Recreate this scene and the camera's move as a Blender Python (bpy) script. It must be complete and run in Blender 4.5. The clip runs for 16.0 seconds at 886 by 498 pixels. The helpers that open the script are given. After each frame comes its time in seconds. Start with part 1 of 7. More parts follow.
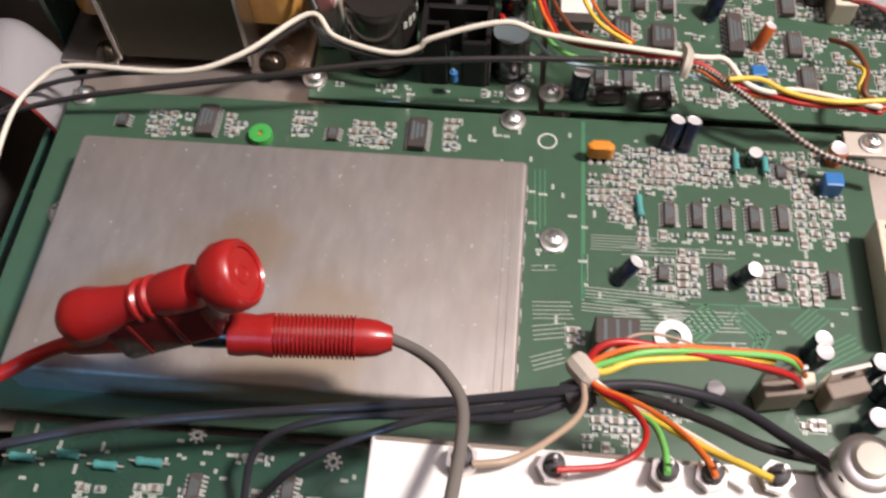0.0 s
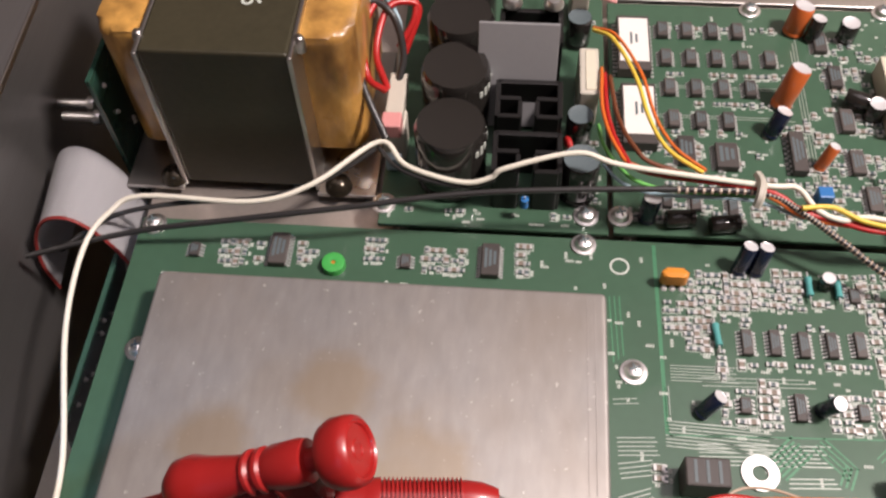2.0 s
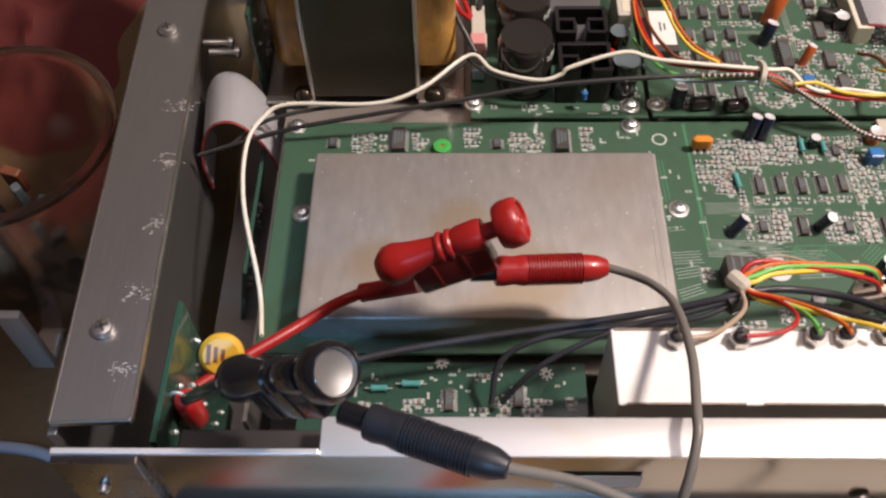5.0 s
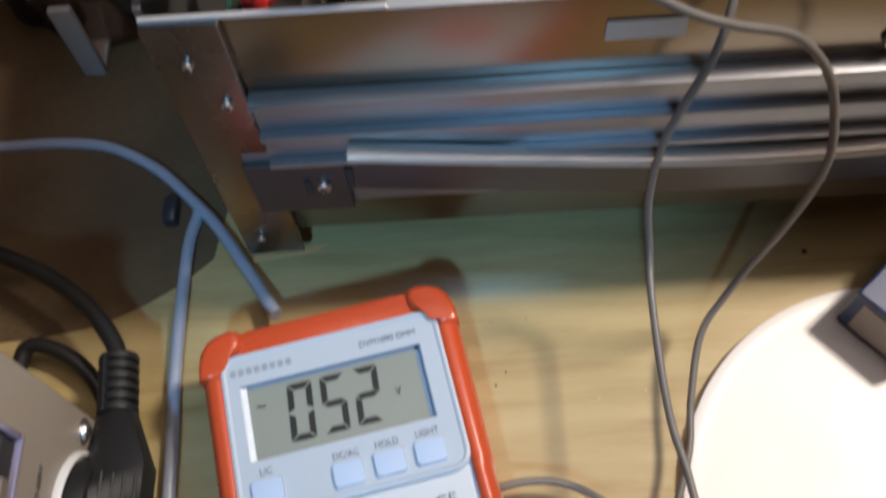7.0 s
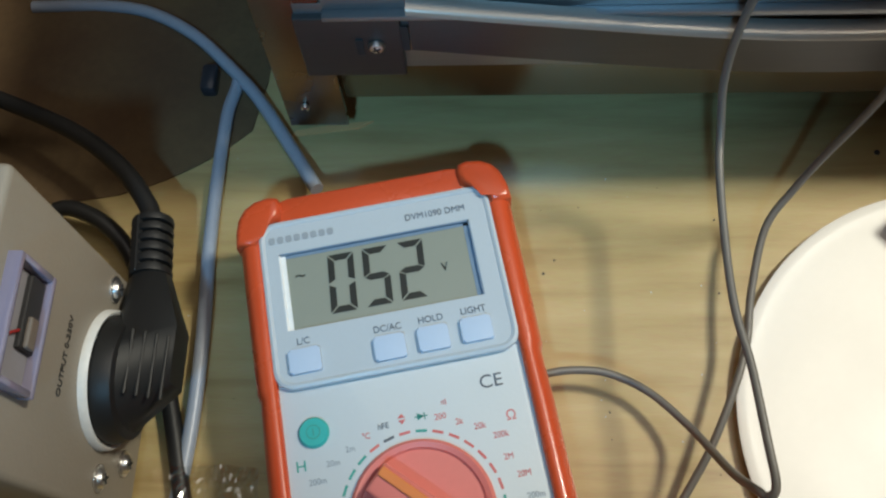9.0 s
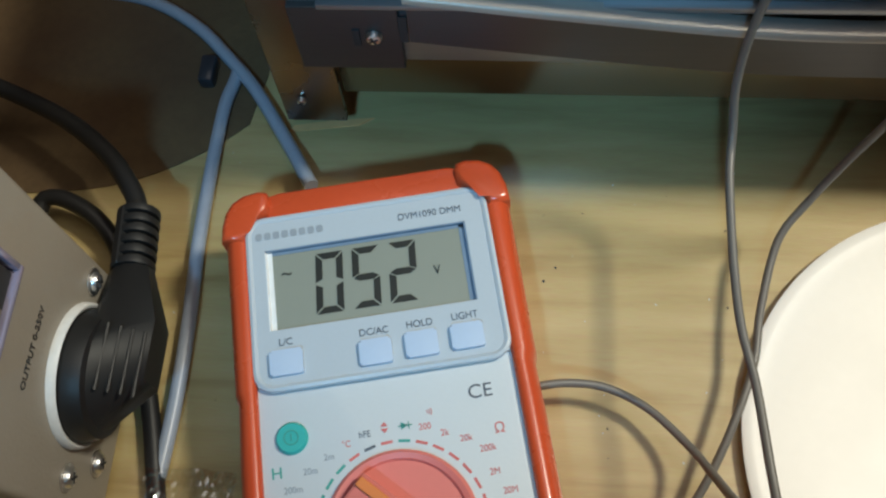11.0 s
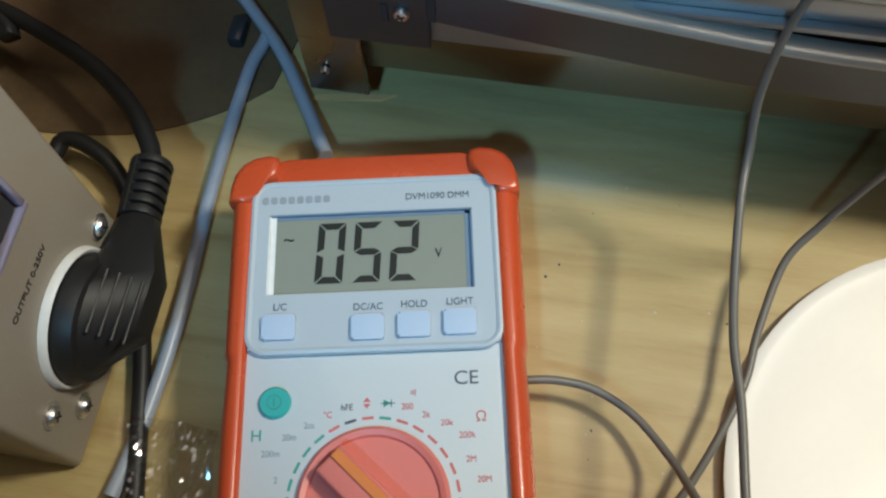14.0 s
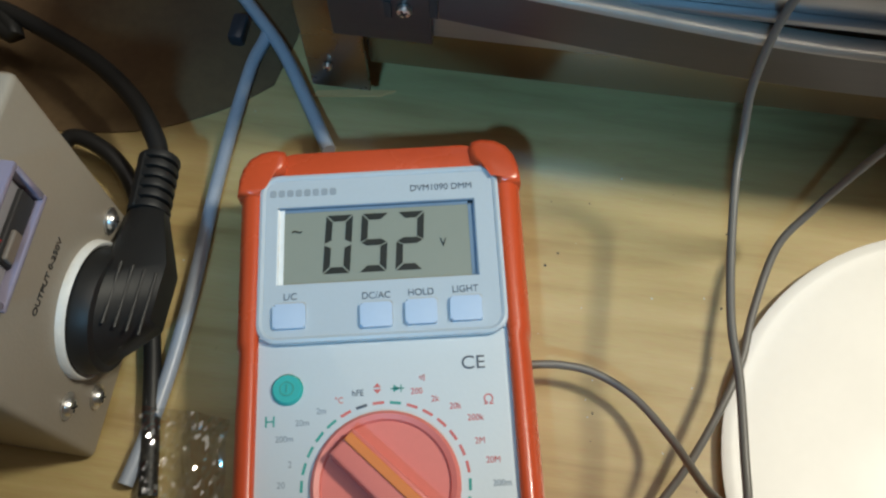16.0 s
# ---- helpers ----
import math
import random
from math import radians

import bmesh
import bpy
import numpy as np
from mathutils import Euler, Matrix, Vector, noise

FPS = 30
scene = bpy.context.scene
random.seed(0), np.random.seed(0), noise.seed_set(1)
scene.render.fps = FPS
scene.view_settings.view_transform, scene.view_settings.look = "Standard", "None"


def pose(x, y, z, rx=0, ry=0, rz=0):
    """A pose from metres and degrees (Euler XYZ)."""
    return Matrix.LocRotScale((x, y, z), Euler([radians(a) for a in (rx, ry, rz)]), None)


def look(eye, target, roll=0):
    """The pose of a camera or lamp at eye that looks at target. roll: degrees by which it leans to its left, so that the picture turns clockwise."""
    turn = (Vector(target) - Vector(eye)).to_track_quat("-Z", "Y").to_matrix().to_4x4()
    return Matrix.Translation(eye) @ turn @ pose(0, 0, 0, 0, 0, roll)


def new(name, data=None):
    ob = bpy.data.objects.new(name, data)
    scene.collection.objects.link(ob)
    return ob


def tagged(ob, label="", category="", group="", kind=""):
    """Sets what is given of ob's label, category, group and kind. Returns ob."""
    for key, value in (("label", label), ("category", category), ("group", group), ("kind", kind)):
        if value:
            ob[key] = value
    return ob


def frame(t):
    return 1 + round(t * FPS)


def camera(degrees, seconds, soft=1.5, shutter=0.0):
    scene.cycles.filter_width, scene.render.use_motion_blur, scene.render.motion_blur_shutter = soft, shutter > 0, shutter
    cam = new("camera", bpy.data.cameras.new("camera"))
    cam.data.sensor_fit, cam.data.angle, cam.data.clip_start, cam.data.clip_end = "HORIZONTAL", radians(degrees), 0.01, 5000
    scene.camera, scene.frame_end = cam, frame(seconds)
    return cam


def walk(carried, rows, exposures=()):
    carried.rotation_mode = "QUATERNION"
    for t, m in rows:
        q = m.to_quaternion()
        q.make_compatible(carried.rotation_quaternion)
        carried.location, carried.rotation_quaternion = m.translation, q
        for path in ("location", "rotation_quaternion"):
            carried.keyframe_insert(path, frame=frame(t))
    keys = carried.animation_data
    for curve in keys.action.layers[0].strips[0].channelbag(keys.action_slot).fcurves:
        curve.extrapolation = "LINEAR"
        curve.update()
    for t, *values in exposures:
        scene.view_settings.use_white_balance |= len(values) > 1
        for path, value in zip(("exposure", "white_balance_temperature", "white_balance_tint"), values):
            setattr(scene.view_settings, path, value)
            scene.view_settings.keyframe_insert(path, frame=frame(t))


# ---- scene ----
import itertools
cam = camera(51.0, 16.0, soft=2.3, shutter=0.4)
PATH = [
    (0, (0.1670, -0.0157, 0.3025), (0.1475, 0.1395, 0.0465), -2.22),
    (0.5, (0.1587, -0.0067, 0.3070), (0.1353, 0.1500, 0.0522), -3.07),
    (1, (0.1485, -0.0027, 0.3097), (0.1252, 0.1567, 0.0566), -2.49),
    (1.5, (0.1426, -0.0018, 0.3118), (0.1196, 0.1606, 0.0606), -2.40),
    (2, (0.1428, 0.0043, 0.3180), (0.1241, 0.1694, 0.0683), -2.50),
    (2.5, (0.1409, 0.0056, 0.3206), (0.1266, 0.1767, 0.0746), -1.37),
    (3, (0.1407, -0.0065, 0.3244), (0.1311, 0.1658, 0.0790), -0.48),
    (5.3, (0.0978, -0.0963, 0.3593), (0.0948, 0.0757, 0.1135), -1.84),
    (5.5, (0.0974, -0.1017, 0.3590), (0.0985, 0.0698, 0.1128), -1.63),
    (6, (0.0899, -0.1240, 0.3533), (0.1024, 0.0437, 0.1048), -0.12),
    (6.2, (0.0876, -0.1330, 0.3488), (0.0982, 0.0292, 0.0967), -0.77),
    (6.5, (0.0821, -0.1454, 0.3426), (0.0930, 0.0114, 0.0871), -0.34),
    (6.8, (0.0826, -0.1520, 0.3381), (0.0804, -0.0100, 0.0738), -3.97),
    (7, (0.0842, -0.1662, 0.3309), (0.0756, -0.0299, 0.0638), -6.45),
    (7.5, (0.0799, -0.1837, 0.3164), (0.0682, -0.0551, 0.0456), -5.52),
    (8, (0.0750, -0.1834, 0.3105), (0.0619, -0.0617, 0.0367), -5.67),
    (8.5, (0.0738, -0.1811, 0.3066), (0.0583, -0.0605, 0.0323), -6.62),
    (9, (0.0724, -0.1790, 0.3067), (0.0571, -0.0596, 0.0319), -6.82),
    (11.5, (0.0896, -0.1734, 0.2846), (0.0588, -0.0512, 0.0124), -9.37),
    (12, (0.1035, -0.1583, 0.2762), (0.0622, -0.0382, 0.0045), -11.79),
    (12.5, (0.1013, -0.1559, 0.2736), (0.0614, -0.0417, -0.0009), -11.69),
    (13, (0.1013, -0.1659, 0.2766), (0.0691, -0.0521, 0.0009), -8.80),
    (13.5, (0.0926, -0.1694, 0.2874), (0.0644, -0.0558, 0.0112), -5.40),
    (14, (0.0878, -0.1756, 0.2919), (0.0571, -0.0582, 0.0175), -5.24),
    (14.5, (0.0902, -0.1759, 0.2974), (0.0630, -0.0552, 0.0242), -3.64),
    (15, (0.0867, -0.1750, 0.3021), (0.0622, -0.0530, 0.0292), -2.61),
    (15.5, (0.0824, -0.1802, 0.2978), (0.0568, -0.0599, 0.0242), -3.35),
    (16, (0.0816, -0.1830, 0.2982), (0.0572, -0.0645, 0.0237), -3.21),
]
walk(cam, [(t, look(eye, target, roll)) for t, eye, target, roll in PATH],
     exposures=[(0.0, 0.52, 6300, 20), (3.0, 0.53, 6300, 20), (5.5, 0.39, 6560, 20), (6.5, 0.30, 6550, 19), (8.0, -0.08, 6450, 0), (16.0, -0.08, 6450, 0)])

# ---- world and light ----
world = bpy.data.worlds.new("room_air")
scene.world = world
world.use_nodes = True
world.node_tree.nodes["Background"].inputs["Color"].default_value = (0.55, 0.62, 0.75, 1)
world.node_tree.nodes["Background"].inputs["Strength"].default_value = 0.10


def lamp(name, kind, place, target, watts, colour, **more):
    data = bpy.data.lights.new(name, kind)
    data.energy, data.color = watts, colour
    for key, value in more.items():
        if key == "size":
            data.size = value
        if key == "size_y":
            data.shape, data.size_y = "RECTANGLE", value
        if key == "radius":
            data.shadow_soft_size = value
        if key == "beam":
            data.spread = radians(value)
        if key == "spread":
            data.spot_size, data.spot_blend = radians(value), 0.9
    ob = new(name, data)
    ob.matrix_world = look(place, target)
    return ob


lamp("desk_lamp_light", "SPOT", (0.72, 0.125, 1.00), (0.27, 0.20, 0.09), 48.0, (1.0, 0.900, 0.785), radius=0.072, spread=66)
# Unseen bluish source in front, narrowed to a spot; no window is built.
lamp("window_light", "SPOT", (0.02, -0.47, 0.60), (0.046, -0.014, 0.045), 10.6, (0.25, 0.60, 1.0), radius=0.022, spread=25)
# Added broad overhead fill that lifts the darks; no fitting hangs there.
lamp("ceiling_light", "AREA", (0.45, 0.20, 1.90), (0.15, 0.05, 0.0), 7.0, (1.0, 0.87, 0.84), size=1.3, size_y=1.3)


# ---- materials ----
def material(name, colour, rough=0.5, metal=0.0, vary=0.12, grain=400.0, bump=0.0, stretch=(1, 1, 1), second=None, patch=25.0, patchy=0.5, coat=0.0, per_object=0.0, rough_vary=0.1):
    """Principled surface with fine grain and larger stains, in object space, at real size."""
    m = bpy.data.materials.new(name)
    m.use_nodes = True
    n, l = m.node_tree.nodes, m.node_tree.links
    p = n["Principled BSDF"]
    co = n.new("ShaderNodeTexCoord")
    mp = n.new("ShaderNodeMapping")
    mp.inputs["Scale"].default_value = stretch
    l.new(co.outputs["Object"], mp.inputs["Vector"])
    fine, broad = n.new("ShaderNodeTexNoise"), n.new("ShaderNodeTexNoise")
    for tex, scale, detail in ((fine, grain, 4), (broad, patch, 5)):
        tex.inputs["Scale"].default_value, tex.inputs["Detail"].default_value = scale, detail
        l.new(mp.outputs[0], tex.inputs["Vector"])
    dark = [c * (1 - vary) for c in colour]
    light = [min(1, c * (1 + vary)) for c in colour]
    a = n.new("ShaderNodeMix")
    a.data_type = "RGBA"
    a.inputs[6].default_value, a.inputs[7].default_value = (*dark, 1), (*light, 1)
    l.new(fine.outputs["Fac"], a.inputs[0])
    b = n.new("ShaderNodeMix")
    b.data_type = "RGBA"
    ramp = n.new("ShaderNodeMapRange")
    ramp.inputs[1].default_value, ramp.inputs[2].default_value, ramp.inputs[4].default_value = 0.45, 0.72, patchy
    l.new(broad.outputs["Fac"], ramp.inputs[0])
    l.new(ramp.outputs[0], b.inputs[0])
    l.new(a.outputs[2], b.inputs[6])
    b.inputs[7].default_value = (*(second or dark), 1)
    last = b.outputs[2]
    if per_object:
        info, hsv, mr = n.new("ShaderNodeObjectInfo"), n.new("ShaderNodeHueSaturation"), n.new("ShaderNodeMapRange")
        mr.inputs[3].default_value, mr.inputs[4].default_value = 1 - per_object, 1 + per_object
        l.new(info.outputs["Random"], mr.inputs[0])
        l.new(mr.outputs[0], hsv.inputs["Value"])
        l.new(last, hsv.inputs["Color"])
        last = hsv.outputs[0]
    l.new(last, p.inputs["Base Color"])
    r = n.new("ShaderNodeMapRange")
    r.inputs[3].default_value, r.inputs[4].default_value = max(0.02, rough - rough_vary), min(1, rough + rough_vary)
    l.new(broad.outputs["Fac"], r.inputs[0])
    l.new(r.outputs[0], p.inputs["Roughness"])
    p.inputs["Metallic"].default_value = metal
    p.inputs["Coat Weight"].default_value = coat
    if bump:
        bp = n.new("ShaderNodeBump")
        bp.inputs["Strength"].default_value, bp.inputs["Distance"].default_value = bump, 0.0006
        l.new(fine.outputs["Fac"], bp.inputs["Height"])
        l.new(bp.outputs[0], p.inputs["Normal"])
    return m


def wood_material():
    m = bpy.data.materials.new("plywood")
    m.use_nodes = True
    n, l = m.node_tree.nodes, m.node_tree.links
    p = n["Principled BSDF"]
    co, mp = n.new("ShaderNodeTexCoord"), n.new("ShaderNodeMapping")
    mp.inputs["Scale"].default_value = (1.0, 9.0, 1.0)
    mp.inputs["Rotation"].default_value = (0, 0, radians(3))
    l.new(co.outputs["Object"], mp.inputs["Vector"])
    big, mid, fine = n.new("ShaderNodeTexNoise"), n.new("ShaderNodeTexNoise"), n.new("ShaderNodeTexNoise")
    for tex, s, d, dist in ((big, 3.2, 3, 1.2), (mid, 14, 5, 0.6), (fine, 190, 4, 0.2)):
        tex.inputs["Scale"].default_value, tex.inputs["Detail"].default_value, tex.inputs["Distortion"].default_value = s, d, dist
        l.new(mp.outputs[0], tex.inputs["Vector"])
    ramp = n.new("ShaderNodeValToRGB")
    e = ramp.color_ramp.elements
    e[0].position, e[0].color = 0.28, (0.315, 0.208, 0.080, 1)
    e[1].position, e[1].color = 0.66, (0.575, 0.458, 0.226, 1)
    k = e.new(0.47)
    k.color = (0.490, 0.372, 0.166, 1)
    add = n.new("ShaderNodeMath")
    add.operation = "MULTIPLY_ADD"
    add.inputs[1].default_value = 0.5
    half = n.new("ShaderNodeMath")
    half.operation = "MULTIPLY"
    half.inputs[1].default_value = 0.5
    l.new(mid.outputs["Fac"], half.inputs[0])
    l.new(big.outputs["Fac"], add.inputs[0])
    l.new(half.outputs[0], add.inputs[2])
    l.new(add.outputs[0], ramp.inputs[0])
    mix = n.new("ShaderNodeMix")
    mix.data_type, mix.blend_type = "RGBA", "MULTIPLY"
    mix.inputs[0].default_value = 0.35
    l.new(ramp.outputs[0], mix.inputs[6])
    l.new(fine.outputs["Color"], mix.inputs[7])
    mix2 = n.new("ShaderNodeMix")
    mix2.data_type, mix2.blend_type = "RGBA", "MIX"
    l.new(fine.outputs["Fac"], mix2.inputs[0])
    mix2.inputs[0].default_value = 0.25
    l.new(ramp.outputs[0], mix2.inputs[6])
    desat = n.new("ShaderNodeRGBToBW")
    l.new(mix.outputs[2], desat.inputs[0])
    l.new(mix.outputs[2], mix2.inputs[7])
    l.new(mix2.outputs[2], p.inputs["Base Color"])
    p.inputs["Roughness"].default_value = 0.30
    p.inputs["Coat Weight"].default_value, p.inputs["Coat Roughness"].default_value = 0.35, 0.24
    bp = n.new("ShaderNodeBump")
    bp.inputs["Strength"].default_value, bp.inputs["Distance"].default_value = 0.15, 0.0005
    l.new(fine.outputs["Fac"], bp.inputs["Height"])
    l.new(bp.outputs[0], p.inputs["Normal"])
    return m


def glass_material(name, colour, rough=0.05):
    m = bpy.data.materials.new(name)
    m.use_nodes = True
    p = m.node_tree.nodes["Principled BSDF"]
    p.inputs["Base Color"].default_value, p.inputs["Roughness"].default_value = (*colour, 1), rough
    p.inputs["Transmission Weight"].default_value, p.inputs["IOR"].default_value = 1.0, 1.4
    return m


def film_material():
    """Thin clear sheet: mostly see-through, with sharp gloss."""
    m = bpy.data.materials.new("clear_film")
    m.use_nodes = True
    n, l = m.node_tree.nodes, m.node_tree.links
    clear, gloss, mix = n.new("ShaderNodeBsdfTransparent"), n.new("ShaderNodeBsdfGlossy"), n.new("ShaderNodeMixShader")
    clear.inputs["Color"].default_value = (0.90, 0.92, 0.92, 1)
    gloss.inputs["Roughness"].default_value = 0.09
    mix.inputs[0].default_value = 0.20
    l.new(clear.outputs[0], mix.inputs[1])
    l.new(gloss.outputs[0], mix.inputs[2])
    l.new(mix.outputs[0], n["Material Output"].inputs["Surface"])
    return m


WOOD = wood_material()
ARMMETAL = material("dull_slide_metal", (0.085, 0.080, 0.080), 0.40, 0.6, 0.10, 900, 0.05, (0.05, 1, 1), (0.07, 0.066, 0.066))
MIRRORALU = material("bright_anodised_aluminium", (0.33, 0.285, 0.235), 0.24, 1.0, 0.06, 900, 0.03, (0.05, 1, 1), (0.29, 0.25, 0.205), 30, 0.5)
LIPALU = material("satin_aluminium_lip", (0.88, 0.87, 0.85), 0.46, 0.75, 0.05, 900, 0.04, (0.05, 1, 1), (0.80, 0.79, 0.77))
ALU = material("brushed_aluminium", (0.60, 0.58, 0.56), 0.25, 1.0, 0.10, 900, 0.05, (0.05, 1, 1), (0.50, 0.49, 0.48))
RAILMETAL = material("zinc_slide_metal", (0.34, 0.34, 0.35), 0.40, 0.8, 0.10, 900, 0.05, (0.05, 1, 1), (0.32, 0.33, 0.35))
DULL = material("dull_panel_metal", (0.29, 0.28, 0.275), 0.42, 0.85, 0.08, 1500, 0.08, (1, 0.06, 1), (0.24, 0.23, 0.22), 40, 0.6)
RUSTY = material("tinned_shield_metal", (0.35, 0.335, 0.32), 0.62, 0.70, 0.22, 300, 0.03, (1, 0.35, 1), (0.36, 0.30, 0.25), 15, 0.8, rough_vary=0.18)
STEEL = material("zinc_steel", (0.62, 0.60, 0.57), 0.3, 1.0, 0.1, 800, 0.05)
CHROME = material("bright_screw_metal", (0.86, 0.85, 0.83), 0.34, 1.0, 0.05, 600)
PLATE = material("passivated_plate", (0.56, 0.50, 0.45), 0.42, 0.8, 0.1, 700, 0.05, (1, 1, 1), (0.45, 0.40, 0.36))
# Chassis interior shade is put into this dark metal colour.
SHADEDMETAL = material("shadowed_wall_metal", (0.20, 0.19, 0.18), 0.5, 0.7, 0.1, 600)
WHITETIN = material("white_tin", (0.83, 0.82, 0.79), 0.38, 0.0, 0.03, 500, 0.03, (1, 1, 1), (0.76, 0.75, 0.71), 40, 0.5)
PCB = material("green_solder_mask", (0.048, 0.104, 0.064), 0.34, 0.0, 0.10, 300, 0.03, (1, 1, 1), (0.040, 0.086, 0.052), 45, 0.6, coat=0.3)
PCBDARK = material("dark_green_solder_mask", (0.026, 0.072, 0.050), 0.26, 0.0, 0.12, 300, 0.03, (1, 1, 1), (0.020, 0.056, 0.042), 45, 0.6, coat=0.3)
TRACE = material("covered_copper_track", (0.07, 0.22, 0.12), 0.3, 0.1, 0.1, 500)
TRACELIGHT = material("tinned_track", (0.42, 0.47, 0.42), 0.33, 0.5, 0.1, 500)
SILK = material("white_silkscreen", (0.50, 0.54, 0.49), 0.55, 0.0, 0.05, 700)
SOLDER = material("solder", (0.58, 0.58, 0.57), 0.38, 0.45, 0.1, 900, 0.1)
CHIP = material("chip_plastic", (0.070, 0.060, 0.055), 0.50, 0.0, 0.12, 1500, 0.08, per_object=0.35)
CERAMIC = material("tan_ceramic", (0.21, 0.17, 0.135), 0.5, 0.0, 0.15, 1200)
GREYCHIP = material("grey_resistor_body", (0.10, 0.13, 0.14), 0.45, 0.0, 0.15, 1200)
CAPBLUE = material("dark_blue_sleeve", (0.010, 0.016, 0.040), 0.25, 0.0, 0.1, 500, coat=0.3)
CAPBLACK = material("black_sleeve", (0.022, 0.020, 0.018), 0.14, 0.0, 0.1, 500, coat=0.3)
CAPORANGE = material("orange_sleeve", (0.62, 0.14, 0.030), 0.32, 0.0, 0.08, 500, coat=0.2)
CAPTOP = material("bare_can_top", (0.74, 0.74, 0.75), 0.38, 0.35, 0.05, 700)
ORANGE = material("orange_dipped_ceramic", (0.62, 0.24, 0.030), 0.35, 0.0, 0.10, 500, 0.1)
YELLOW = material("yellow_dipped_disc", (0.66, 0.38, 0.035), 0.38, 0.0, 0.10, 500, 0.1)
TEAL = material("teal_resistor_paint", (0.08, 0.32, 0.31), 0.4, 0.0, 0.1, 500)
BLUEPART = material("blue_plastic", (0.03, 0.16, 0.42), 0.35, 0.0, 0.08, 500)
GREENDOT = material("green_plastic", (0.05, 0.36, 0.07), 0.4, 0.0, 0.08, 500)
LABEL = material("white_paper_label", (0.74, 0.72, 0.68), 0.7, 0.0, 0.04, 700)
INK = material("black_ink", (0.03, 0.03, 0.032), 0.6)
CORE = material("black_lamination", (0.046, 0.041, 0.024), 0.36, 0.1, 0.25, 500, 0.1, (1, 1, 1), (0.056, 0.048, 0.027))
TAPE = material("amber_winding_tape", (0.52, 0.28, 0.070), 0.30, 0.0, 0.65, 190, 0.5, (1, 1, 0.5), (0.10, 0.040, 0.012), 60, 1.0, coat=0.4)
HEATSINK = material("black_anodised", (0.020, 0.019, 0.019), 0.38, 0.4, 0.1, 700)
NYLON = material("milky_nylon", (0.50, 0.47, 0.40), 0.45, 0.0, 0.05, 500)
CREAM = material("cream_connector", (0.62, 0.58, 0.46), 0.5, 0.0, 0.06, 500)
PINK = material("faded_pink_plastic", (0.60, 0.26, 0.25), 0.5)
RED = material("red_probe_plastic", (0.35, 0.015, 0.013), 0.33, 0.0, 0.08, 300, 0.03, (1, 1, 1), (0.29, 0.011, 0.010), 60, 0.5, coat=0.3)
REDDARK = material("dark_red_translucent_plastic", (0.10, 0.010, 0.008), 0.25, 0.0, 0.1, 300, coat=0.3)
BLACK = material("black_probe_plastic", (0.011, 0.011, 0.013), 0.22, 0.0, 0.1, 300, coat=0.3)
BOOT = material("slate_rubber", (0.018, 0.020, 0.026), 0.42, 0.0, 0.1, 500, 0.05)
CAPGREY = material("silvery_probe_cap", (0.50, 0.49, 0.48), 0.34, 0.85, 0.05, 400)
LEAD = material("grey_lead_rubber", (0.165, 0.155, 0.140), 0.42, 0.0, 0.08, 400, 0.03)
BLUELEAD = material("pale_grey_lead", (0.33, 0.375, 0.45), 0.36, 0.0, 0.08, 400, 0.03)
W_WHITE = material("white_wire", (0.76, 0.73, 0.62), 0.42, 0.0, 0.05, 400)
W_BLACK = material("black_wire", (0.030, 0.029, 0.029), 0.33, 0.0, 0.1, 400)
W_GREY = material("dark_grey_cable", (0.034, 0.036, 0.044), 0.26, 0.0, 0.1, 400)
W_RED = material("red_wire", (0.42, 0.018, 0.016), 0.36, 0.0, 0.06, 400)
W_ORANGE = material("orange_wire", (0.66, 0.15, 0.025), 0.36, 0.0, 0.06, 400)
W_YELLOW = material("yellow_wire", (0.78, 0.56, 0.07), 0.36, 0.0, 0.06, 400)
W_GREEN = material("green_wire", (0.16, 0.52, 0.12), 0.36, 0.0, 0.06, 400)
W_BROWN = material("brown_wire", (0.16, 0.055, 0.025), 0.36, 0.0, 0.06, 400)
W_BLUE = material("pale_blue_wire", (0.34, 0.48, 0.55), 0.36, 0.0, 0.06, 400)
W_TAN = material("tan_wire", (0.40, 0.30, 0.22), 0.36, 0.0, 0.06, 400)
RIBBONEDGE = material("faded_red_conductor", (0.24, 0.030, 0.026), 0.45, 0.0, 0.1, 400)
RIBBON = material("grey_ribbon", (0.60, 0.60, 0.62), 0.5, 0.0, 0.06, 900, 0.3, (14, 0.02, 1))
HOLSTER = material("orange_red_rubber", (0.58, 0.080, 0.026), 0.28, 0.0, 0.05, 500, 0.03, (1, 1, 1), (0.53, 0.056, 0.014), 30, 0.5, coat=0.15)
CASE = material("pale_grey_case", (0.575, 0.625, 0.655), 0.5, 0.0, 0.02, 900, 0.05)
PANELGREY = material("blue_grey_bezel", (0.46, 0.52, 0.57), 0.42, 0.0, 0.03, 900, 0.05)
BUTTON = material("pale_blue_button", (0.47, 0.58, 0.74), 0.45, 0.0, 0.02, 600)
LCD = material("lcd_glass", (0.27, 0.29, 0.245), 0.22, 0.0, 0.02, 300)
SEGMENT = material("lcd_segment", (0.022, 0.026, 0.024), 0.35)
# Lit and shaded sides of the display recess, put into two colours.
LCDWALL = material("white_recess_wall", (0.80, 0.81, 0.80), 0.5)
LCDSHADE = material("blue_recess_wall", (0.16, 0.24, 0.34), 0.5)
DIAL = material("salmon_dial", (0.70, 0.20, 0.17), 0.45, 0.0, 0.04, 500, 0.03)
DIALRIDGE = material("orange_pointer", (0.72, 0.22, 0.06), 0.42, 0.0, 0.04, 500)
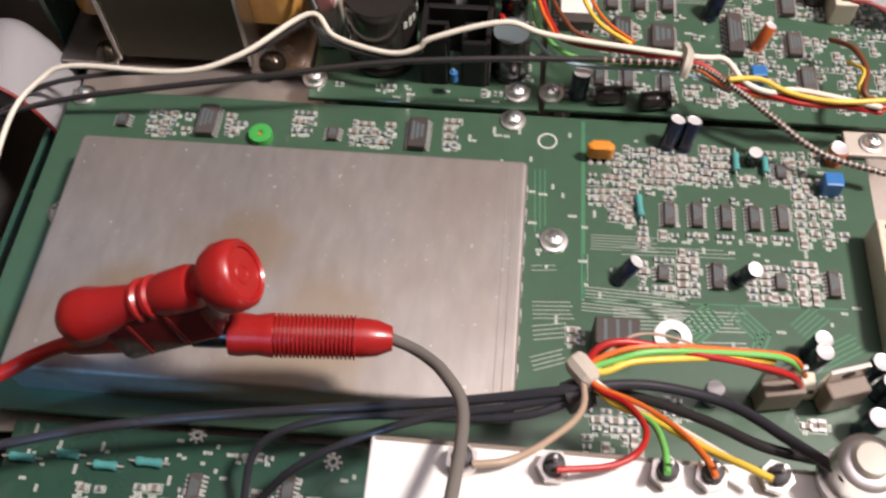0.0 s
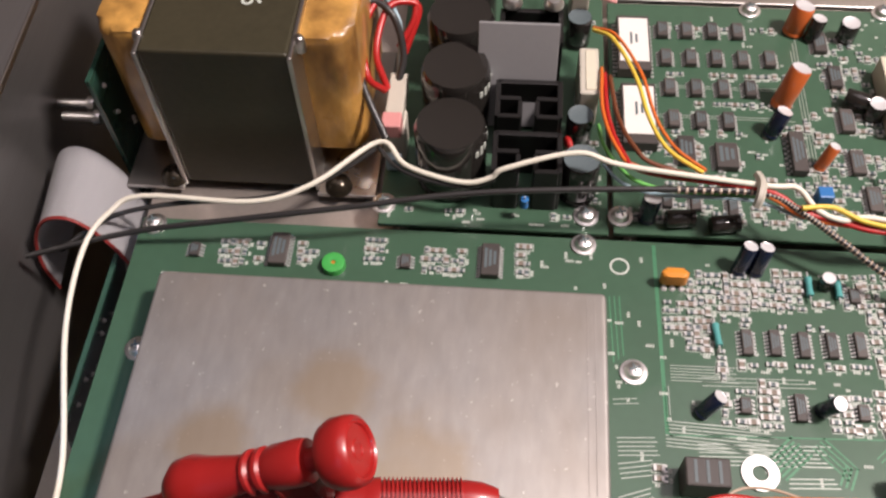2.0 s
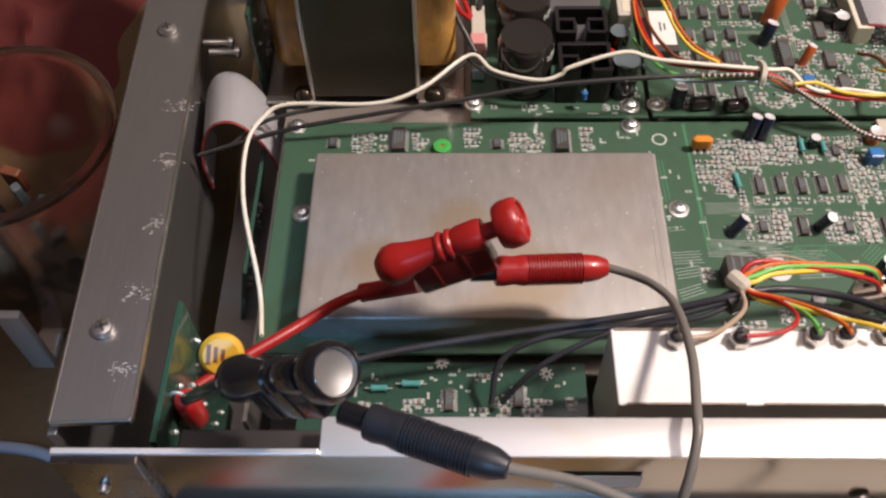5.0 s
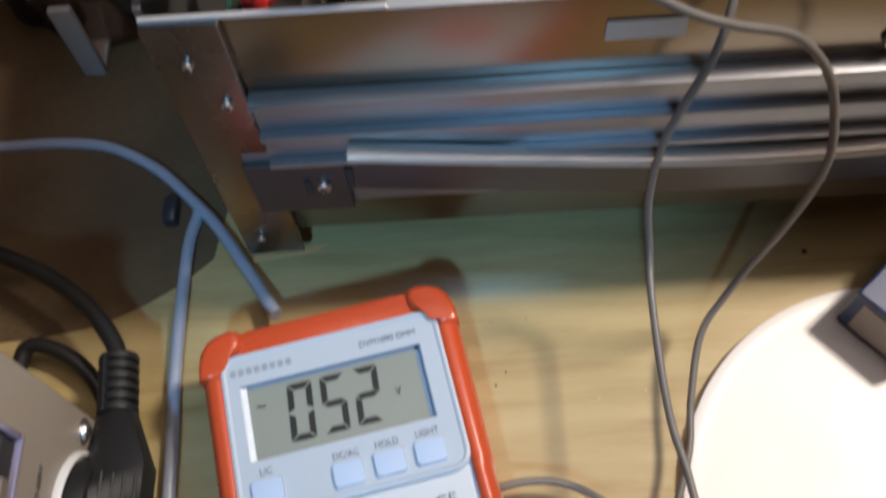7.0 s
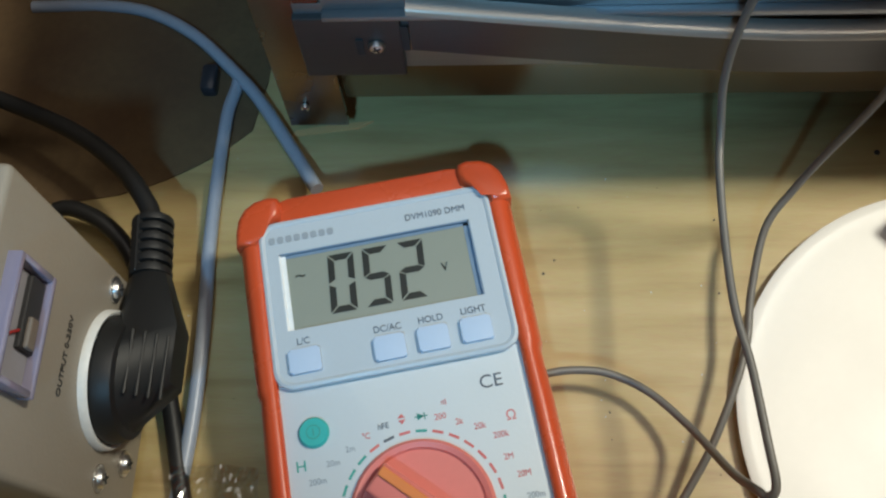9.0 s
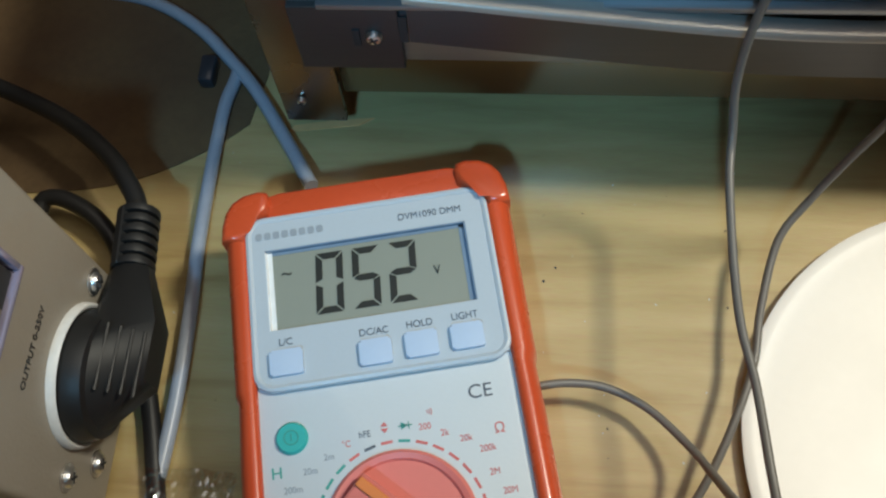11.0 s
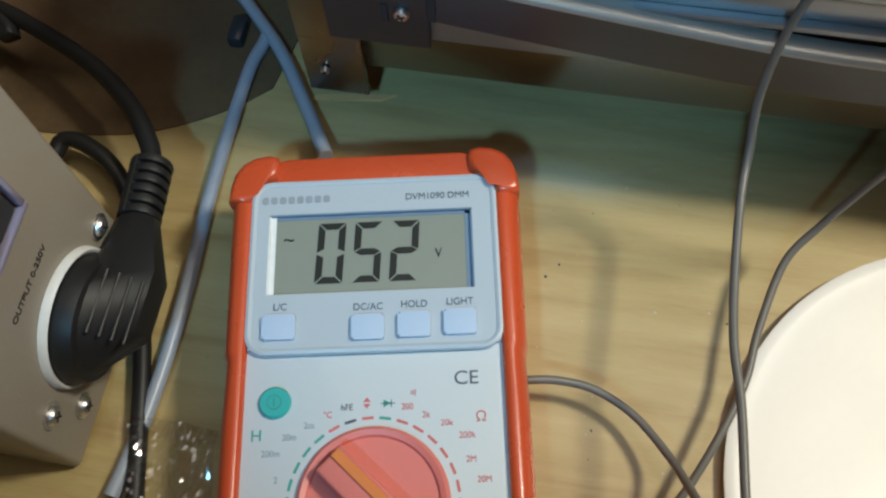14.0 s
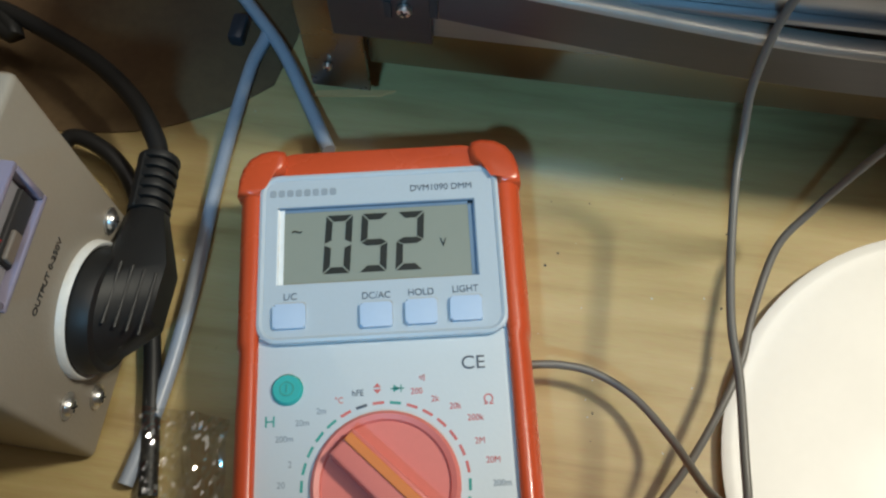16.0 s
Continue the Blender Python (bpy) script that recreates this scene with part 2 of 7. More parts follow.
TEALBTN = material("teal_button", (0.05, 0.42, 0.40), 0.4, 0.0, 0.04, 500)
PRINTRED = material("red_print", (0.62, 0.16, 0.15), 0.6)
PRINTGREEN = material("green_print", (0.06, 0.33, 0.28), 0.6)
PRINTDARK = material("dark_print", (0.09, 0.11, 0.14), 0.6)
PRINTGREY = material("grey_print", (0.30, 0.34, 0.38), 0.6)
VARIAC = material("beige_enamel", (0.35, 0.315, 0.26), 0.48, 0.0, 0.04, 900, 0.15, (1, 1, 1), (0.325, 0.29, 0.24))
WINDOWFRAME = material("violet_tinted_plastic", (0.27, 0.25, 0.35), 0.15, 0.0, 0.05, 300, coat=0.5)
RESIDUE = material("dried_glue", (0.40, 0.38, 0.36), 0.7, 0.0, 0.2, 900)
METERFACE = material("dim_meter_face", (0.34, 0.33, 0.36), 0.5, 0.0, 0.05, 400)
WHITEPLASTIC = material("white_plastic", (0.78, 0.78, 0.75), 0.4)
PLUG = material("black_plug_rubber", (0.013, 0.013, 0.013), 0.48, 0.0, 0.1, 600, 0.05)
DISC = material("white_disc_enamel", (0.90, 0.89, 0.86), 0.4, 0.0, 0.02, 300)
NAVY = material("navy_card", (0.022, 0.040, 0.115), 0.4, 0.0, 0.08, 400)
CARDINNER = material("grey_card_edge", (0.30, 0.27, 0.24), 0.6)
FOIL = film_material()
TUB = glass_material("clear_tub_plastic", (0.80, 0.72, 0.66), 0.15)
JUNK = material("dark_scrap", (0.055, 0.035, 0.028), 0.5, 0.2, 0.3, 200, per_object=0.5)
MAT = material("dark_brown_cloth", (0.120, 0.076, 0.034), 0.85, 0.0, 0.25, 300, 0.4, (1, 1, 1), (0.070, 0.034, 0.018), 16, 0.8)
CLOTH = material("dark_red_cloth", (0.10, 0.012, 0.010), 0.8, 0.0, 0.15, 700, 0.4)
WALLPAINT = material("room_paint", (0.52, 0.48, 0.44), 0.8, 0.0, 0.05, 30)
TAPESTRIP = material("bare_wood_splinter", (0.68, 0.40, 0.17), 0.6, 0.0, 0.1, 200)
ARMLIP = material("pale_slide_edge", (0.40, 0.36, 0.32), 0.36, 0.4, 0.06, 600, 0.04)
BLANKMETAL = material("bare_plate_metal", (0.33, 0.33, 0.34), 0.48, 0.35, 0.06, 600, 0.04)
BRONZED = material("brown_end_plate", (0.22, 0.19, 0.17), 0.28, 1.0, 0.08, 700, 0.03, (1, 1, 1), (0.24, 0.20, 0.17), 40, 0.6)
DARKBOLT = material("dark_bronze_bolt", (0.055, 0.045, 0.032), 0.22, 0.7, 0.1, 500)
STICKER = material("pale_sticker", (0.50, 0.46, 0.42), 0.5, 0.0, 0.05, 400)


def add_specks(m, scale, limit, colour, strength, soft=0.06):
    """Small pale specks scattered over a surface."""
    n, l = m.node_tree.nodes, m.node_tree.links
    p = n["Principled BSDF"]
    base = p.inputs["Base Color"].links[0].from_socket
    co, tex, f, mix = n.new("ShaderNodeTexCoord"), n.new("ShaderNodeTexNoise"), n.new("ShaderNodeMapRange"), n.new("ShaderNodeMix")
    tex.inputs["Scale"].default_value, tex.inputs["Detail"].default_value = scale, 5 if soft > 0.1 else 2
    l.new(co.outputs["Object"], tex.inputs["Vector"])
    f.inputs[1].default_value, f.inputs[2].default_value, f.inputs[4].default_value = limit, limit + soft, strength
    l.new(tex.outputs["Fac"], f.inputs[0])
    mix.data_type = "RGBA"
    mix.inputs[7].default_value = (*colour, 1)
    l.new(f.outputs[0], mix.inputs[0])
    l.new(base, mix.inputs[6])
    l.new(mix.outputs[2], p.inputs["Base Color"])


def add_stains(m, spots, colour):
    """Tide marks of dried flux: (centre, radius) in object space, broken up by noise."""
    n, l = m.node_tree.nodes, m.node_tree.links
    p = n["Principled BSDF"]
    base = p.inputs["Base Color"].links[0].from_socket
    co, tex = n.new("ShaderNodeTexCoord"), n.new("ShaderNodeTexNoise")
    tex.inputs["Scale"].default_value, tex.inputs["Detail"].default_value = 95, 6
    l.new(co.outputs["Object"], tex.inputs["Vector"])
    for centre, radius in spots:
        d, f, add, mix = n.new("ShaderNodeVectorMath"), n.new("ShaderNodeMapRange"), n.new("ShaderNodeMath"), n.new("ShaderNodeMix")
        d.operation, d.inputs[1].default_value = "DISTANCE", centre
        l.new(co.outputs["Object"], d.inputs[0])
        add.operation = "MULTIPLY_ADD"
        add.inputs[1].default_value = -0.9 * radius
        l.new(tex.outputs["Fac"], add.inputs[0])
        l.new(d.outputs["Value"], add.inputs[2])
        f.inputs[1].default_value, f.inputs[2].default_value, f.inputs[3].default_value, f.inputs[4].default_value = 0.15 * radius, 0.62 * radius, 0.62, 0.0
        l.new(add.outputs[0], f.inputs[0])
        mix.data_type = "RGBA"
        mix.inputs[7].default_value = (*colour, 1)
        l.new(f.outputs[0], mix.inputs[0])
        l.new(base, mix.inputs[6])
        base = mix.outputs[2]
    l.new(base, p.inputs["Base Color"])


add_specks(RUSTY, 620, 0.70, (0.72, 0.69, 0.65), 0.7)
add_specks(RUSTY, 42, 0.40, (0.30, 0.26, 0.22), 0.50, 0.35)
add_stains(RUSTY, (((0.1012, 0.1040, 0.0996), 0.012), ((0.0722, 0.0886, 0.0996), 0.011), ((0.1256, 0.0818, 0.0996), 0.016), ((0.1172, 0.0671, 0.0996), 0.018)), (0.32, 0.25, 0.17))


# ---- mesh helpers ----
def part(name, bm, mat, parent=None, label="", smooth=None):
    mesh = bpy.data.meshes.new(name)
    bmesh.ops.recalc_face_normals(bm, faces=bm.faces)
    bm.to_mesh(mesh)
    bm.free()
    mats = mat if isinstance(mat, (list, tuple)) else [mat]
    for m in mats:
        mesh.materials.append(m)
    if smooth is not None:
        for poly in mesh.polygons:
            poly.use_smooth = True
        mesh.set_sharp_from_angle(angle=radians(smooth))
    ob = new(name, mesh)
    if parent is not None:
        ob.parent = parent
    if label:
        tagged(ob, label)
    return ob


def share(ob, parent, m, name=None):
    """Another object on the same mesh."""
    twin = new(name or ob.name.split(".")[0], ob.data)
    twin.parent = parent
    twin.matrix_basis = m
    return twin


def thing(name, label, category, at=(0, 0, 0), rz=0, group="", kind=""):
    ob = new(name)
    ob.empty_display_size = 0.01
    ob.matrix_basis = pose(*at, 0, 0, rz)
    return tagged(ob, label, category, group, kind)


def box(bm, size, centre=(0, 0, 0), bevel=0.0, m=None, index=0, segments=2):
    made = bmesh.ops.create_cube(bm, size=1.0, matrix=(m or Matrix()) @ Matrix.Translation(centre) @ Matrix.Diagonal((*size, 1)))
    faces = {f for v in made["verts"] for f in v.link_faces}
    for f in faces:
        f.material_index = index
    if bevel:
        edges = list({e for f in faces for e in f.edges})
        out = bmesh.ops.bevel(bm, geom=edges, offset=bevel, segments=segments, affect="EDGES", profile=0.5)
        for f in out["faces"]:
            f.material_index = index
    return bm


def cylinder(bm, r, h, centre=(0, 0, 0), segments=20, m=None, r2=None, index=0):
    made = bmesh.ops.create_cone(bm, cap_ends=True, segments=segments, radius1=r, radius2=r if r2 is None else r2, depth=h, matrix=(m or Matrix()) @ Matrix.Translation(centre))
    for f in {f for v in made["verts"] for f in v.link_faces}:
        f.material_index = index
    return bm


def lathe(bm, profile, m=None, segments=24, index=0):
    """Spins a profile of (radius, height) about local z."""
    m = m or Matrix()
    rings = []
    for r, z in profile:
        if r < 1e-6:
            rings.append([bm.verts.new(m @ Vector((0, 0, z)))])
        else:
            rings.append([bm.verts.new(m @ Vector((r * math.cos(a), r * math.sin(a), z))) for a in (2 * math.pi * k / segments for k in range(segments))])
    for a, b in zip(rings, rings[1:]):
        for k in range(segments):
            q = (k + 1) % segments
            if len(a) == 1 and len(b) == 1:
                continue
            vs = [a[0], b[q], b[k]] if len(a) == 1 else [a[k], a[q], b[0]] if len(b) == 1 else [a[k], a[q], b[q], b[k]]
            bm.faces.new(vs).material_index = index
    return bm


def prism(bm, outline, z0, z1, m=None, index=0, bevel=0.0):
    m = m or Matrix()
    low = [bm.verts.new(m @ Vector((x, y, z0))) for x, y in outline]
    top = [bm.verts.new(m @ Vector((x, y, z1))) for x, y in outline]
    n = len(outline)
    faces = [bm.faces.new(low[::-1]), bm.faces.new(top)]
    for k in range(n):
        faces.append(bm.faces.new([low[k], low[(k + 1) % n], top[(k + 1) % n], top[k]]))
    for f in faces:
        f.material_index = index
    if bevel:
        out = bmesh.ops.bevel(bm, geom=list(faces[1].edges), offset=bevel, segments=3, affect="EDGES", profile=0.5)
        for f in out["faces"]:
            f.material_index = index
    return bm


def rounded(w, h, r, cx=0.0, cy=0.0, steps=5):
    pts = []
    for sx, sy, a0 in ((1, 1, 0), (-1, 1, 90), (-1, -1, 180), (1, -1, 270)):
        for k in range(steps + 1):
            a = radians(a0 + 90 * k / steps)
            pts.append((cx + sx * (w / 2 - r) + r * math.cos(a), cy + sy * (h / 2 - r) + r * math.sin(a)))
    return pts


def spline(points, per=6):
    pts = [Vector(p) for p in points]
    pts = [2 * pts[0] - pts[1]] + pts + [2 * pts[-1] - pts[-2]]
    out = []
    for a, b, c, d in zip(pts, pts[1:], pts[2:], pts[3:]):
        for k in range(per):
            t = k / per
            out.append(0.5 * (2 * b + (c - a) * t + (2 * a - 5 * b + 4 * c - d) * t * t + (3 * b - a - 3 * c + d) * t ** 3))
    return out + [pts[-2]]


def tube(bm, points, r, sides=8, per=6, index=0, smooth_path=True):
    pts = spline(points, per) if smooth_path else [Vector(p) for p in points]
    up, rings = Vector((0, 0, 1)), []
    n0 = None
    for k, p in enumerate(pts):
        d = (pts[min(k + 1, len(pts) - 1)] - pts[max(k - 1, 0)]).normalized()
        n0 = d.cross(up if abs(d.z) < 0.95 else Vector((1, 0, 0))).normalized() if n0 is None else (n0 - d * n0.dot(d)).normalized()
        b = d.cross(n0)
        rings.append([bm.verts.new(p + (n0 * math.cos(a) + b * math.sin(a)) * r) for a in (2 * math.pi * q / sides for q in range(sides))])
    for a, b in zip(rings, rings[1:]):
        for k in range(sides):
            bm.faces.new([a[k], a[(k + 1) % sides], b[(k + 1) % sides], b[k]]).material_index = index
    bm.faces.new(rings[0][::-1]).material_index = index
    bm.faces.new(rings[-1]).material_index = index
    return bm


def wire(name, points, r, mat, label, category="wire", group="", parent=None, per=6, sides=8):
    ob = part(name, tube(bmesh.new(), points, r, sides, per), mat, parent, smooth=60)
    return tagged(ob, label, "" if parent else category, group)


def along(a, b):
    """Pose at a whose z axis points to b."""
    return Matrix.Translation(a) @ (Vector(b) - Vector(a)).to_track_quat("Z", "Y").to_matrix().to_4x4()


def lettering(name, text, size, mat, parent, m, depth=0.0001, align="CENTER", squeeze=1.0):
    curve = bpy.data.curves.new(name, "FONT")
    curve.body, curve.size, curve.extrude, curve.align_x, curve.align_y = text, size, depth, align, "CENTER"
    temp = new(name, curve)
    mesh = bpy.data.meshes.new_from_object(temp.evaluated_get(bpy.context.evaluated_depsgraph_get()))
    bpy.data.objects.remove(temp)
    mesh.materials.clear()
    mesh.materials.append(mat)
    ob = new(name, mesh)
    ob.parent = parent
    ob.matrix_basis = m @ Matrix.Diagonal((squeeze, 1, 1, 1))
    return ob

# ---- setting ----
def slab(name, size, centre, mat, label=""):
    return tagged(part(name, box(bmesh.new(), size, centre), mat), label, kind="structure")


# Unseen room shell, added around the bench; its pale paint bounces fill light.
slab("floor", (3.4, 3.4, 0.1), (0.2, -0.2, -0.85), WALLPAINT)
slab("ceiling", (3.4, 3.4, 0.1), (0.2, -0.2, 2.25), WALLPAINT)
slab("wall_north", (3.4, 0.1, 3.0), (0.2, 1.45, 0.7), WALLPAINT)
slab("wall_south", (3.4, 0.1, 3.0), (0.2, -1.85, 0.7), WALLPAINT)
slab("wall_west", (0.1, 3.2, 3.0), (-1.45, -0.2, 0.7), WALLPAINT)
slab("wall_east", (0.1, 3.2, 3.0), (1.85, -0.2, 0.7), WALLPAINT)

bench = thing("workbench", "workbench with a worn varnished plywood top", "workbench")
bm = box(bmesh.new(), (1.9, 1.25, 0.03), (0.15, 0.18, -0.015), 0.002)
part("benchtop", bm, WOOD, bench, "varnished plywood, warm brown with dark grain")
for sx in (-0.72, 1.02):
    for sy in (-0.38, 0.72):
        part("leg", box(bmesh.new(), (0.06, 0.06, 0.769), (sx, sy, -0.4155), 0.003), WOOD, bench)

# ---- instrument chassis ----
chassis = thing("instrument_chassis", "opened aluminium rack instrument chassis standing on the bench", "chassis")
bm = bmesh.new()
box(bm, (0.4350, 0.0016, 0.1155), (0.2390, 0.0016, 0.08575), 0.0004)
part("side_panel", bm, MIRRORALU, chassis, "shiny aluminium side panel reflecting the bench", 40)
part("rim_edge", box(bmesh.new(), (0.0660, 0.0016, 0.0014), (0.0330, 0.0016, 0.1442), 0.0003), LIPALU, chassis, "thin bright rim edge")
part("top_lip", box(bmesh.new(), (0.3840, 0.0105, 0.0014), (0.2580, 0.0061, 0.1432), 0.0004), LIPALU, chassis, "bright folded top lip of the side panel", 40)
bm = bmesh.new()
cap = Matrix.Translation((0.0, 0.0, 0.1437)) @ Matrix.Shear("XY", 4, (0.008, 0.0))
box(bm, (0.0215, 0.0022, 0.131), (0.0108, -0.0003, -0.0655), 0.0004, cap)
part("end_cap", bm, BRONZED, chassis, "dull end plate of the front panel")
bm = bmesh.new()
tilt = pose(0, 0, 0, 0, 0, 2.1)
box(bm, (0.0024, 0.306, 0.135), (-0.0008, 0.159, 0.0765), 0.0003, tilt)
box(bm, (0.0205, 0.301, 0.0018), (0.0095, 0.158, 0.1466), 0.0004, tilt)
front = part("front_panel", bm, DULL, chassis, "dull grey front panel with a wide folded flange")
# thin strips in a brighter metal along three flange edges
for x, y, w, d in ((-0.0006, 0.158, 0.0007, 0.300), (0.0196, 0.158, 0.0007, 0.300), (0.0095, 0.0078, 0.0200, 0.0007)):
    part("flange_edge", box(bmesh.new(), (w, d, 0.0021), (x, y, 0.1466), 0.0002, tilt, 0, 1), STEEL, chassis, "thin strip, brighter than the panel, along the flange edge")
part("back_panel", box(bmesh.new(), (0.47, 0.002, 0.102), (0.223, 0.291, 0.0905)), PLATE, chassis)
part("end_panel", box(bmesh.new(), (0.002, 0.288, 0.104), (0.457, 0.146, 0.0915)), ALU, chassis)
part("base_plate", box(bmesh.new(), (0.452, 0.286, 0.002), (0.230, 0.146, 0.0405)), SHADEDMETAL, chassis)
for x, y in ((0.07, 0.09), (0.40, 0.09), (0.07, 0.25), (0.40, 0.25)):
    part("rubber_foot", cylinder(bmesh.new(), 0.009, 0.0395, (x, y, 0.01975)), BOOT, chassis)
part("deck_plate", box(bmesh.new(), (0.262, 0.232, 0.0016), (0.1605, 0.173, 0.0782)), PLATE, chassis, "passivated deck plate under the boards")
part("inner_wall", box(bmesh.new(), (0.0015, 0.25, 0.036), (0.0300, 0.165, 0.0596)), SHADEDMETAL, chassis)


def cross_screw(name, parent, m, r=0.0028, washer=0.0):
    bm = bmesh.new()
    if washer:
        lathe(bm, [(0, 0), (washer, 0), (washer, 0.0005), (r, 0.0006)], m)
    lathe(bm, [(0, 0.0003), (r, 0.0003), (r, 0.0010), (r * 0.8, 0.0019), (r * 0.4, 0.0022), (0, 0.0022)], m, 16)
    for a in (25, 115):
        box(bm, (r * 1.1, r * 0.22, 0.0006), (0, 0, 0.0021), 0, m @ pose(0, 0, 0, 0, 0, a), 1)
    return part(name, bm, [CHROME, INK], parent, smooth=40)


# slide rail along the side
for z, h, d in ((0.1030, 0.0140, 0.0030), (0.0950, 0.0026, 0.0062), (0.1112, 0.0026, 0.0062), (0.0868, 0.0090, 0.0040), (0.0812, 0.0022, 0.0070)):
    part("slide_rail", box(bmesh.new(), (0.424, d, h), (0.2340, -d / 2 + 0.0006, z), 0.0004), RAILMETAL, chassis, "zinc-plated slide rail channel", 30)
SAG = spline([(0.0480, 0, 0.0890), (0.0900, 0, 0.0828), (0.1410, 0, 0.0762), (0.1750, 0, 0.0742), (0.2100, 0, 0.0752), (0.2500, 0, 0.0792), (0.3000, 0, 0.0845), (0.3900, 0, 0.0880)], 8)


def swept(profile):
    """A strip of constant section (y, z) carried along the sagging arm."""
    bm = bmesh.new()
    rings = [[bm.verts.new((p.x, y, p.z + z)) for y, z in profile] for p in SAG]
    n = len(profile)
    for a, b in zip(rings, rings[1:]):
        for k in range(n):
            bm.faces.new([a[k], a[(k + 1) % n], b[(k + 1) % n], b[k]])
    bm.faces.new(rings[0][::-1])
    bm.faces.new(rings[-1])
    return bm


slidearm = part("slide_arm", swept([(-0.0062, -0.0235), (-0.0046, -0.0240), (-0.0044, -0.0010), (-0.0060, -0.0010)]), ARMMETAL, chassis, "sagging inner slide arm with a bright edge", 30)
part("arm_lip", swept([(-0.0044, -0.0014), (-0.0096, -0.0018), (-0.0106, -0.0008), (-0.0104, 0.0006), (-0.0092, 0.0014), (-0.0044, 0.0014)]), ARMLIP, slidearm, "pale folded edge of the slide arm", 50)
part("slide_plate", box(bmesh.new(), (0.1050, 0.0016, 0.0330), (0.0650, -0.0008, 0.0665), 0.0004), RAILMETAL, chassis, "fixed slide plate behind the bracket", 40)
bm = bmesh.new()
box(bm, (0.0330, 0.0040, 0.0300), (0.0285, -0.0020, 0.0635), 0.0005)
box(bm, (0.0022, 0.0006, 0.0075), (0.0315, -0.0043, 0.0648), 0, index=1)
box(bm, (0.0024, 0.0006, 0.0120), (0.0462, -0.0043, 0.0690), 0, index=1)
part("slide_bracket", bm, [ARMMETAL, INK], chassis, "slide bracket with a dark slot")
cross_screw("screw", chassis, pose(0.0368, -0.0040, 0.0655, 90, 0, 0), 0.0026)
cross_screw("screw", chassis, Matrix.Translation((0.0154, -0.0012, 0.1100)) @ pose(0, 0, 0, 90, 0, 0), 0.0020)
cross_screw("screw", chassis, Matrix.Translation((0.0068, -0.0016, 0.0270)) @ pose(0, 0, 0, 90, 0, 0), 0.0016)
cross_screw("screw", chassis, Matrix.Translation((0.0093, -0.0012, 0.1290)) @ pose(0, 0, 0, 90, 0, 0), 0.0016)
cross_screw("screw", chassis, Matrix.Translation((0.2056, 0.0000, 0.1193)) @ pose(0, 0, 0, 90, 0, 0), 0.0026)
part("sticker", box(bmesh.new(), (0.022, 0.0002, 0.0075), (0.1356, -0.0001, 0.1301)), STICKER, chassis, "small pale sticker")
cross_screw("screw", chassis, Matrix.Translation((0.0071, 0.0340, 0.1475)), 0.0030)
cross_screw("screw", chassis, Matrix.Translation((0.0033, 0.1489, 0.1475)), 0.0030)
# worn scuffs where labels were peeled off the flange
random.seed(4)
for centre in ((0.0141, 0.0687, 0.1476), (0.0129, 0.0919, 0.1476), (0.0127, 0.1142, 0.1476), (0.0132, 0.0453, 0.1476), (0.0137, 0.0225, 0.1476)):
    bm = bmesh.new()
    for _ in range(34):
        box(bm, (random.uniform(0.0003, 0.0010), random.uniform(0.00015, 0.0004), 0.00006), (centre[0] + random.gauss(0, 0.0022), centre[1] + random.gauss(0, 0.0014), 0.14755), 0, None)
    tagged(part("glue_residue", bm, RESIDUE, chassis, "scuffed glue residue"), kind="stuff")


# ---- board components ----
COMPONENTS = {}


def chip_mesh(w, l, h=0.0016, pins=7, both_ends=False, label=False):
    """Chip with its long side along y; gull-wing legs on both long sides."""
    bm = bmesh.new()
    box(bm, (w, l, h), (0, 0, h / 2 + 0.0003), 0.00022, None, 0, 1)
    step = l / pins
    for k in range(pins):
        y = -l / 2 + step * (k + 0.5)
        for s in (-1, 1):
            box(bm, (0.0009, step * 0.45, 0.0004), (s * (w / 2 + 0.0008), y, 0.0002), 0, None, 1)
            box(bm, (0.0007, step * 0.45, 0.0003), (s * (w / 2 + 0.0002), y, h * 0.5), 0, None, 1)
    if label:
        box(bm, (w * 0.88, l * 0.80, 0.0002), (0, l * 0.04, h + 0.0004), 0, None, 2)
        for k in range(2):
            box(bm, (w * 0.07, l * (0.22 - 0.06 * k), 0.00006), (w * (-0.08 + 0.16 * k), l * 0.06, h + 0.00053), 0, None, 3)
    else:
        for k in range(3):
            box(bm, (w * 0.16, l * (0.62 - 0.1 * k), 0.00006), (w * (-0.25 + 0.25 * k), 0.03 * l, h + 0.00031), 0, None, 3)
    return bm


def component(kind, parent, m, build, mats, name, smooth=None, label=""):
    if kind not in COMPONENTS:
        first = part(name, build(), mats, parent, label, smooth)
        first.matrix_basis = m
        COMPONENTS[kind] = first
        return first
    ob = share(COMPONENTS[kind], parent, m, name)
    if label:
        tagged(ob, label)
    return ob


CHIPMATS = [CHIP, SOLDER, LABEL, GREYCHIP]
CHIPKINDS = {"so14": (0.0029, 0.0078, 0.0016, 7), "so8": (0.0029, 0.0046, 0.0015, 4), "so20": (0.0052, 0.0110, 0.0023, 10), "soj": (0.0036, 0.0068, 0.0020, 5),
             "plcc": (0.0068, 0.0098, 0.0024, 11), "dip": (0.0046, 0.0160, 0.0030, 8), "eprom": (0.0110, 0.0255, 0.0042, 14), "so16": (0.0042, 0.0092, 0.002, 8)}


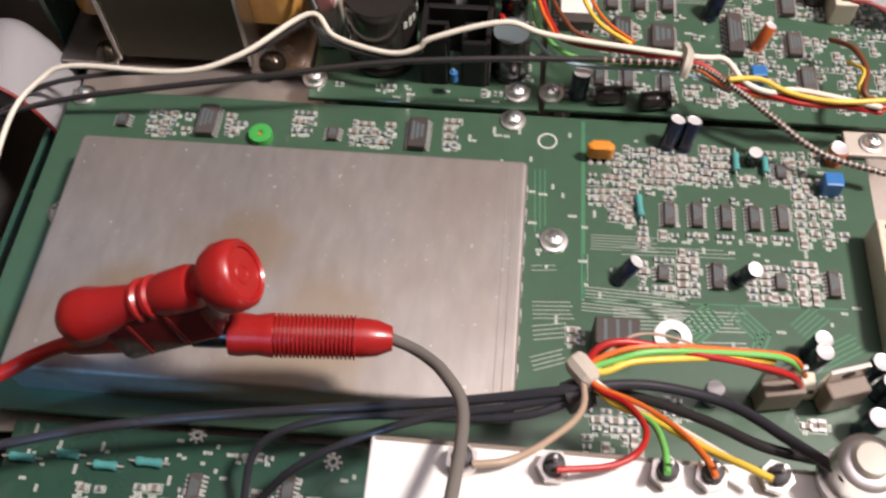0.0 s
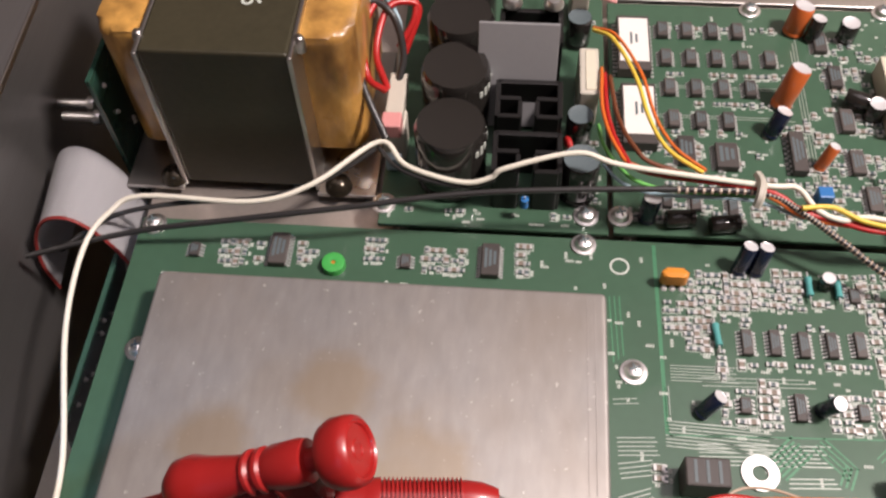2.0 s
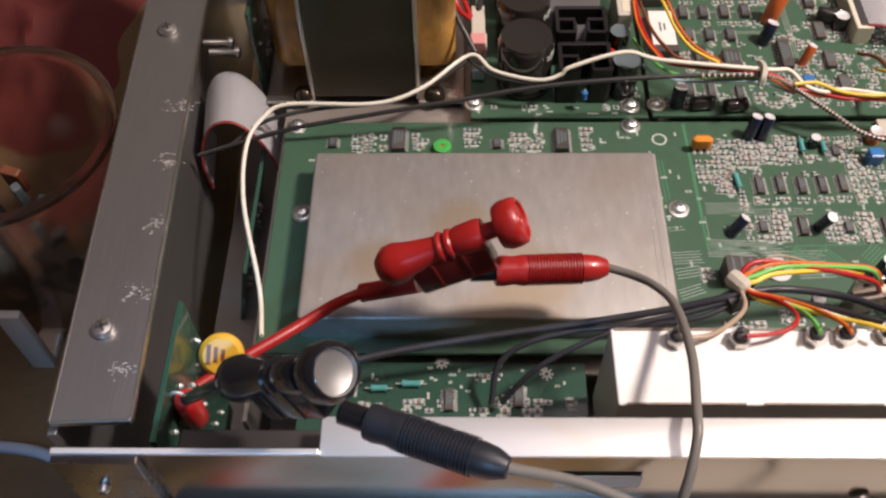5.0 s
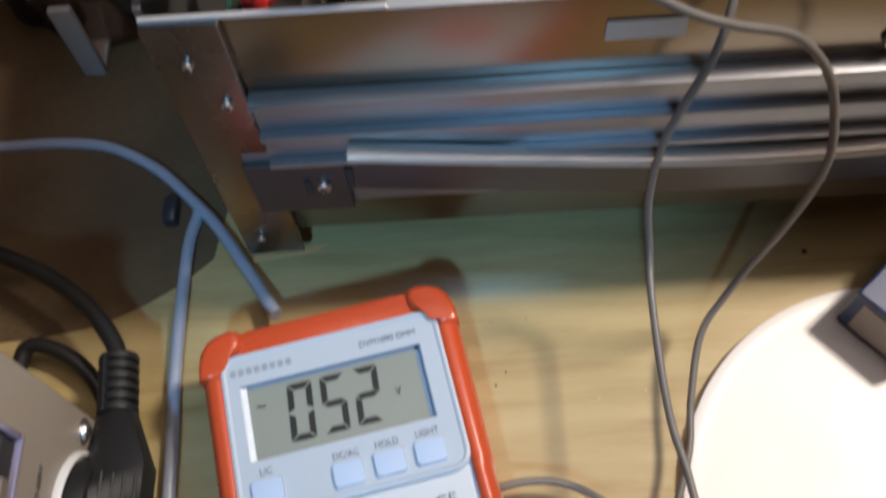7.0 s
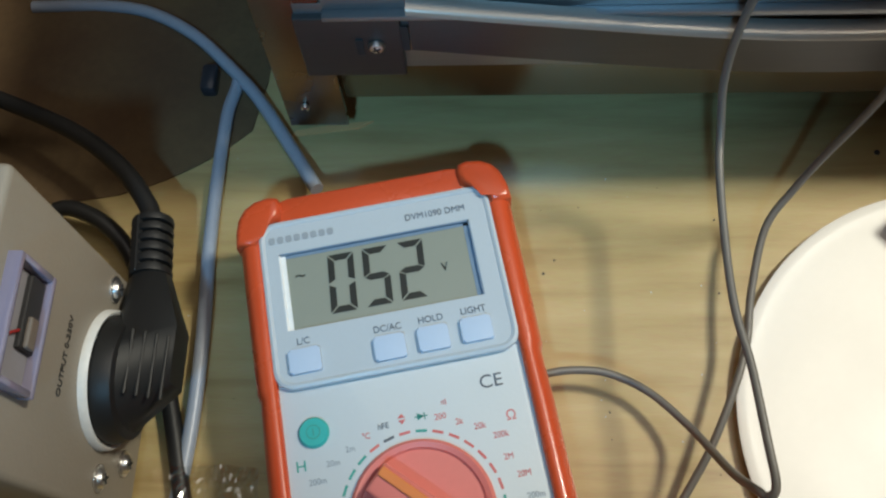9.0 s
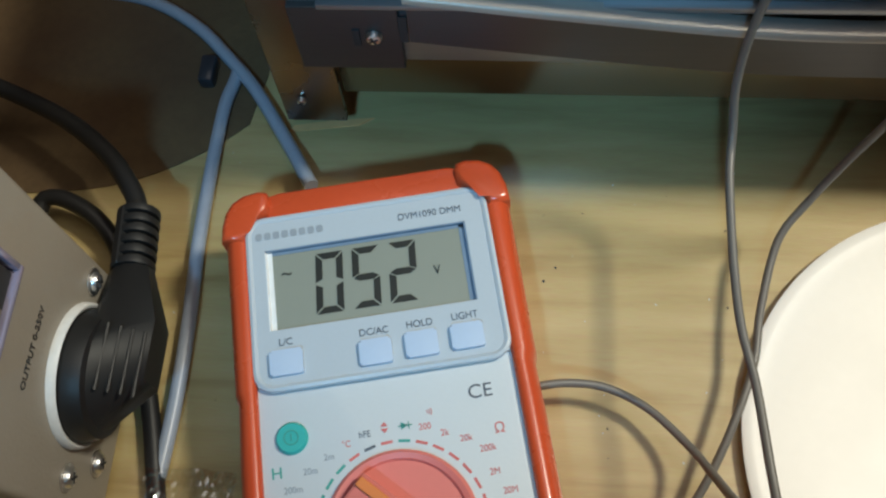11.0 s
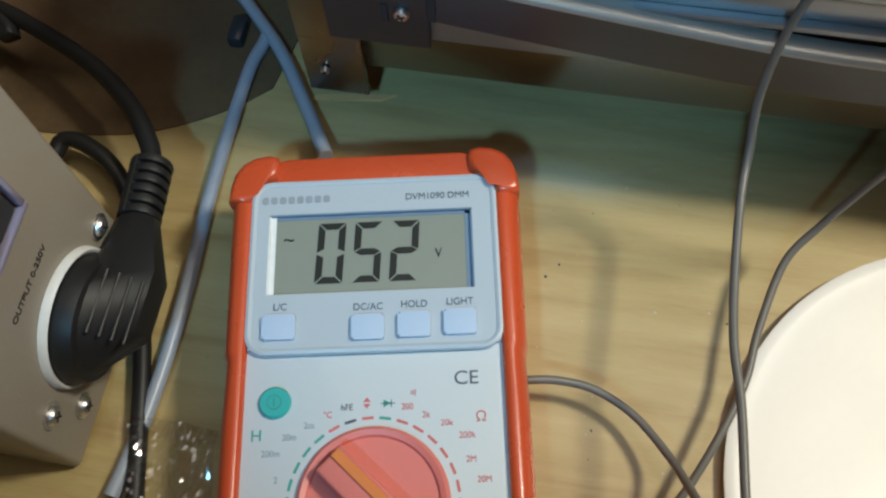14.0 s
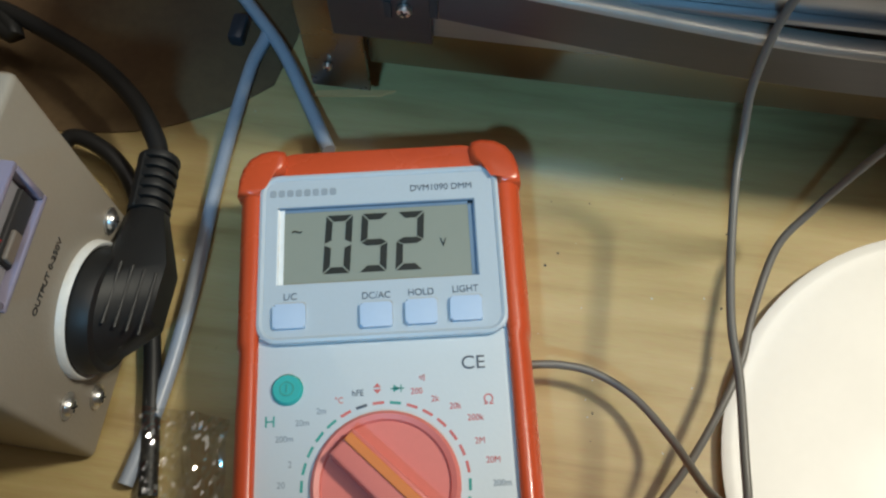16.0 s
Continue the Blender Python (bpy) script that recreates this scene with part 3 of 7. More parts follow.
def chip(kind, parent, place, rz=0):
    w, l, h, pins = CHIPKINDS[kind]
    return component(kind, parent, Matrix.Translation(place) @ pose(0, 0, 0, 0, 0, rz), lambda: chip_mesh(w, l, h, pins, label=kind == "eprom"), CHIPMATS, "chip", None,
                     "socketed memory chip with a white paper label" if kind == "eprom" else "")


def elcap(parent, place, r, h, mat, tilt=(0, 0, 0), name="capacitor", label="", top=None):
    """Radial electrolytic can with a rolled top."""
    def build():
        bm = lathe(bmesh.new(), [(0, 0), (r * 0.94, 0), (r, r * 0.12), (r, h * 0.10), (r * 0.93, h * 0.14), (r, h * 0.18), (r, h - r * 0.2), (r * 0.92, h)], None, 20, 0)
        lathe(bm, [(r * 0.92, h), (r * 0.86, h - 0.0001), (0, h - 0.0001)], None, 20, 1)
        bmesh.ops.remove_doubles(bm, verts=bm.verts, dist=1e-6)
        return bm
    key = ("el", round(r, 5), round(h, 5), mat.name)
    return component(key, parent, Matrix.Translation(place) @ pose(0, 0, 0, *tilt), build, [mat, top or CAPTOP], name, 35, label)


def axial(parent, a, b, r, mat, label=""):
    m = along(a, b)
    n = (Vector(b) - Vector(a)).length
    bm = lathe(bmesh.new(), [(0, n * 0.2), (r * 0.9, n * 0.2), (r, n * 0.28), (r * 0.85, n * 0.36), (r * 0.85, n * 0.64), (r, n * 0.72), (r * 0.9, n * 0.8), (0, n * 0.8)], m, 12, 0)
    tube(bm, [m @ Vector((0, 0, -0.0)), m @ Vector((0, 0, n))], r * 0.22, 6, 2, 1)
    return part("resistor", bm, [mat, SOLDER], parent, label, 40)


def smd_mesh(l, w, body):
    """Chip body between two solder ends, one closed skin."""
    bm = bmesh.new()
    stations = ((-0.58, 1.15, 0.00075), (-0.28, 1.15, 0.00075), (-0.28, 1.0, 0.00062), (0.28, 1.0, 0.00062), (0.28, 1.15, 0.00075), (0.58, 1.15, 0.00075))
    rings = [[bm.verts.new((x * l, y * w * k / 2, z)) for y, z in ((-1, 0), (1, 0), (1, h), (-1, h))] for x, k, h in stations]
    for n, (a, b) in enumerate(zip(rings, rings[1:])):
        for q in range(4):
            bm.faces.new([a[q], a[(q + 1) % 4], b[(q + 1) % 4], b[q]]).material_index = body if n == 2 else 1
    for ring in (rings[0][::-1], rings[-1]):
        bm.faces.new(ring).material_index = 1
    return bm


def smd_print(bm, l, w, outline, marks, m):
    if outline:
        for s in (-1, 1):
            box(bm, (l * 1.45, 0.00022, 0.00005), (0, s * w * 0.85, 0.00003), 0, m)
            box(bm, (0.00022, w * 1.7, 0.00005), (s * l * 0.72, 0, 0.00003), 0, m)
    for q in range(marks):
        box(bm, (0.0005, 0.0009, 0.00005), (-l * 0.35 + q * 0.0007, -w * 1.4, 0.00003), 0, m)


SMD = [(0.0021, 0.0011, 0, True, 3), (0.0018, 0.0009, 0, True, 0), (0.0025, 0.0014, 2, True, 3), (0.0018, 0.0010, 0, False, 2), (0.0022, 0.0012, 2, True, 2)]
SMDMATS = [GREYCHIP, SOLDER, CERAMIC, SILK]


def smd_field(parent, spots, z, seed, most=290):
    """Chip resistors and capacitors with solder ends and printed outlines, over areas (x0, y0, x1, y1, columns, rows, fill); the nearest as parts, the rest joined."""
    rnd = random.Random(seed)
    spare, ink, count, rest = bmesh.new(), bmesh.new(), 0, 0
    for x0, y0, x1, y1, nx, ny, fill in spots:
        for i in range(nx):
            for j in range(ny):
                if rnd.random() > fill:
                    continue
                x = x0 + (x1 - x0) * (i + 0.5) / nx + rnd.uniform(-0.0002, 0.0002)
                y = y0 + (y1 - y0) * (j + 0.5) / ny + rnd.uniform(-0.0002, 0.0002)
                kind = rnd.randrange(len(SMD))
                m = Matrix.Translation((x, y, z)) @ pose(0, 0, 0, 0, 0, rnd.choice((0, 0, 90)) + rnd.uniform(-3, 3))
                l, w, body, outline, marks = SMD[kind]
                smd_print(ink, l, w, outline, marks, m)
                if count < most:
                    component(("smd", kind), parent, m, lambda: smd_mesh(l, w, body), SMDMATS, "chip_resistor" if body == 0 else "chip_capacitor")
                    count += 1
                else:
                    rest += 1
                    box(spare, (l * 0.6, w, 0.0006), (0, 0, 0.00035), 0, m, body)
                    for s in (-1, 1):
                        box(spare, (l * 0.30, w * 1.15, 0.00075), (s * l * 0.43, 0, 0.00037), 0, m, 1)
    tagged(part("component_print", ink, SILK, parent, "white printed outlines"), kind="stuff")
    if rest:
        tagged(part("small_components", spare, SMDMATS, parent), kind="stuff")
    else:
        spare.free()


def tracks(parent, z, groups, mat, name="copper_track"):
    """Bundles of parallel tracks: (x0, y0, x1, y1, count, pitch, width)."""
    bm = bmesh.new()
    for x0, y0, x1, y1, count, pitch, width in groups:
        a = math.atan2(y1 - y0, x1 - x0)
        n = math.hypot(x1 - x0, y1 - y0)
        for k in range(count):
            m = Matrix.Translation((x0, y0, z + 0.00003)) @ pose(0, 0, 0, 0, 0, math.degrees(a))
            cut = 0.12 * n * ((k * 37) % 5) / 5
            box(bm, (n - cut, width, 0.00005), ((n - cut) / 2, (k - count / 2) * pitch, 0), 0, m)
    return tagged(part(name, bm, mat, parent), kind="stuff")


def board_screw(parent, place, r=0.0026):
    def build():
        bm = lathe(bmesh.new(), [(0, 0.0001), (r * 1.45, 0.0001), (r * 1.45, 0.0006), (r * 1.05, 0.0007), (r, 0.0012), (r * 0.85, 0.0024), (r * 0.45, 0.0029), (0, 0.0030)], None, 20)
        for a in (20, 110):
            box(bm, (r * 1.1, r * 0.2, 0.0004), (0, 0, 0.0029), 0, pose(0, 0, 0, 0, 0, a), 1)
        return bm
    return component(("bs", r), parent, Matrix.Translation(place), build, [CHROME, GREYCHIP], "screw", 40)


def board(name, label, x0, y0, x1, y1, top, mat, group="circuit boards in the chassis"):
    ob = thing(name, label, "circuit board", group=group)
    part("board", box(bmesh.new(), (x1 - x0, y1 - y0, 0.0016), ((x0 + x1) / 2, (y0 + y1) / 2, top - 0.0008), 0.0002, None, 0, 1), mat, ob)
    for x in (x0 + 0.006, x1 - 0.006):
        for y in (y0 + 0.006, y1 - 0.006):
            part("standoff", cylinder(bmesh.new(), 0.0028, top - 0.0016 - 0.0791, (x, y, (top - 0.0016 + 0.0791) / 2), 6), STEEL, ob)
    return ob


# ---- main board ----
TOP = 0.0875
main = board("main_board", "green main circuit board with rows of chips and a metal shield", 0.0325, 0.0600, 0.2680, 0.1630, TOP, PCB)
for place in ((0.0368, 0.1604, 0.0875), (0.1672, 0.1605, 0.0875), (0.1804, 0.1195, 0.0875), (0.0428, 0.1179, 0.0875)):
    board_screw(main, place)
ring = lathe(bmesh.new(), [(0.0021, 0.00012), (0.0048, 0.00012), (0.0048, 0.0007), (0.0021, 0.0007)], Matrix.Translation((0.2114, 0.0930, 0.0875)))
part("washer", ring, CHROME, main, "flat bright washer", 40)
part("printed_ring", lathe(bmesh.new(), [(0.0023, 0.00002), (0.0029, 0.00002), (0.0029, 0.00008), (0.0023, 0.00008)], Matrix.Translation((0.1776, 0.1537, 0.0875))), SILK, main)
# shield lid
bm = bmesh.new()
outline = rounded(0.1245, 0.0710, 0.0016, 0.1098, 0.1015, 3)
prism(bm, outline, TOP, 0.0996, None, 0, 0.0010)
part("shield", bm, RUSTY, main, "flat tinned metal shield lid, scuffed with brown stains", 40)
bm = bmesh.new()
for k in range(9):
    box(bm, (0.0005, 0.0024, 0.0040), (0.17225, 0.070 + k * 0.0076, 0.0935), 0.0002, None, 0, 1)
part("shield_clip", bm, SOLDER, main)
random.seed(12)
for k in range(14):
    a = random.uniform(-70, 70)
    m = pose(random.uniform(0.058, 0.160), random.uniform(0.075, 0.132), 0.0996, 0, 0, a)
    part("scratch", box(bmesh.new(), (random.uniform(0.003, 0.014), 0.00009, 0.00003), (0, 0, 0.00001), 0, m), RUSTY, main)
for x, w in ((0.1688, 0.0003), (0.1668, 0.0002)):
    part("crease", box(bmesh.new(), (w, 0.0680, 0.00016), (x, 0.1015, 0.0996)), RUSTY, main)
for kind, place in (("so20", (0.0770, 0.1528, 0.0875)), ("so20", (0.1398, 0.1525, 0.0875)), ("so8", (0.1149, 0.1510, 0.0875)), ("so8", (0.0516, 0.1515, 0.0875))):
    chip(kind, main, place)
for place in ((0.2116, 0.1302, 0.0875), (0.2192, 0.1305, 0.0875), (0.2270, 0.1303, 0.0875), (0.2346, 0.1306, 0.0875), (0.2423, 0.1312, 0.0875), (0.2236, 0.1114, 0.0875), (0.2535, 0.1113, 0.0875)):
    chip("so14", main, place)
for place in ((0.2094, 0.1112, 0.0875), (0.2399, 0.1110, 0.0875), (0.2433, 0.1469, 0.0875)):
    chip("so8", main, place)
# radial cans, leaning as soldered
for place, r, h, lean in (((0.1975, 0.1085, 0.0875), 0.0026, 0.0085, (-14, 30, 0)), ((0.2293, 0.1114, 0.0875), 0.0026, 0.0090, (10, 14, 0)), ((0.2116, 0.1538, 0.0875), 0.0027, 0.0105, (-14, 10, 0)),
                          ((0.2165, 0.1537, 0.0875), 0.0027, 0.0105, (-14, 8, 0)), ((0.2197, 0.0766, 0.0875), 0.0028, 0.0075, (0, 0, 0)), ((0.2449, 0.0875, 0.0875), 0.0029, 0.0095, (0, 6, 0)),
                          ((0.2450, 0.0909, 0.0875), 0.0029, 0.0095, (0, 6, 0)), ((0.2589, 0.0863, 0.0875), 0.0030, 0.0085, (0, 5, 0)), ((0.2605, 0.0812, 0.0875), 0.0030, 0.0085, (0, 5, 0)), ((0.2553, 0.0713, 0.0875), 0.0032, 0.0100, (0, 5, 0)), ((0.2609, 0.0768, 0.0875), 0.0030, 0.0085, (0, 5, 0))):
    elcap(main, place, r * 0.84, h, CAPBLUE, lean, label="dark blue electrolytic capacitor with a bare top")
# three-legged orange filter
c = Vector((0.1925, 0.1486, 0.0875))
bm = bmesh.new()
prism(bm, rounded(0.0078, 0.0032, 0.0015, 0, 0), 0.0018, 0.0062, Matrix.Translation(c), 0, 0.0009)
for k in (-1, 0, 1):
    box(bm, (0.0006, 0.0005, 0.003), (k * 0.0025, -0.0010, 0.001), 0, Matrix.Translation(c), 1)
    lathe(bm, [(0.001, 0), (0.0006, 0.0005), (0, 0.0006)], Matrix.Translation(c + Vector((k * 0.0025, -0.0016, 0.00005))), 10, 1)
part("ceramic_filter", bm, [ORANGE, SOLDER], main, "orange dipped three-legged filter", 40)
# green spacer disc
c = Vector((0.0939, 0.1487, 0.0887))
bm = lathe(bmesh.new(), [(0.0007, 0.0012), (0.0016, 0.0014), (0.0034, 0.0011), (0.0035, 0), (0.0035, -0.0012)], Matrix.Translation(c), 20)
lathe(bm, [(0, 0.0006), (0.0009, 0.0006)], Matrix.Translation(c), 10, 1)
part("spacer", bm, [GREENDOT, ORANGE], main, "bright green plastic spacer", 40)
# black relay-like block, regulators and connector
c = Vector((0.1963, 0.0894, 0.0875))
bm = box(bmesh.new(), (0.0112, 0.0075, 0.0088), c + Vector((0, 0, 0.0045)), 0.0005)
for k in range(3):
    box(bm, (0.0008, 0.0058, 0.00008), c + Vector((-0.003 + k * 0.003, 0, 0.00895)), 0, None, 1)
part("relay", bm, [CHIP, GREYCHIP], main, "black relay block")
for place, turn in (((0.2497, 0.0781, 0.0875), 18), ((0.2347, 0.0768, 0.0875), 10)):
    m = Matrix.Translation(place) @ pose(0, 0, 0, 0, 0, turn)
    bm = box(bmesh.new(), (0.0102, 0.0042, 0.0095), (0, 0, 0.0060), 0.0006, m)
    box(bm, (0.0102, 0.0012, 0.0150), (0, 0.0026, 0.0080), 0.0002, m, 1)
    cylinder(bm, 0.0017, 0.0014, (0.0, 0, 0), 14, m @ pose(0, 0.0026, 0.0130, 90, 0, 0), None, 2)
    for k in (-1, 0, 1):
        box(bm, (0.0008, 0.0006, 0.003), (k * 0.0025, 0, 0.001), 0, m, 1)
    part("regulator", bm, [CERAMIC, STEEL, INK], main, "brown regulator with a metal tab")
c = Vector((0.2398, 0.0810, 0.0875))
bm = box(bmesh.new(), (0.0085, 0.0050, 0.0060), c + Vector((0, 0, 0.003)), 0.0004)
for k in range(4):
    box(bm, (0.0012, 0.0052, 0.0014), c + Vector((-0.0029 + k * 0.0019, -0.0002, 0.0052)), 0, None, 1)
part("wire_connector", bm, [CREAM, INK], main, "cream wire connector")
c = Vector((0.2560, 0.1421, 0.0875))
part("trimmer", box(bmesh.new(), (0.0052, 0.0046, 0.0058), c + Vector((0, 0, 0.003)), 0.0005), BLUEPART, main, "blue trimmer")
elcap(main, (0.2587, 0.1527, 0.0875), 0.0026, 0.0060, CAPORANGE)
for a, b in (((0.2309, 0.1541, 0.0890), (0.2308, 0.1441, 0.0890)), ((0.2030, 0.1375, 0.0890), (0.2041, 0.1262, 0.0890)), ((0.2390, 0.1531, 0.0890), (0.2389, 0.1441, 0.0890))):
    axial(main, a, b, 0.0011, TEAL, "teal axial resistor")
c = Vector((0.2357, 0.1503, 0.0875))
elcap(main, c, 0.0021, 0.0050, CAPBLACK)
# edge connector at the right end
c = Vector((0.2662, 0.1101, 0.0875))
bm = box(bmesh.new(), (0.0085, 0.034, 0.0095), c + Vector((0.0015, 0, 0.0048)), 0.0005)
for k in range(12):
    box(bm, (0.0030, 0.0010, 0.0004), c + Vector((0.0008, -0.0145 + k * 0.00264, 0.0098)), 0, None, 1)
part("edge_connector", bm, [CREAM, INK], main, "long cream edge connector")
lug = (0.2693, 0.1578, 0.0890)
part("lug_plate", box(bmesh.new(), (0.0150, 0.0085, 0.0018), lug, 0.0004), NYLON, main, "pale mounting plate")
board_screw(main, Vector(lug) + Vector((0, 0, 0.0009)), 0.0024)
smd_field(main, [
    (*(0.1965, 0.1419, 0.0875)[:2], *(0.2168, 0.1535, 0.0875)[:2], 8, 4, 0.95),
    (*(0.2139, 0.1413, 0.0875)[:2], *(0.2247, 0.1511, 0.0875)[:2], 4, 3, 0.9),
    (*(0.2209, 0.1409, 0.0875)[:2], *(0.2297, 0.1551, 0.0875)[:2], 3, 5, 0.9),
    (*(0.1895, 0.1327, 0.0875)[:2], *(0.2029, 0.1434, 0.0875)[:2], 6, 4, 0.9),
    (*(0.1949, 0.1265, 0.0875)[:2], *(0.2020, 0.1356, 0.0875)[:2], 3, 4, 0.9),
    (*(0.2051, 0.1358, 0.0875)[:2], *(0.2133, 0.1462, 0.0875)[:2], 4, 3, 0.8),
    (*(0.2390, 0.1423, 0.0875)[:2], *(0.2473, 0.1553, 0.0875)[:2], 2, 4, 0.8),
    (*(0.2450, 0.1399, 0.0875)[:2], *(0.2552, 0.1555, 0.0875)[:2], 3, 5, 0.85),
    (*(0.2455, 0.1223, 0.0875)[:2], *(0.2527, 0.1405, 0.0875)[:2], 2, 6, 0.9),
    (*(0.2522, 0.1228, 0.0875)[:2], *(0.2605, 0.1411, 0.0875)[:2], 2, 6, 0.9),
    (*(0.2319, 0.1417, 0.0875)[:2], *(0.2370, 0.1460, 0.0875)[:2], 2, 1, 1),
    (*(0.2079, 0.1220, 0.0875)[:2], *(0.2148, 0.1253, 0.0875)[:2], 2, 1, 1),
    (*(0.2162, 0.1225, 0.0875)[:2], *(0.2217, 0.1255, 0.0875)[:2], 2, 1, 1),
    (*(0.2238, 0.1224, 0.0875)[:2], *(0.2292, 0.1255, 0.0875)[:2], 2, 1, 1),
    (*(0.2313, 0.1226, 0.0875)[:2], *(0.2376, 0.1262, 0.0875)[:2], 2, 1, 1),
    (*(0.2388, 0.1227, 0.0875)[:2], *(0.2452, 0.1268, 0.0875)[:2], 2, 1, 1),
    (*(0.2097, 0.1335, 0.0875)[:2], *(0.2456, 0.1386, 0.0875)[:2], 10, 1, 0.6),
    (*(0.2023, 0.1049, 0.0875)[:2], *(0.2062, 0.1156, 0.0875)[:2], 1, 4, 1),
    (*(0.2069, 0.1139, 0.0875)[:2], *(0.2130, 0.1171, 0.0875)[:2], 2, 1, 1),
    (*(0.2067, 0.1053, 0.0875)[:2], *(0.2127, 0.1083, 0.0875)[:2], 2, 1, 1),
    (*(0.2133, 0.1050, 0.0875)[:2], *(0.2191, 0.1193, 0.0875)[:2], 2, 6, 0.95),
    (*(0.2307, 0.1047, 0.0875)[:2], *(0.2375, 0.1164, 0.0875)[:2], 2, 5, 0.9),
    (*(0.2373, 0.1137, 0.0875)[:2], *(0.2434, 0.1168, 0.0875)[:2], 2, 1, 1),
    (*(0.2364, 0.1043, 0.0875)[:2], *(0.2426, 0.1082, 0.0875)[:2], 2, 1, 1),
    (*(0.2437, 0.1049, 0.0875)[:2], *(0.2502, 0.1183, 0.0875)[:2], 2, 6, 0.95),
    (*(0.0590, 0.1467, 0.0875)[:2], *(0.0675, 0.1571, 0.0875)[:2], 4, 3, 0.95),
    (*(0.0696, 0.1486, 0.0875)[:2], *(0.0721, 0.1563, 0.0875)[:2], 1, 3, 0.7),
    (*(0.0824, 0.1485, 0.0875)[:2], *(0.0882, 0.1576, 0.0875)[:2], 3, 3, 0.7),
    (*(0.1024, 0.1500, 0.0875)[:2], *(0.1084, 0.1602, 0.0875)[:2], 3, 3, 0.95),
    (*(0.1196, 0.1476, 0.0875)[:2], *(0.1325, 0.1576, 0.0875)[:2], 6, 3, 0.9),
    (*(0.1477, 0.1483, 0.0875)[:2], *(0.1517, 0.1602, 0.0875)[:2], 2, 4, 0.9),
    (*(0.0503, 0.1472, 0.0875)[:2], *(0.0542, 0.1550, 0.0875)[:2], 2, 2, 0.6),
    (*(0.1849, 0.0884, 0.0875)[:2], *(0.1884, 0.0939, 0.0875)[:2], 2, 2, 0.9),
    (*(0.1889, 0.0608, 0.0875)[:2], *(0.2025, 0.0726, 0.0875)[:2], 6, 5, 0.75),
    (*(0.2079, 0.0709, 0.0875)[:2], *(0.2163, 0.0768, 0.0875)[:2], 3, 2, 0.7),
    (*(0.2414, 0.0701, 0.0875)[:2], *(0.2471, 0.0735, 0.0875)[:2], 3, 1, 1),
    (*(0.2025, 0.1189, 0.0875)[:2], *(0.2065, 0.1283, 0.0875)[:2], 1, 5, 0.9)], TOP, 11)
tracks(main, TOP, [
    (*(0.1904, 0.1206, 0.0875)[:2], *(0.2086, 0.1208, 0.0875)[:2], 6, 0.0009, 0.00022),
    (*(0.1883, 0.1030, 0.0875)[:2], *(0.2168, 0.1019, 0.0875)[:2], 8, 0.001, 0.00026),
    (*(0.1964, 0.0978, 0.0875)[:2], *(0.2303, 0.0992, 0.0875)[:2], 6, 0.0011, 0.00026),
    (*(0.1755, 0.0986, 0.0875)[:2], *(0.1862, 0.0993, 0.0875)[:2], 5, 0.0012, 0.00025),
    (*(0.1758, 0.0920, 0.0875)[:2], *(0.1848, 0.0936, 0.0875)[:2], 4, 0.0013, 0.00025),
    (*(0.1746, 0.1113, 0.0875)[:2], *(0.1814, 0.1119, 0.0875)[:2], 2, 0.0014, 0.00022),
    (*(0.1987, 0.1186, 0.0875)[:2], *(0.2288, 0.1196, 0.0875)[:2], 3, 0.0012, 0.0002),
    (*(0.1896, 0.1161, 0.0875)[:2], *(0.1897, 0.1073, 0.0875)[:2], 2, 0.001, 0.0002),
    (*(0.2184, 0.0915, 0.0875)[:2], *(0.2311, 0.0922, 0.0875)[:2], 3, 0.0012, 0.00025),
    (*(0.1758, 0.0833, 0.0875)[:2], *(0.1843, 0.0863, 0.0875)[:2], 4, 0.0012, 0.00025)], TRACELIGHT)
tracks(main, TOP, [
    (*(0.2150, 0.0944, 0.0875)[:2], *(0.2226, 0.1019, 0.0875)[:2], 6, 0.0013, 0.0007),
    (*(0.2318, 0.0910, 0.0875)[:2], *(0.2343, 0.0968, 0.0875)[:2], 3, 0.0014, 0.0006),
    (*(0.2429, 0.0975, 0.0875)[:2], *(0.2493, 0.1037, 0.0875)[:2], 5, 0.0013, 0.0004),
    (*(0.1883, 0.1618, 0.0875)[:2], *(0.1891, 0.1022, 0.0875)[:2], 1, 0.001, 0.0011),
    (*(0.1890, 0.1025, 0.0875)[:2], *(0.2566, 0.1052, 0.0875)[:2], 1, 0.001, 0.0004),
    (*(0.2277, 0.1028, 0.0875)[:2], *(0.2356, 0.0945, 0.0875)[:2], 4, 0.0014, 0.0005),
    (*(0.2462, 0.0891, 0.0875)[:2], *(0.2582, 0.0964, 0.0875)[:2], 5, 0.0013, 0.0004),
    (*(0.1765, 0.1434, 0.0875)[:2], *(0.1773, 0.1223, 0.0875)[:2], 3, 0.0014, 0.0004)], TRACE, "covered_track")

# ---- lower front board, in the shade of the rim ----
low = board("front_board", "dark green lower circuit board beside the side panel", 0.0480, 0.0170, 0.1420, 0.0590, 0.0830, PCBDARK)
for a, b in (((0.0482, 0.0492, 0.0842), (0.0583, 0.0491, 0.0842)), ((0.0599, 0.0509, 0.0842), (0.0687, 0.0508, 0.0842)), ((0.0697, 0.0489, 0.0842), (0.0787, 0.0488, 0.0842)), ((0.0796, 0.0506, 0.0842), (0.0898, 0.0504, 0.0842))):
    axial(low, a, b, 0.0012, TEAL, "teal axial resistor")
for place in ((0.0971, 0.0449, 0.0830), (0.1196, 0.0463, 0.0830)):
    chip("so14", low, place)
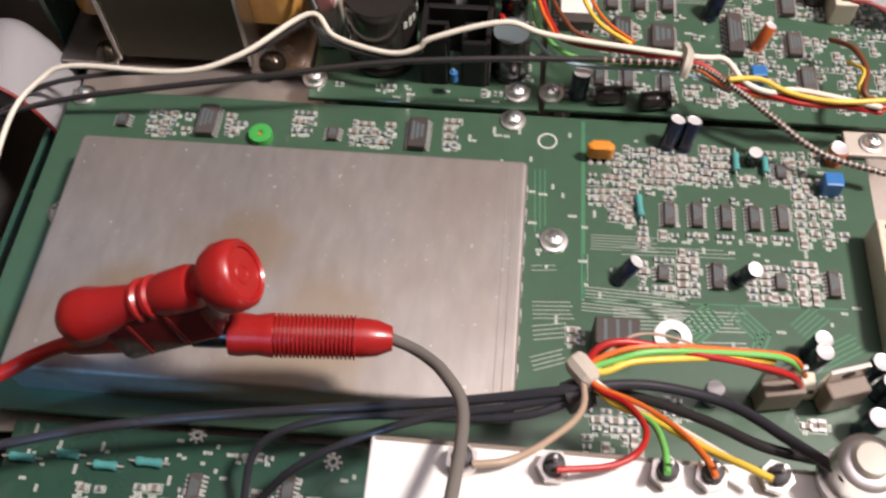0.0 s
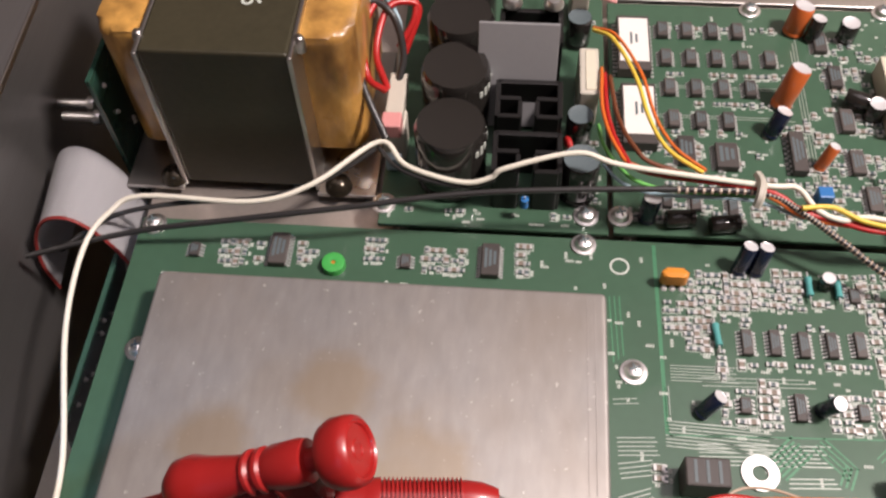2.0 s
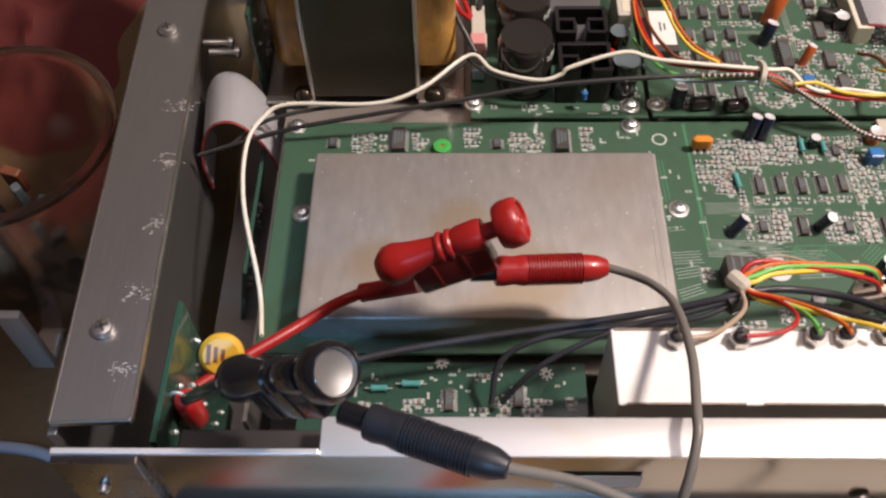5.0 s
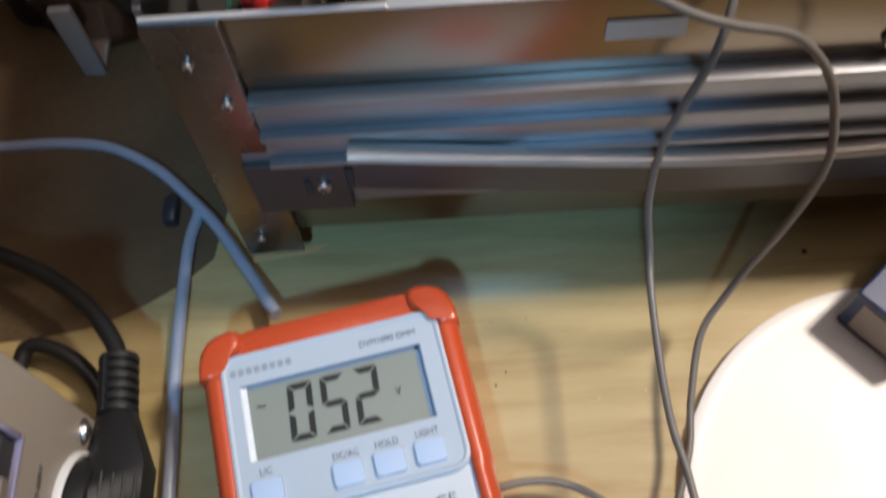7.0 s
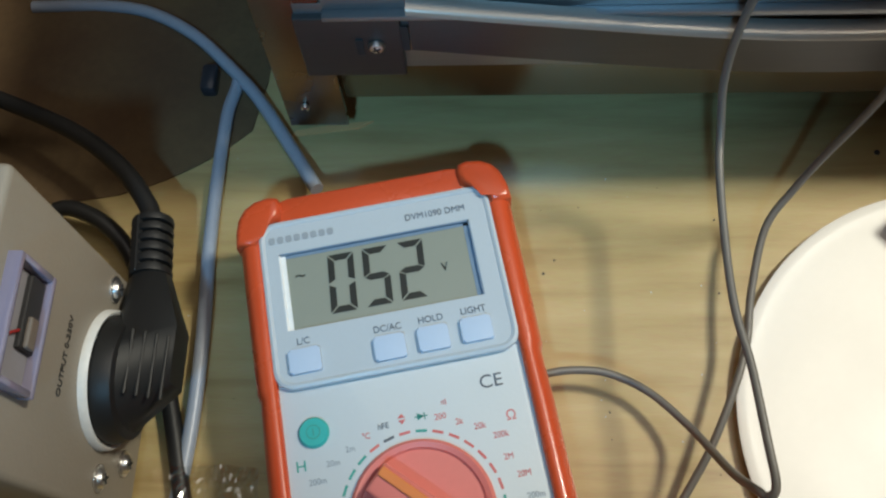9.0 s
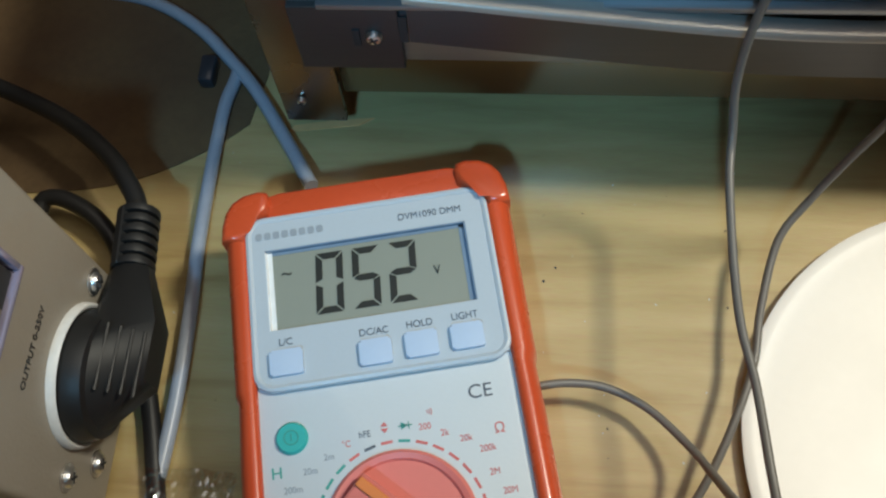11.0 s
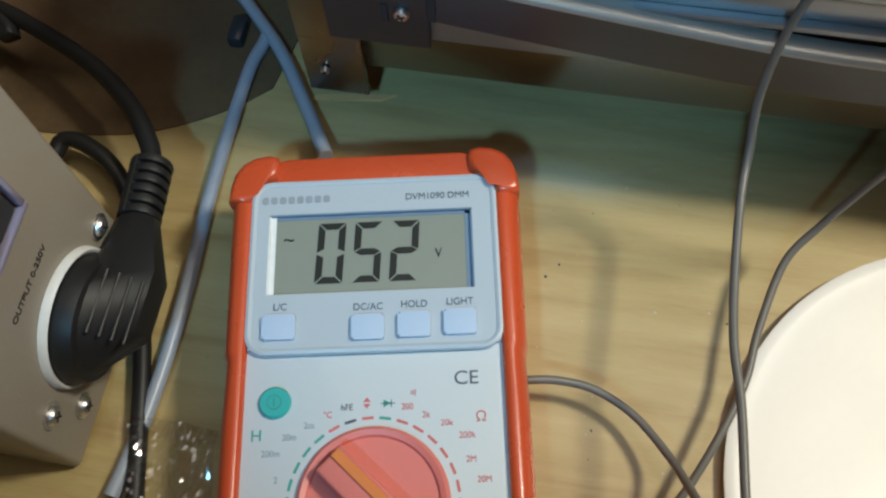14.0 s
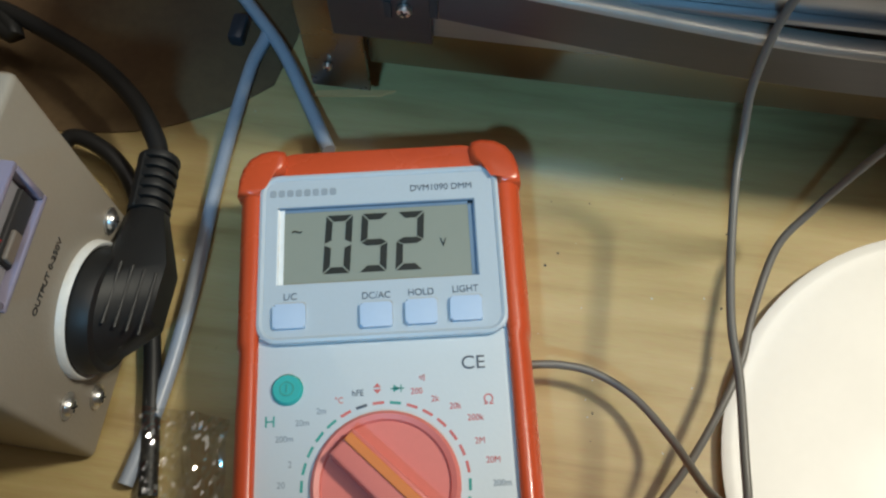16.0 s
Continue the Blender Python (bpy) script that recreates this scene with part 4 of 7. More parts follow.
for place in ((0.0946, 0.0587, 0.0830), (0.1292, 0.0547, 0.0830)):
    bm = lathe(bmesh.new(), [(0.0007, 0.0002), (0.0014, 0.0002), (0.0014, 0.0001)], Matrix.Translation(place), 14)
    for k in range(8):
        box(bm, (0.0008, 0.0006, 0.0001), (0.0019, 0, 0.0001), 0, Matrix.Translation(place) @ pose(0, 0, 0, 0, 0, 45 * k))
    part("plated_hole", bm, SOLDER, low)
smd_field(low, [(0.0560, 0.0380, 0.0800, 0.0450, 6, 2, 0.55), (0.0820, 0.0400, 0.1380, 0.0460, 16, 2, 0.55), (0.0560, 0.0240, 0.1380, 0.0360, 22, 4, 0.5), (0.1050, 0.0520, 0.1150, 0.0560, 4, 1, 0.8)], 0.0830, 5)

# ---- power supply board ----
psu = board("power_board", "green power supply board with large capacitors and heatsinks", 0.1050, 0.1642, 0.1745, 0.2860, 0.0885, PCB)
for place in ((0.1063, 0.1715, 0.0885), (0.1679, 0.1702, 0.0885)):
    board_screw(psu, place)
for y in (0.1835, 0.2070, 0.2300, 0.2530):
    ob = elcap(psu, (0.1262, y, 0.0885), 0.0108, 0.0250, CAPBLACK, label="large black electrolytic capacitor", top=CAPBLACK)
    bm = bmesh.new()
    for k in range(9):
        a = radians(-40 + 11 * k)
        if k not in (3, 6):
            box(bm, (0.0002, 0.0013, 0.0022 + 0.0010 * (k % 2)), (0.01085, 0, 0.0195), 0, Matrix.Translation((0.1262, y, 0.0885)) @ pose(0, 0, 0, 0, 0, math.degrees(a)))
    part("sleeve_print", bm, SILK, psu, "white bars printed on the black sleeve")
    random.seed(int(y * 1e4))
# folded black heatsinks
for y in (0.1800, 0.2010, 0.2330):
    m = Matrix.Translation((0.1490, y, 0.0885))
    sink = part("heatsink", box(bmesh.new(), (0.0190, 0.0018, 0.0180), (0, 0.0068, 0.009), 0.0002, m), HEATSINK, psu, "black folded heatsink")
    for s in (-1, 1):
        for size, place in (((0.0016, 0.0150, 0.0180), (s * 0.0095, 0, 0.009)), ((0.0070, 0.0016, 0.0180), (s * 0.0058, -0.0072, 0.009)), ((0.0070, 0.0016, 0.0180), (s * 0.0058, 0.0, 0.009)), ((0.0014, 0.0060, 0.0180), (s * 0.0026, -0.0040, 0.009))):
            part("fin", box(bmesh.new(), size, place, 0.0002, m, 0, 1), HEATSINK, sink)
for x in (0.1425, 0.1560):
    part("screw", lathe(bmesh.new(), [(0, 0.0225), (0.0022, 0.0222), (0.0034, 0.0205), (0.0034, 0.0195), (0.0016, 0.0195), (0.0016, 0)], Matrix.Translation((x, 0.2410, 0.0885)), 16), CHROME, psu, "", 40)
part("shield_plate", box(bmesh.new(), (0.0245, 0.0014, 0.0350), (0.1450, 0.2105, 0.1060), 0.0002, pose(0.145, 0.2105, 0.106, -20, 0, 0) @ Matrix.Translation((-0.145, -0.2105, -0.106))), BLANKMETAL, psu, "bare aluminium plate")
for place, r, h, mat in (((0.1653, 0.2444, 0.0885), 0.0042, 0.0120, CAPBLACK), ((0.1651, 0.1790, 0.0885), 0.0058, 0.0170, CAPBLACK), ((0.1653, 0.2007, 0.0885), 0.0042, 0.0120, CAPBLACK)):
    elcap(psu, place, r, h, mat, top=GREYCHIP)
for place, size in (((0.1678, 0.2167, 0.0885), (0.0062, 0.0200, 0.0150)), ((0.1654, 0.2572, 0.0885), (0.0062, 0.0110, 0.0150))):
    bm = box(bmesh.new(), size, Vector(place) + Vector((0, 0, size[2] / 2)), 0.0006)
    box(bm, (size[0] * 0.5, size[1] * 0.85, 0.0006), Vector(place) + Vector((0.0005, 0, size[2])), 0, None, 1)
    part("power_connector", bm, [NYLON, CREAM], psu, "milky nylon wire connector")
c = Vector((0.1080, 0.1900, 0.0885))
bm = box(bmesh.new(), (0.0070, 0.0100, 0.0125), c + Vector((0, 0.004, 0.0065)), 0.0005)
box(bm, (0.0055, 0.0180, 0.0060), c + Vector((0, 0.012, 0.0135)), 0.0005, None, 0)
box(bm, (0.0060, 0.0060, 0.0055), c + Vector((-0.0003, 0.0005, 0.0150)), 0.0005, None, 1)
box(bm, (0.0050, 0.0030, 0.0055), c + Vector((0.0002, -0.0045, 0.0035)), 0.0004, None, 2)
part("mains_connector", bm, [NYLON, PINK, W_BLUE], psu, "white and pink mains connector")
part("ceramic_disc", lathe(bmesh.new(), [(0, -0.001), (0.0026, -0.0008), (0.0030, 0), (0.0026, 0.0008), (0, 0.001)], Matrix.Translation((0.1620, 0.1930, 0.0945)) @ pose(0, 0, 0, 0, 90, 20), 16), W_RED, psu, "red disc capacitor", 60)
axial(psu, (0.1490, 0.1690, 0.0930), (0.1490, 0.1690, 0.0990), 0.0013, BLUEPART)
smd_field(psu, [(0.1640, 0.1690, 0.1720, 0.2800, 3, 24, 0.4), (0.1080, 0.1680, 0.1640, 0.1715, 14, 1, 0.4)], 0.0885, 7)

# ---- digital board ----
dig = board("logic_board", "green logic board with rows of memory chips and labelled sockets", 0.1760, 0.1642, 0.2900, 0.2640, 0.0895, PCB)
for place in ((0.1780, 0.1700, 0.0895), (0.2257, 0.2620, 0.0895), (0.2713, 0.2628, 0.0895)):
    board_screw(dig, place)
chip("eprom", dig, (0.1840, 0.2402, 0.0895))
chip("eprom", dig, (0.1846, 0.2085, 0.0895))
for place in ((0.1945, 0.2498, 0.0895), (0.2028, 0.2500, 0.0895), (0.2114, 0.2501, 0.0895), (0.2200, 0.2503, 0.0895), (0.1950, 0.2366, 0.0895), (0.2033, 0.2368, 0.0895), (0.2119, 0.2370, 0.0895), (0.2205, 0.2369, 0.0895),
              (0.2295, 0.2373, 0.0895), (0.1955, 0.2230, 0.0895), (0.2041, 0.2230, 0.0895), (0.2129, 0.2232, 0.0895), (0.2217, 0.2234, 0.0895), (0.1960, 0.2091, 0.0895), (0.2046, 0.2091, 0.0895), (0.2133, 0.2090, 0.0895)):
    chip("soj", dig, place)
for kind, place in (("plcc", (0.2113, 0.1941, 0.0895)), ("so20", (0.1990, 0.1958, 0.0895)), ("dip", (0.2332, 0.1964, 0.0895)), ("so16", (0.2512, 0.1940, 0.0895)), ("so16", (0.2506, 0.2110, 0.0895)), ("so16", (0.2470, 0.2461, 0.0895)),
                    ("so16", (0.2498, 0.2302, 0.0895)), ("so14", (0.1921, 0.1776, 0.0895)), ("so14", (0.2116, 0.1754, 0.0895)), ("so14", (0.2006, 0.1770, 0.0895)), ("so16", (0.2538, 0.1798, 0.0895))):
    chip(kind, dig, place)
for place, r, h, mat, lean in (((0.2392, 0.2521, 0.0895), 0.0036, 0.0110, CAPORANGE, (-8, 8, 0)), ((0.2308, 0.2178, 0.0895), 0.0034, 0.0150, CAPORANGE, (-12, 14, 0)), ((0.2396, 0.1922, 0.0895), 0.0019, 0.0095, CAPORANGE, (-10, 16, 0)),
                               ((0.2260, 0.2049, 0.0895), 0.0027, 0.0100, CAPBLUE, (-12, 16, 0)), ((0.2562, 0.2493, 0.0895), 0.0032, 0.0080, CAPBLACK, (0, 0, 0)), ((0.2445, 0.2487, 0.0895), 0.0026, 0.0090, CAPBLACK, (-8, 8, 0)),
                               ((0.1857, 0.1698, 0.0895), 0.0028, 0.0095, CAPBLUE, (-6, 4, 0))):
    elcap(dig, place, r, h, mat, lean, label="electrolytic capacitor, sleeved")
for a, b in (((0.1910, 0.1682, 0.0922), (0.1994, 0.1691, 0.0922)), ((0.2039, 0.1668, 0.0922), (0.2124, 0.1681, 0.0922)), ((0.2508, 0.2197, 0.0935), (0.2600, 0.2157, 0.0935))):
    m = along(a, b)
    n = (Vector(b) - Vector(a)).length
    part("lying_capacitor", lathe(bmesh.new(), [(0, 0), (0.0024, 0), (0.0027, 0.0004), (0.0027, n * 0.75), (0.0024, n * 0.8), (0.0027, n * 0.85), (0.0027, n), (0, n)], m, 16), CAPBLACK, dig, "black capacitor lying flat", 40)
elcap(dig, (0.2593, 0.2139, 0.0895), 0.0030, 0.0070, CAPBLACK)
c = Vector((0.2660, 0.2190, 0.0895))
bm = box(bmesh.new(), (0.0072, 0.0290, 0.0085), c + Vector((0, 0, 0.0043)), 0.0005)
box(bm, (0.0030, 0.0260, 0.0006), c + Vector((0.0, 0, 0.0086)), 0, None, 1)
part("ribbon_socket", bm, [CREAM, INK], dig, "cream ribbon socket")
c = Vector((0.2386, 0.1794, 0.0895))
part("trimmer", box(bmesh.new(), (0.0045, 0.0042, 0.0050), c + Vector((0, 0, 0.0025)), 0.0004), BLUEPART, dig)
smd_field(dig, [(0.1790, 0.1690, 0.2850, 0.1765, 44, 3, 0.38), (0.1830, 0.1790, 0.2320, 0.2000, 16, 7, 0.22), (0.2310, 0.1780, 0.2850, 0.2150, 19, 13, 0.50), (0.2450, 0.2150, 0.2880, 0.2500, 16, 12, 0.40),
                (0.1950, 0.2035, 0.2350, 0.2055, 14, 1, 0.7), (0.1950, 0.2160, 0.2350, 0.2180, 14, 1, 0.7), (0.1950, 0.2290, 0.2350, 0.2310, 14, 1, 0.7), (0.1950, 0.2510, 0.2400, 0.2530, 14, 1, 0.6)], 0.0895, 9)
tracks(dig, 0.0895, [(0.1900, 0.2120, 0.2350, 0.2120, 2, 0.001, 0.0003), (0.1900, 0.2250, 0.2350, 0.2250, 2, 0.001, 0.0003), (0.2380, 0.1800, 0.2380, 0.2500, 3, 0.001, 0.0003)], TRACELIGHT)
bm = box(bmesh.new(), (0.17, 0.012, 0.002), (0.262, 0.2720, 0.0885), 0.0004)
part("ledge", bm, STEEL, chassis, "bright folded ledge under the back panel")

# ---- transformer ----
tr = thing("mains_transformer", "black laminated mains transformer with amber taped windings", "transformer")
part("core", box(bmesh.new(), (0.0415, 0.0640, 0.0575), (0.0622, 0.2130, 0.1120), 0.0008), CORE, tr, "black lacquered lamination stack with white stamped number")
for s in (-1, 1):
    bm = prism(bmesh.new(), rounded(0.0200, 0.0500, 0.0065, 0.0622 + s * 0.0268, 0.2150), 0.0920, 0.1385, None, 0, 0.0030)
    part("winding", bm, TAPE, tr, "amber taped winding", 50)
    bm = box(bmesh.new(), (0.0014, 0.0660, 0.0580), (0.0622 + s * 0.0214, 0.2130, 0.1114), 0.0004)
    box(bm, (0.0190, 0.0640, 0.0014), (0.0622 + s * 0.0310, 0.2100, 0.0827), 0.0004)
    part("bracket", bm, STEEL, tr, "steel mounting bracket")
for place in ((0.0370, 0.1819, 0.0836), (0.0904, 0.1809, 0.0836)):
    part("bolt", lathe(bmesh.new(), [(0, 0.0042), (0.0022, 0.0038), (0.0040, 0.0020), (0.0044, 0.0000)], Matrix.Translation(place), 18), DARKBOLT, tr, "domed dark bolt", 60)
for x, y in ((0.0850, 0.1880), (0.0400, 0.1880)):
    part("bolt", lathe(bmesh.new(), [(0, 0.0022), (0.0012, 0.0020), (0.0017, 0.0008), (0.0017, -0.003)], Matrix.Translation((x, y, 0.1390)), 14), STEEL, tr, "", 60)
for text, place in (("996", (0.0700, 0.2060, 0.1408)), ("2", (0.0630, 0.2160, 0.1408))):
    lettering("stamped_number", text, 0.0085, SILK, tr, Matrix.Translation(place) @ pose(0, 0, 0, 0, 0, 88))


# ---- unreadable reference printing on the boards, as plain bars ----
def printed_bars(parent, z, spots, seed):
    rnd = random.Random(seed)
    bm = bmesh.new()
    for x0, y0, x1, y1, count in spots:
        for _ in range(count):
            n = rnd.choice((2, 3, 4))
            m = Matrix.Translation((rnd.uniform(x0, x1), rnd.uniform(y0, y1), z)) @ pose(0, 0, 0, 0, 0, rnd.choice((0, 0, 90)))
            for k in range(n):
                box(bm, (0.00042, 0.00085, 0.00005), (0.00062 * k, 0, 0.00005), 0, m)
    tagged(part("reference_print", bm, SILK, parent, "small white reference printing"), kind="stuff")


printed_bars(low, 0.0830, ((0.0500, 0.0380, 0.1400, 0.0570, 46), (0.0520, 0.0190, 0.1400, 0.0370, 30)), 31)
printed_bars(main, TOP, ((0.1520, 0.0900, 0.2600, 0.1560, 90), (0.0420, 0.1395, 0.1350, 0.1440, 26)), 32)
printed_bars(dig, 0.0895, ((0.1960, 0.1700, 0.2860, 0.2600, 110),), 33)
printed_bars(psu, 0.0885, ((0.1080, 0.1660, 0.1720, 0.1720, 14),), 34)

# ---- white screening can along the rim ----
can = thing("screening_can", "white tin screening can with feedthrough nuts along its edge", "metal can")
bm = box(bmesh.new(), (0.2600, 0.0240, 0.0440), (0.2735, 0.0348, 0.1050), 0.0006)
part("can_body", bm, WHITETIN, can)
for k in range(7):
    part("seam", box(bmesh.new(), (0.0320, 0.0006, 0.0007), (0.1620 + k * 0.0370, 0.0230, 0.1271)), CERAMIC, can, "soldered brown seam")
    part("seam", box(bmesh.new(), (0.0310, 0.0007, 0.0007), (0.1600 + k * 0.0360, 0.0462, 0.1271)), CERAMIC, can, "soldered brown seam")


def feedthrough(place):
    bm = bmesh.new()
    cylinder(bm, 0.0033, 0.0026, (0, 0, 0.0013), 6)
    lathe(bm, [(0.0022, 0.0026), (0.0020, 0.0046), (0.0012, 0.0050), (0, 0.0050)], None, 12, 1)
    tube(bm, [(0, 0, 0.004), (0, 0, 0.0080)], 0.0004, 6, 2, 2)
    ob = part("feedthrough", bm, [STEEL, INK, SOLDER], can, "hexagonal feedthrough nut", 30)
    ob.matrix_basis = Matrix.Translation(place) @ pose(0, 0, 0, 0, 0, random.uniform(0, 60))


for place in ((0.1793, 0.0426, 0.1272), (0.2007, 0.0433, 0.1272), (0.2091, 0.0435, 0.1272), (0.2213, 0.0441, 0.1272), (0.1618, 0.0426, 0.1272)):
    feedthrough(place)
c = Vector((0.2351, 0.0451, 0.1272))
bm = lathe(bmesh.new(), [(0.0062, 0), (0.0062, 0.0020), (0.0050, 0.0022), (0.0050, 0.0060), (0.0056, 0.0064), (0.0056, 0.0110), (0.0040, 0.0120), (0, 0.0120)], Matrix.Translation(c), 24)
lathe(bm, [(0.0036, 0.0125), (0.0030, 0.0135), (0, 0.0137)], Matrix.Translation(c), 16, 1)
part("coax_socket", bm, [CHROME, NYLON], can, "bright coaxial socket", 40)

# ---- cables and wires in the chassis ----
loom = "wire loom across the boards"
wire("white_wire", [(0.0352, 0.0639, 0.0920), (0.0312, 0.0852, 0.0880), (0.0209, 0.1222, 0.0890), (0.0191, 0.1484, 0.0910), (0.0245, 0.1606, 0.0930), (0.0342, 0.1656, 0.0950), (0.0679, 0.1639, 0.0970), (0.0862, 0.1694, 0.1000), (0.1044, 0.1836, 0.1035), (0.1129, 0.1755, 0.1035), (0.1233, 0.1712, 0.1035), (0.1326, 0.1693, 0.1040), (0.1391, 0.1702, 0.1060), (0.1431, 0.1713, 0.1090), (0.1630, 0.1748, 0.1130), (0.1768, 0.1720, 0.1115), (0.2148, 0.1685, 0.1100), (0.2243, 0.1690, 0.1090), (0.2298, 0.1629, 0.1070), (0.2367, 0.1606, 0.1060), (0.2447, 0.1619, 0.1060), (0.2660, 0.1574, 0.1060)], 0.00085, W_WHITE, "white insulated wire crossing the boards in loops", group=loom)
wire("black_wire", [(-0.0008, 0.1481, 0.0850), (0.0171, 0.1516, 0.0890), (0.0391, 0.1535, 0.0950), (0.0684, 0.1556, 0.1000), (0.0982, 0.1584, 0.1040), (0.1305, 0.1628, 0.1070), (0.1625, 0.1647, 0.1090), (0.1944, 0.1666, 0.1090), (0.2152, 0.1671, 0.1080), (0.2261, 0.1624, 0.1060), (0.2372, 0.1561, 0.1020), (0.2514, 0.1479, 0.0970), (0.2692, 0.1435, 0.0950)], 0.0009, W_BLACK, "dark grey sleeved wire stretched across the boards", group=loom)
wire("black_wire", [(0.0095, 0.1501, 0.0860), (0.0238, 0.1603, 0.0905), (0.0441, 0.1652, 0.0925), (0.0699, 0.1680, 0.0935), (0.0886, 0.1735, 0.0970), (0.1035, 0.1825, 0.1015)], 0.0008, W_BLACK, "thin black wire under the white one", group=loom)
wire("white_wire", [(0.1037, 0.1839, 0.1015), (0.1111, 0.1753, 0.1018), (0.1216, 0.1708, 0.1018), (0.1326, 0.1692, 0.1022), (0.1400, 0.1709, 0.1040)], 0.0007, W_BLACK, "thin black wire beside the white one", group=loom)
for name, mat, pts, r in (
    ("red_wire", W_RED, ((0.1726, 0.2159, 0.1030), (0.1730, 0.1954, 0.1060), (0.1767, 0.1796, 0.1080), (0.1835, 0.1719, 0.1090), (0.2151, 0.1678, 0.1088), (0.2262, 0.1634, 0.1060), (0.2416, 0.1601, 0.1050), (0.2667, 0.1572, 0.1040)), 0.0011),
    ("orange_wire", W_ORANGE, ((0.1716, 0.2174, 0.1040), (0.1714, 0.1976, 0.1060), (0.1752, 0.1810, 0.1080), (0.1821, 0.1738, 0.1085), (0.2136, 0.1674, 0.1080), (0.2263, 0.1621, 0.1050), (0.2419, 0.1598, 0.1040), (0.2681, 0.1589, 0.1030)), 0.0009),
    ("green_wire", W_GREEN, ((0.1711, 0.1996, 0.0970), (0.1718, 0.1867, 0.1030), (0.1753, 0.1769, 0.1060), (0.1806, 0.1706, 0.1065), (0.1918, 0.1681, 0.1060), (0.2142, 0.1677, 0.1060)), 0.0009),
    ("black_wire", W_BROWN, ((0.1742, 0.2138, 0.1040), (0.1756, 0.1938, 0.1080), (0.1799, 0.1807, 0.1095), (0.1870, 0.1749, 0.1085), (0.2141, 0.1691, 0.1068)), 0.0010),
    ("pale_blue_wire", W_BLUE, ((0.1720, 0.1815, 0.1000), (0.1770, 0.1716, 0.1040), (0.1871, 0.1674, 0.1050), (0.2125, 0.1664, 0.1055), (0.2270, 0.1626, 0.1030)), 0.0008),
    ("yellow_wire", W_YELLOW, ((0.1693, 0.2345, 0.1040), (0.1750, 0.2262, 0.1080), (0.1811, 0.2084, 0.1100), (0.1845, 0.1914, 0.1100), (0.1895, 0.1797, 0.1100), (0.1987, 0.1723, 0.1095)), 0.0010),
    ("orange_wire", W_ORANGE, ((0.1694, 0.2366, 0.1030), (0.1761, 0.2291, 0.1070), (0.1831, 0.2107, 0.1090), (0.1864, 0.1935, 0.1090), (0.1915, 0.1817, 0.1090), (0.1997, 0.1736, 0.1090)), 0.0008),
    ("yellow_wire", W_YELLOW, ((0.2253, 0.1627, 0.1080), (0.2337, 0.1634, 0.1080), (0.2420, 0.1598, 0.1070), (0.2538, 0.1577, 0.1070), (0.2671, 0.1591, 0.1070)), 0.0011),
    ("red_wire", W_RED, ((0.2258, 0.1625, 0.1060), (0.2366, 0.1605, 0.1050), (0.2469, 0.1579, 0.1050), (0.2677, 0.1584, 0.1050)), 0.0012),
    ("brown_wire", W_BROWN, ((0.2591, 0.1897, 0.0980), (0.2629, 0.1818, 0.1030), (0.2651, 0.1724, 0.1040), (0.2632, 0.1640, 0.1040), (0.2683, 0.1626, 0.1020)), 0.0012),
    ("yellow_wire", W_YELLOW, ((0.2620, 0.1791, 0.1000), (0.2643, 0.1723, 0.1040), (0.2623, 0.1658, 0.1030), (0.2663, 0.1620, 0.1030)), 0.0009),
    ("green_wire", W_GREEN, ((0.1581, 0.2630, 0.1050), (0.1635, 0.2497, 0.1080), (0.1782, 0.2508, 0.1040)), 0.0008),
    ("red_wire", PINK, ((0.1610, 0.2632, 0.1050), (0.1654, 0.2484, 0.1080), (0.1772, 0.2479, 0.1040)), 0.0008)):
    wire(name, pts, r * 0.68, mat, name.replace("_", " ") + " bundled in the loom", group=loom)
# white flecks of the patterned sleeve
sleeve = bpy.data.objects["black_wire"]
line = spline([(0.1912, 0.1662, 0.1090), (0.2152, 0.1671, 0.1080), (0.2261, 0.1624, 0.1060), (0.2372, 0.1561, 0.1020), (0.2514, 0.1479, 0.0970), (0.2692, 0.1435, 0.0950)], 22)
bm = bmesh.new()
for p, q in zip(line[::2], line[1::2]):
    tube(bm, [p, p + (q - p) * 0.55], 0.00108, 8, 1)
tagged(part("sleeve_fleck", bm, W_TAN, sleeve, "pale flecks woven into the sleeve"), kind="stuff")
bm = tube(bmesh.new(), [(0.2137, 0.1722, 0.1100), (0.2141, 0.1677, 0.1118), (0.2132, 0.1635, 0.1112), (0.2127, 0.1622, 0.1085)], 0.0013, 6)
tagged(part("cable_tie", bm, NYLON, smooth=50), "milky nylon cable tie round the wire loom", "cable tie")
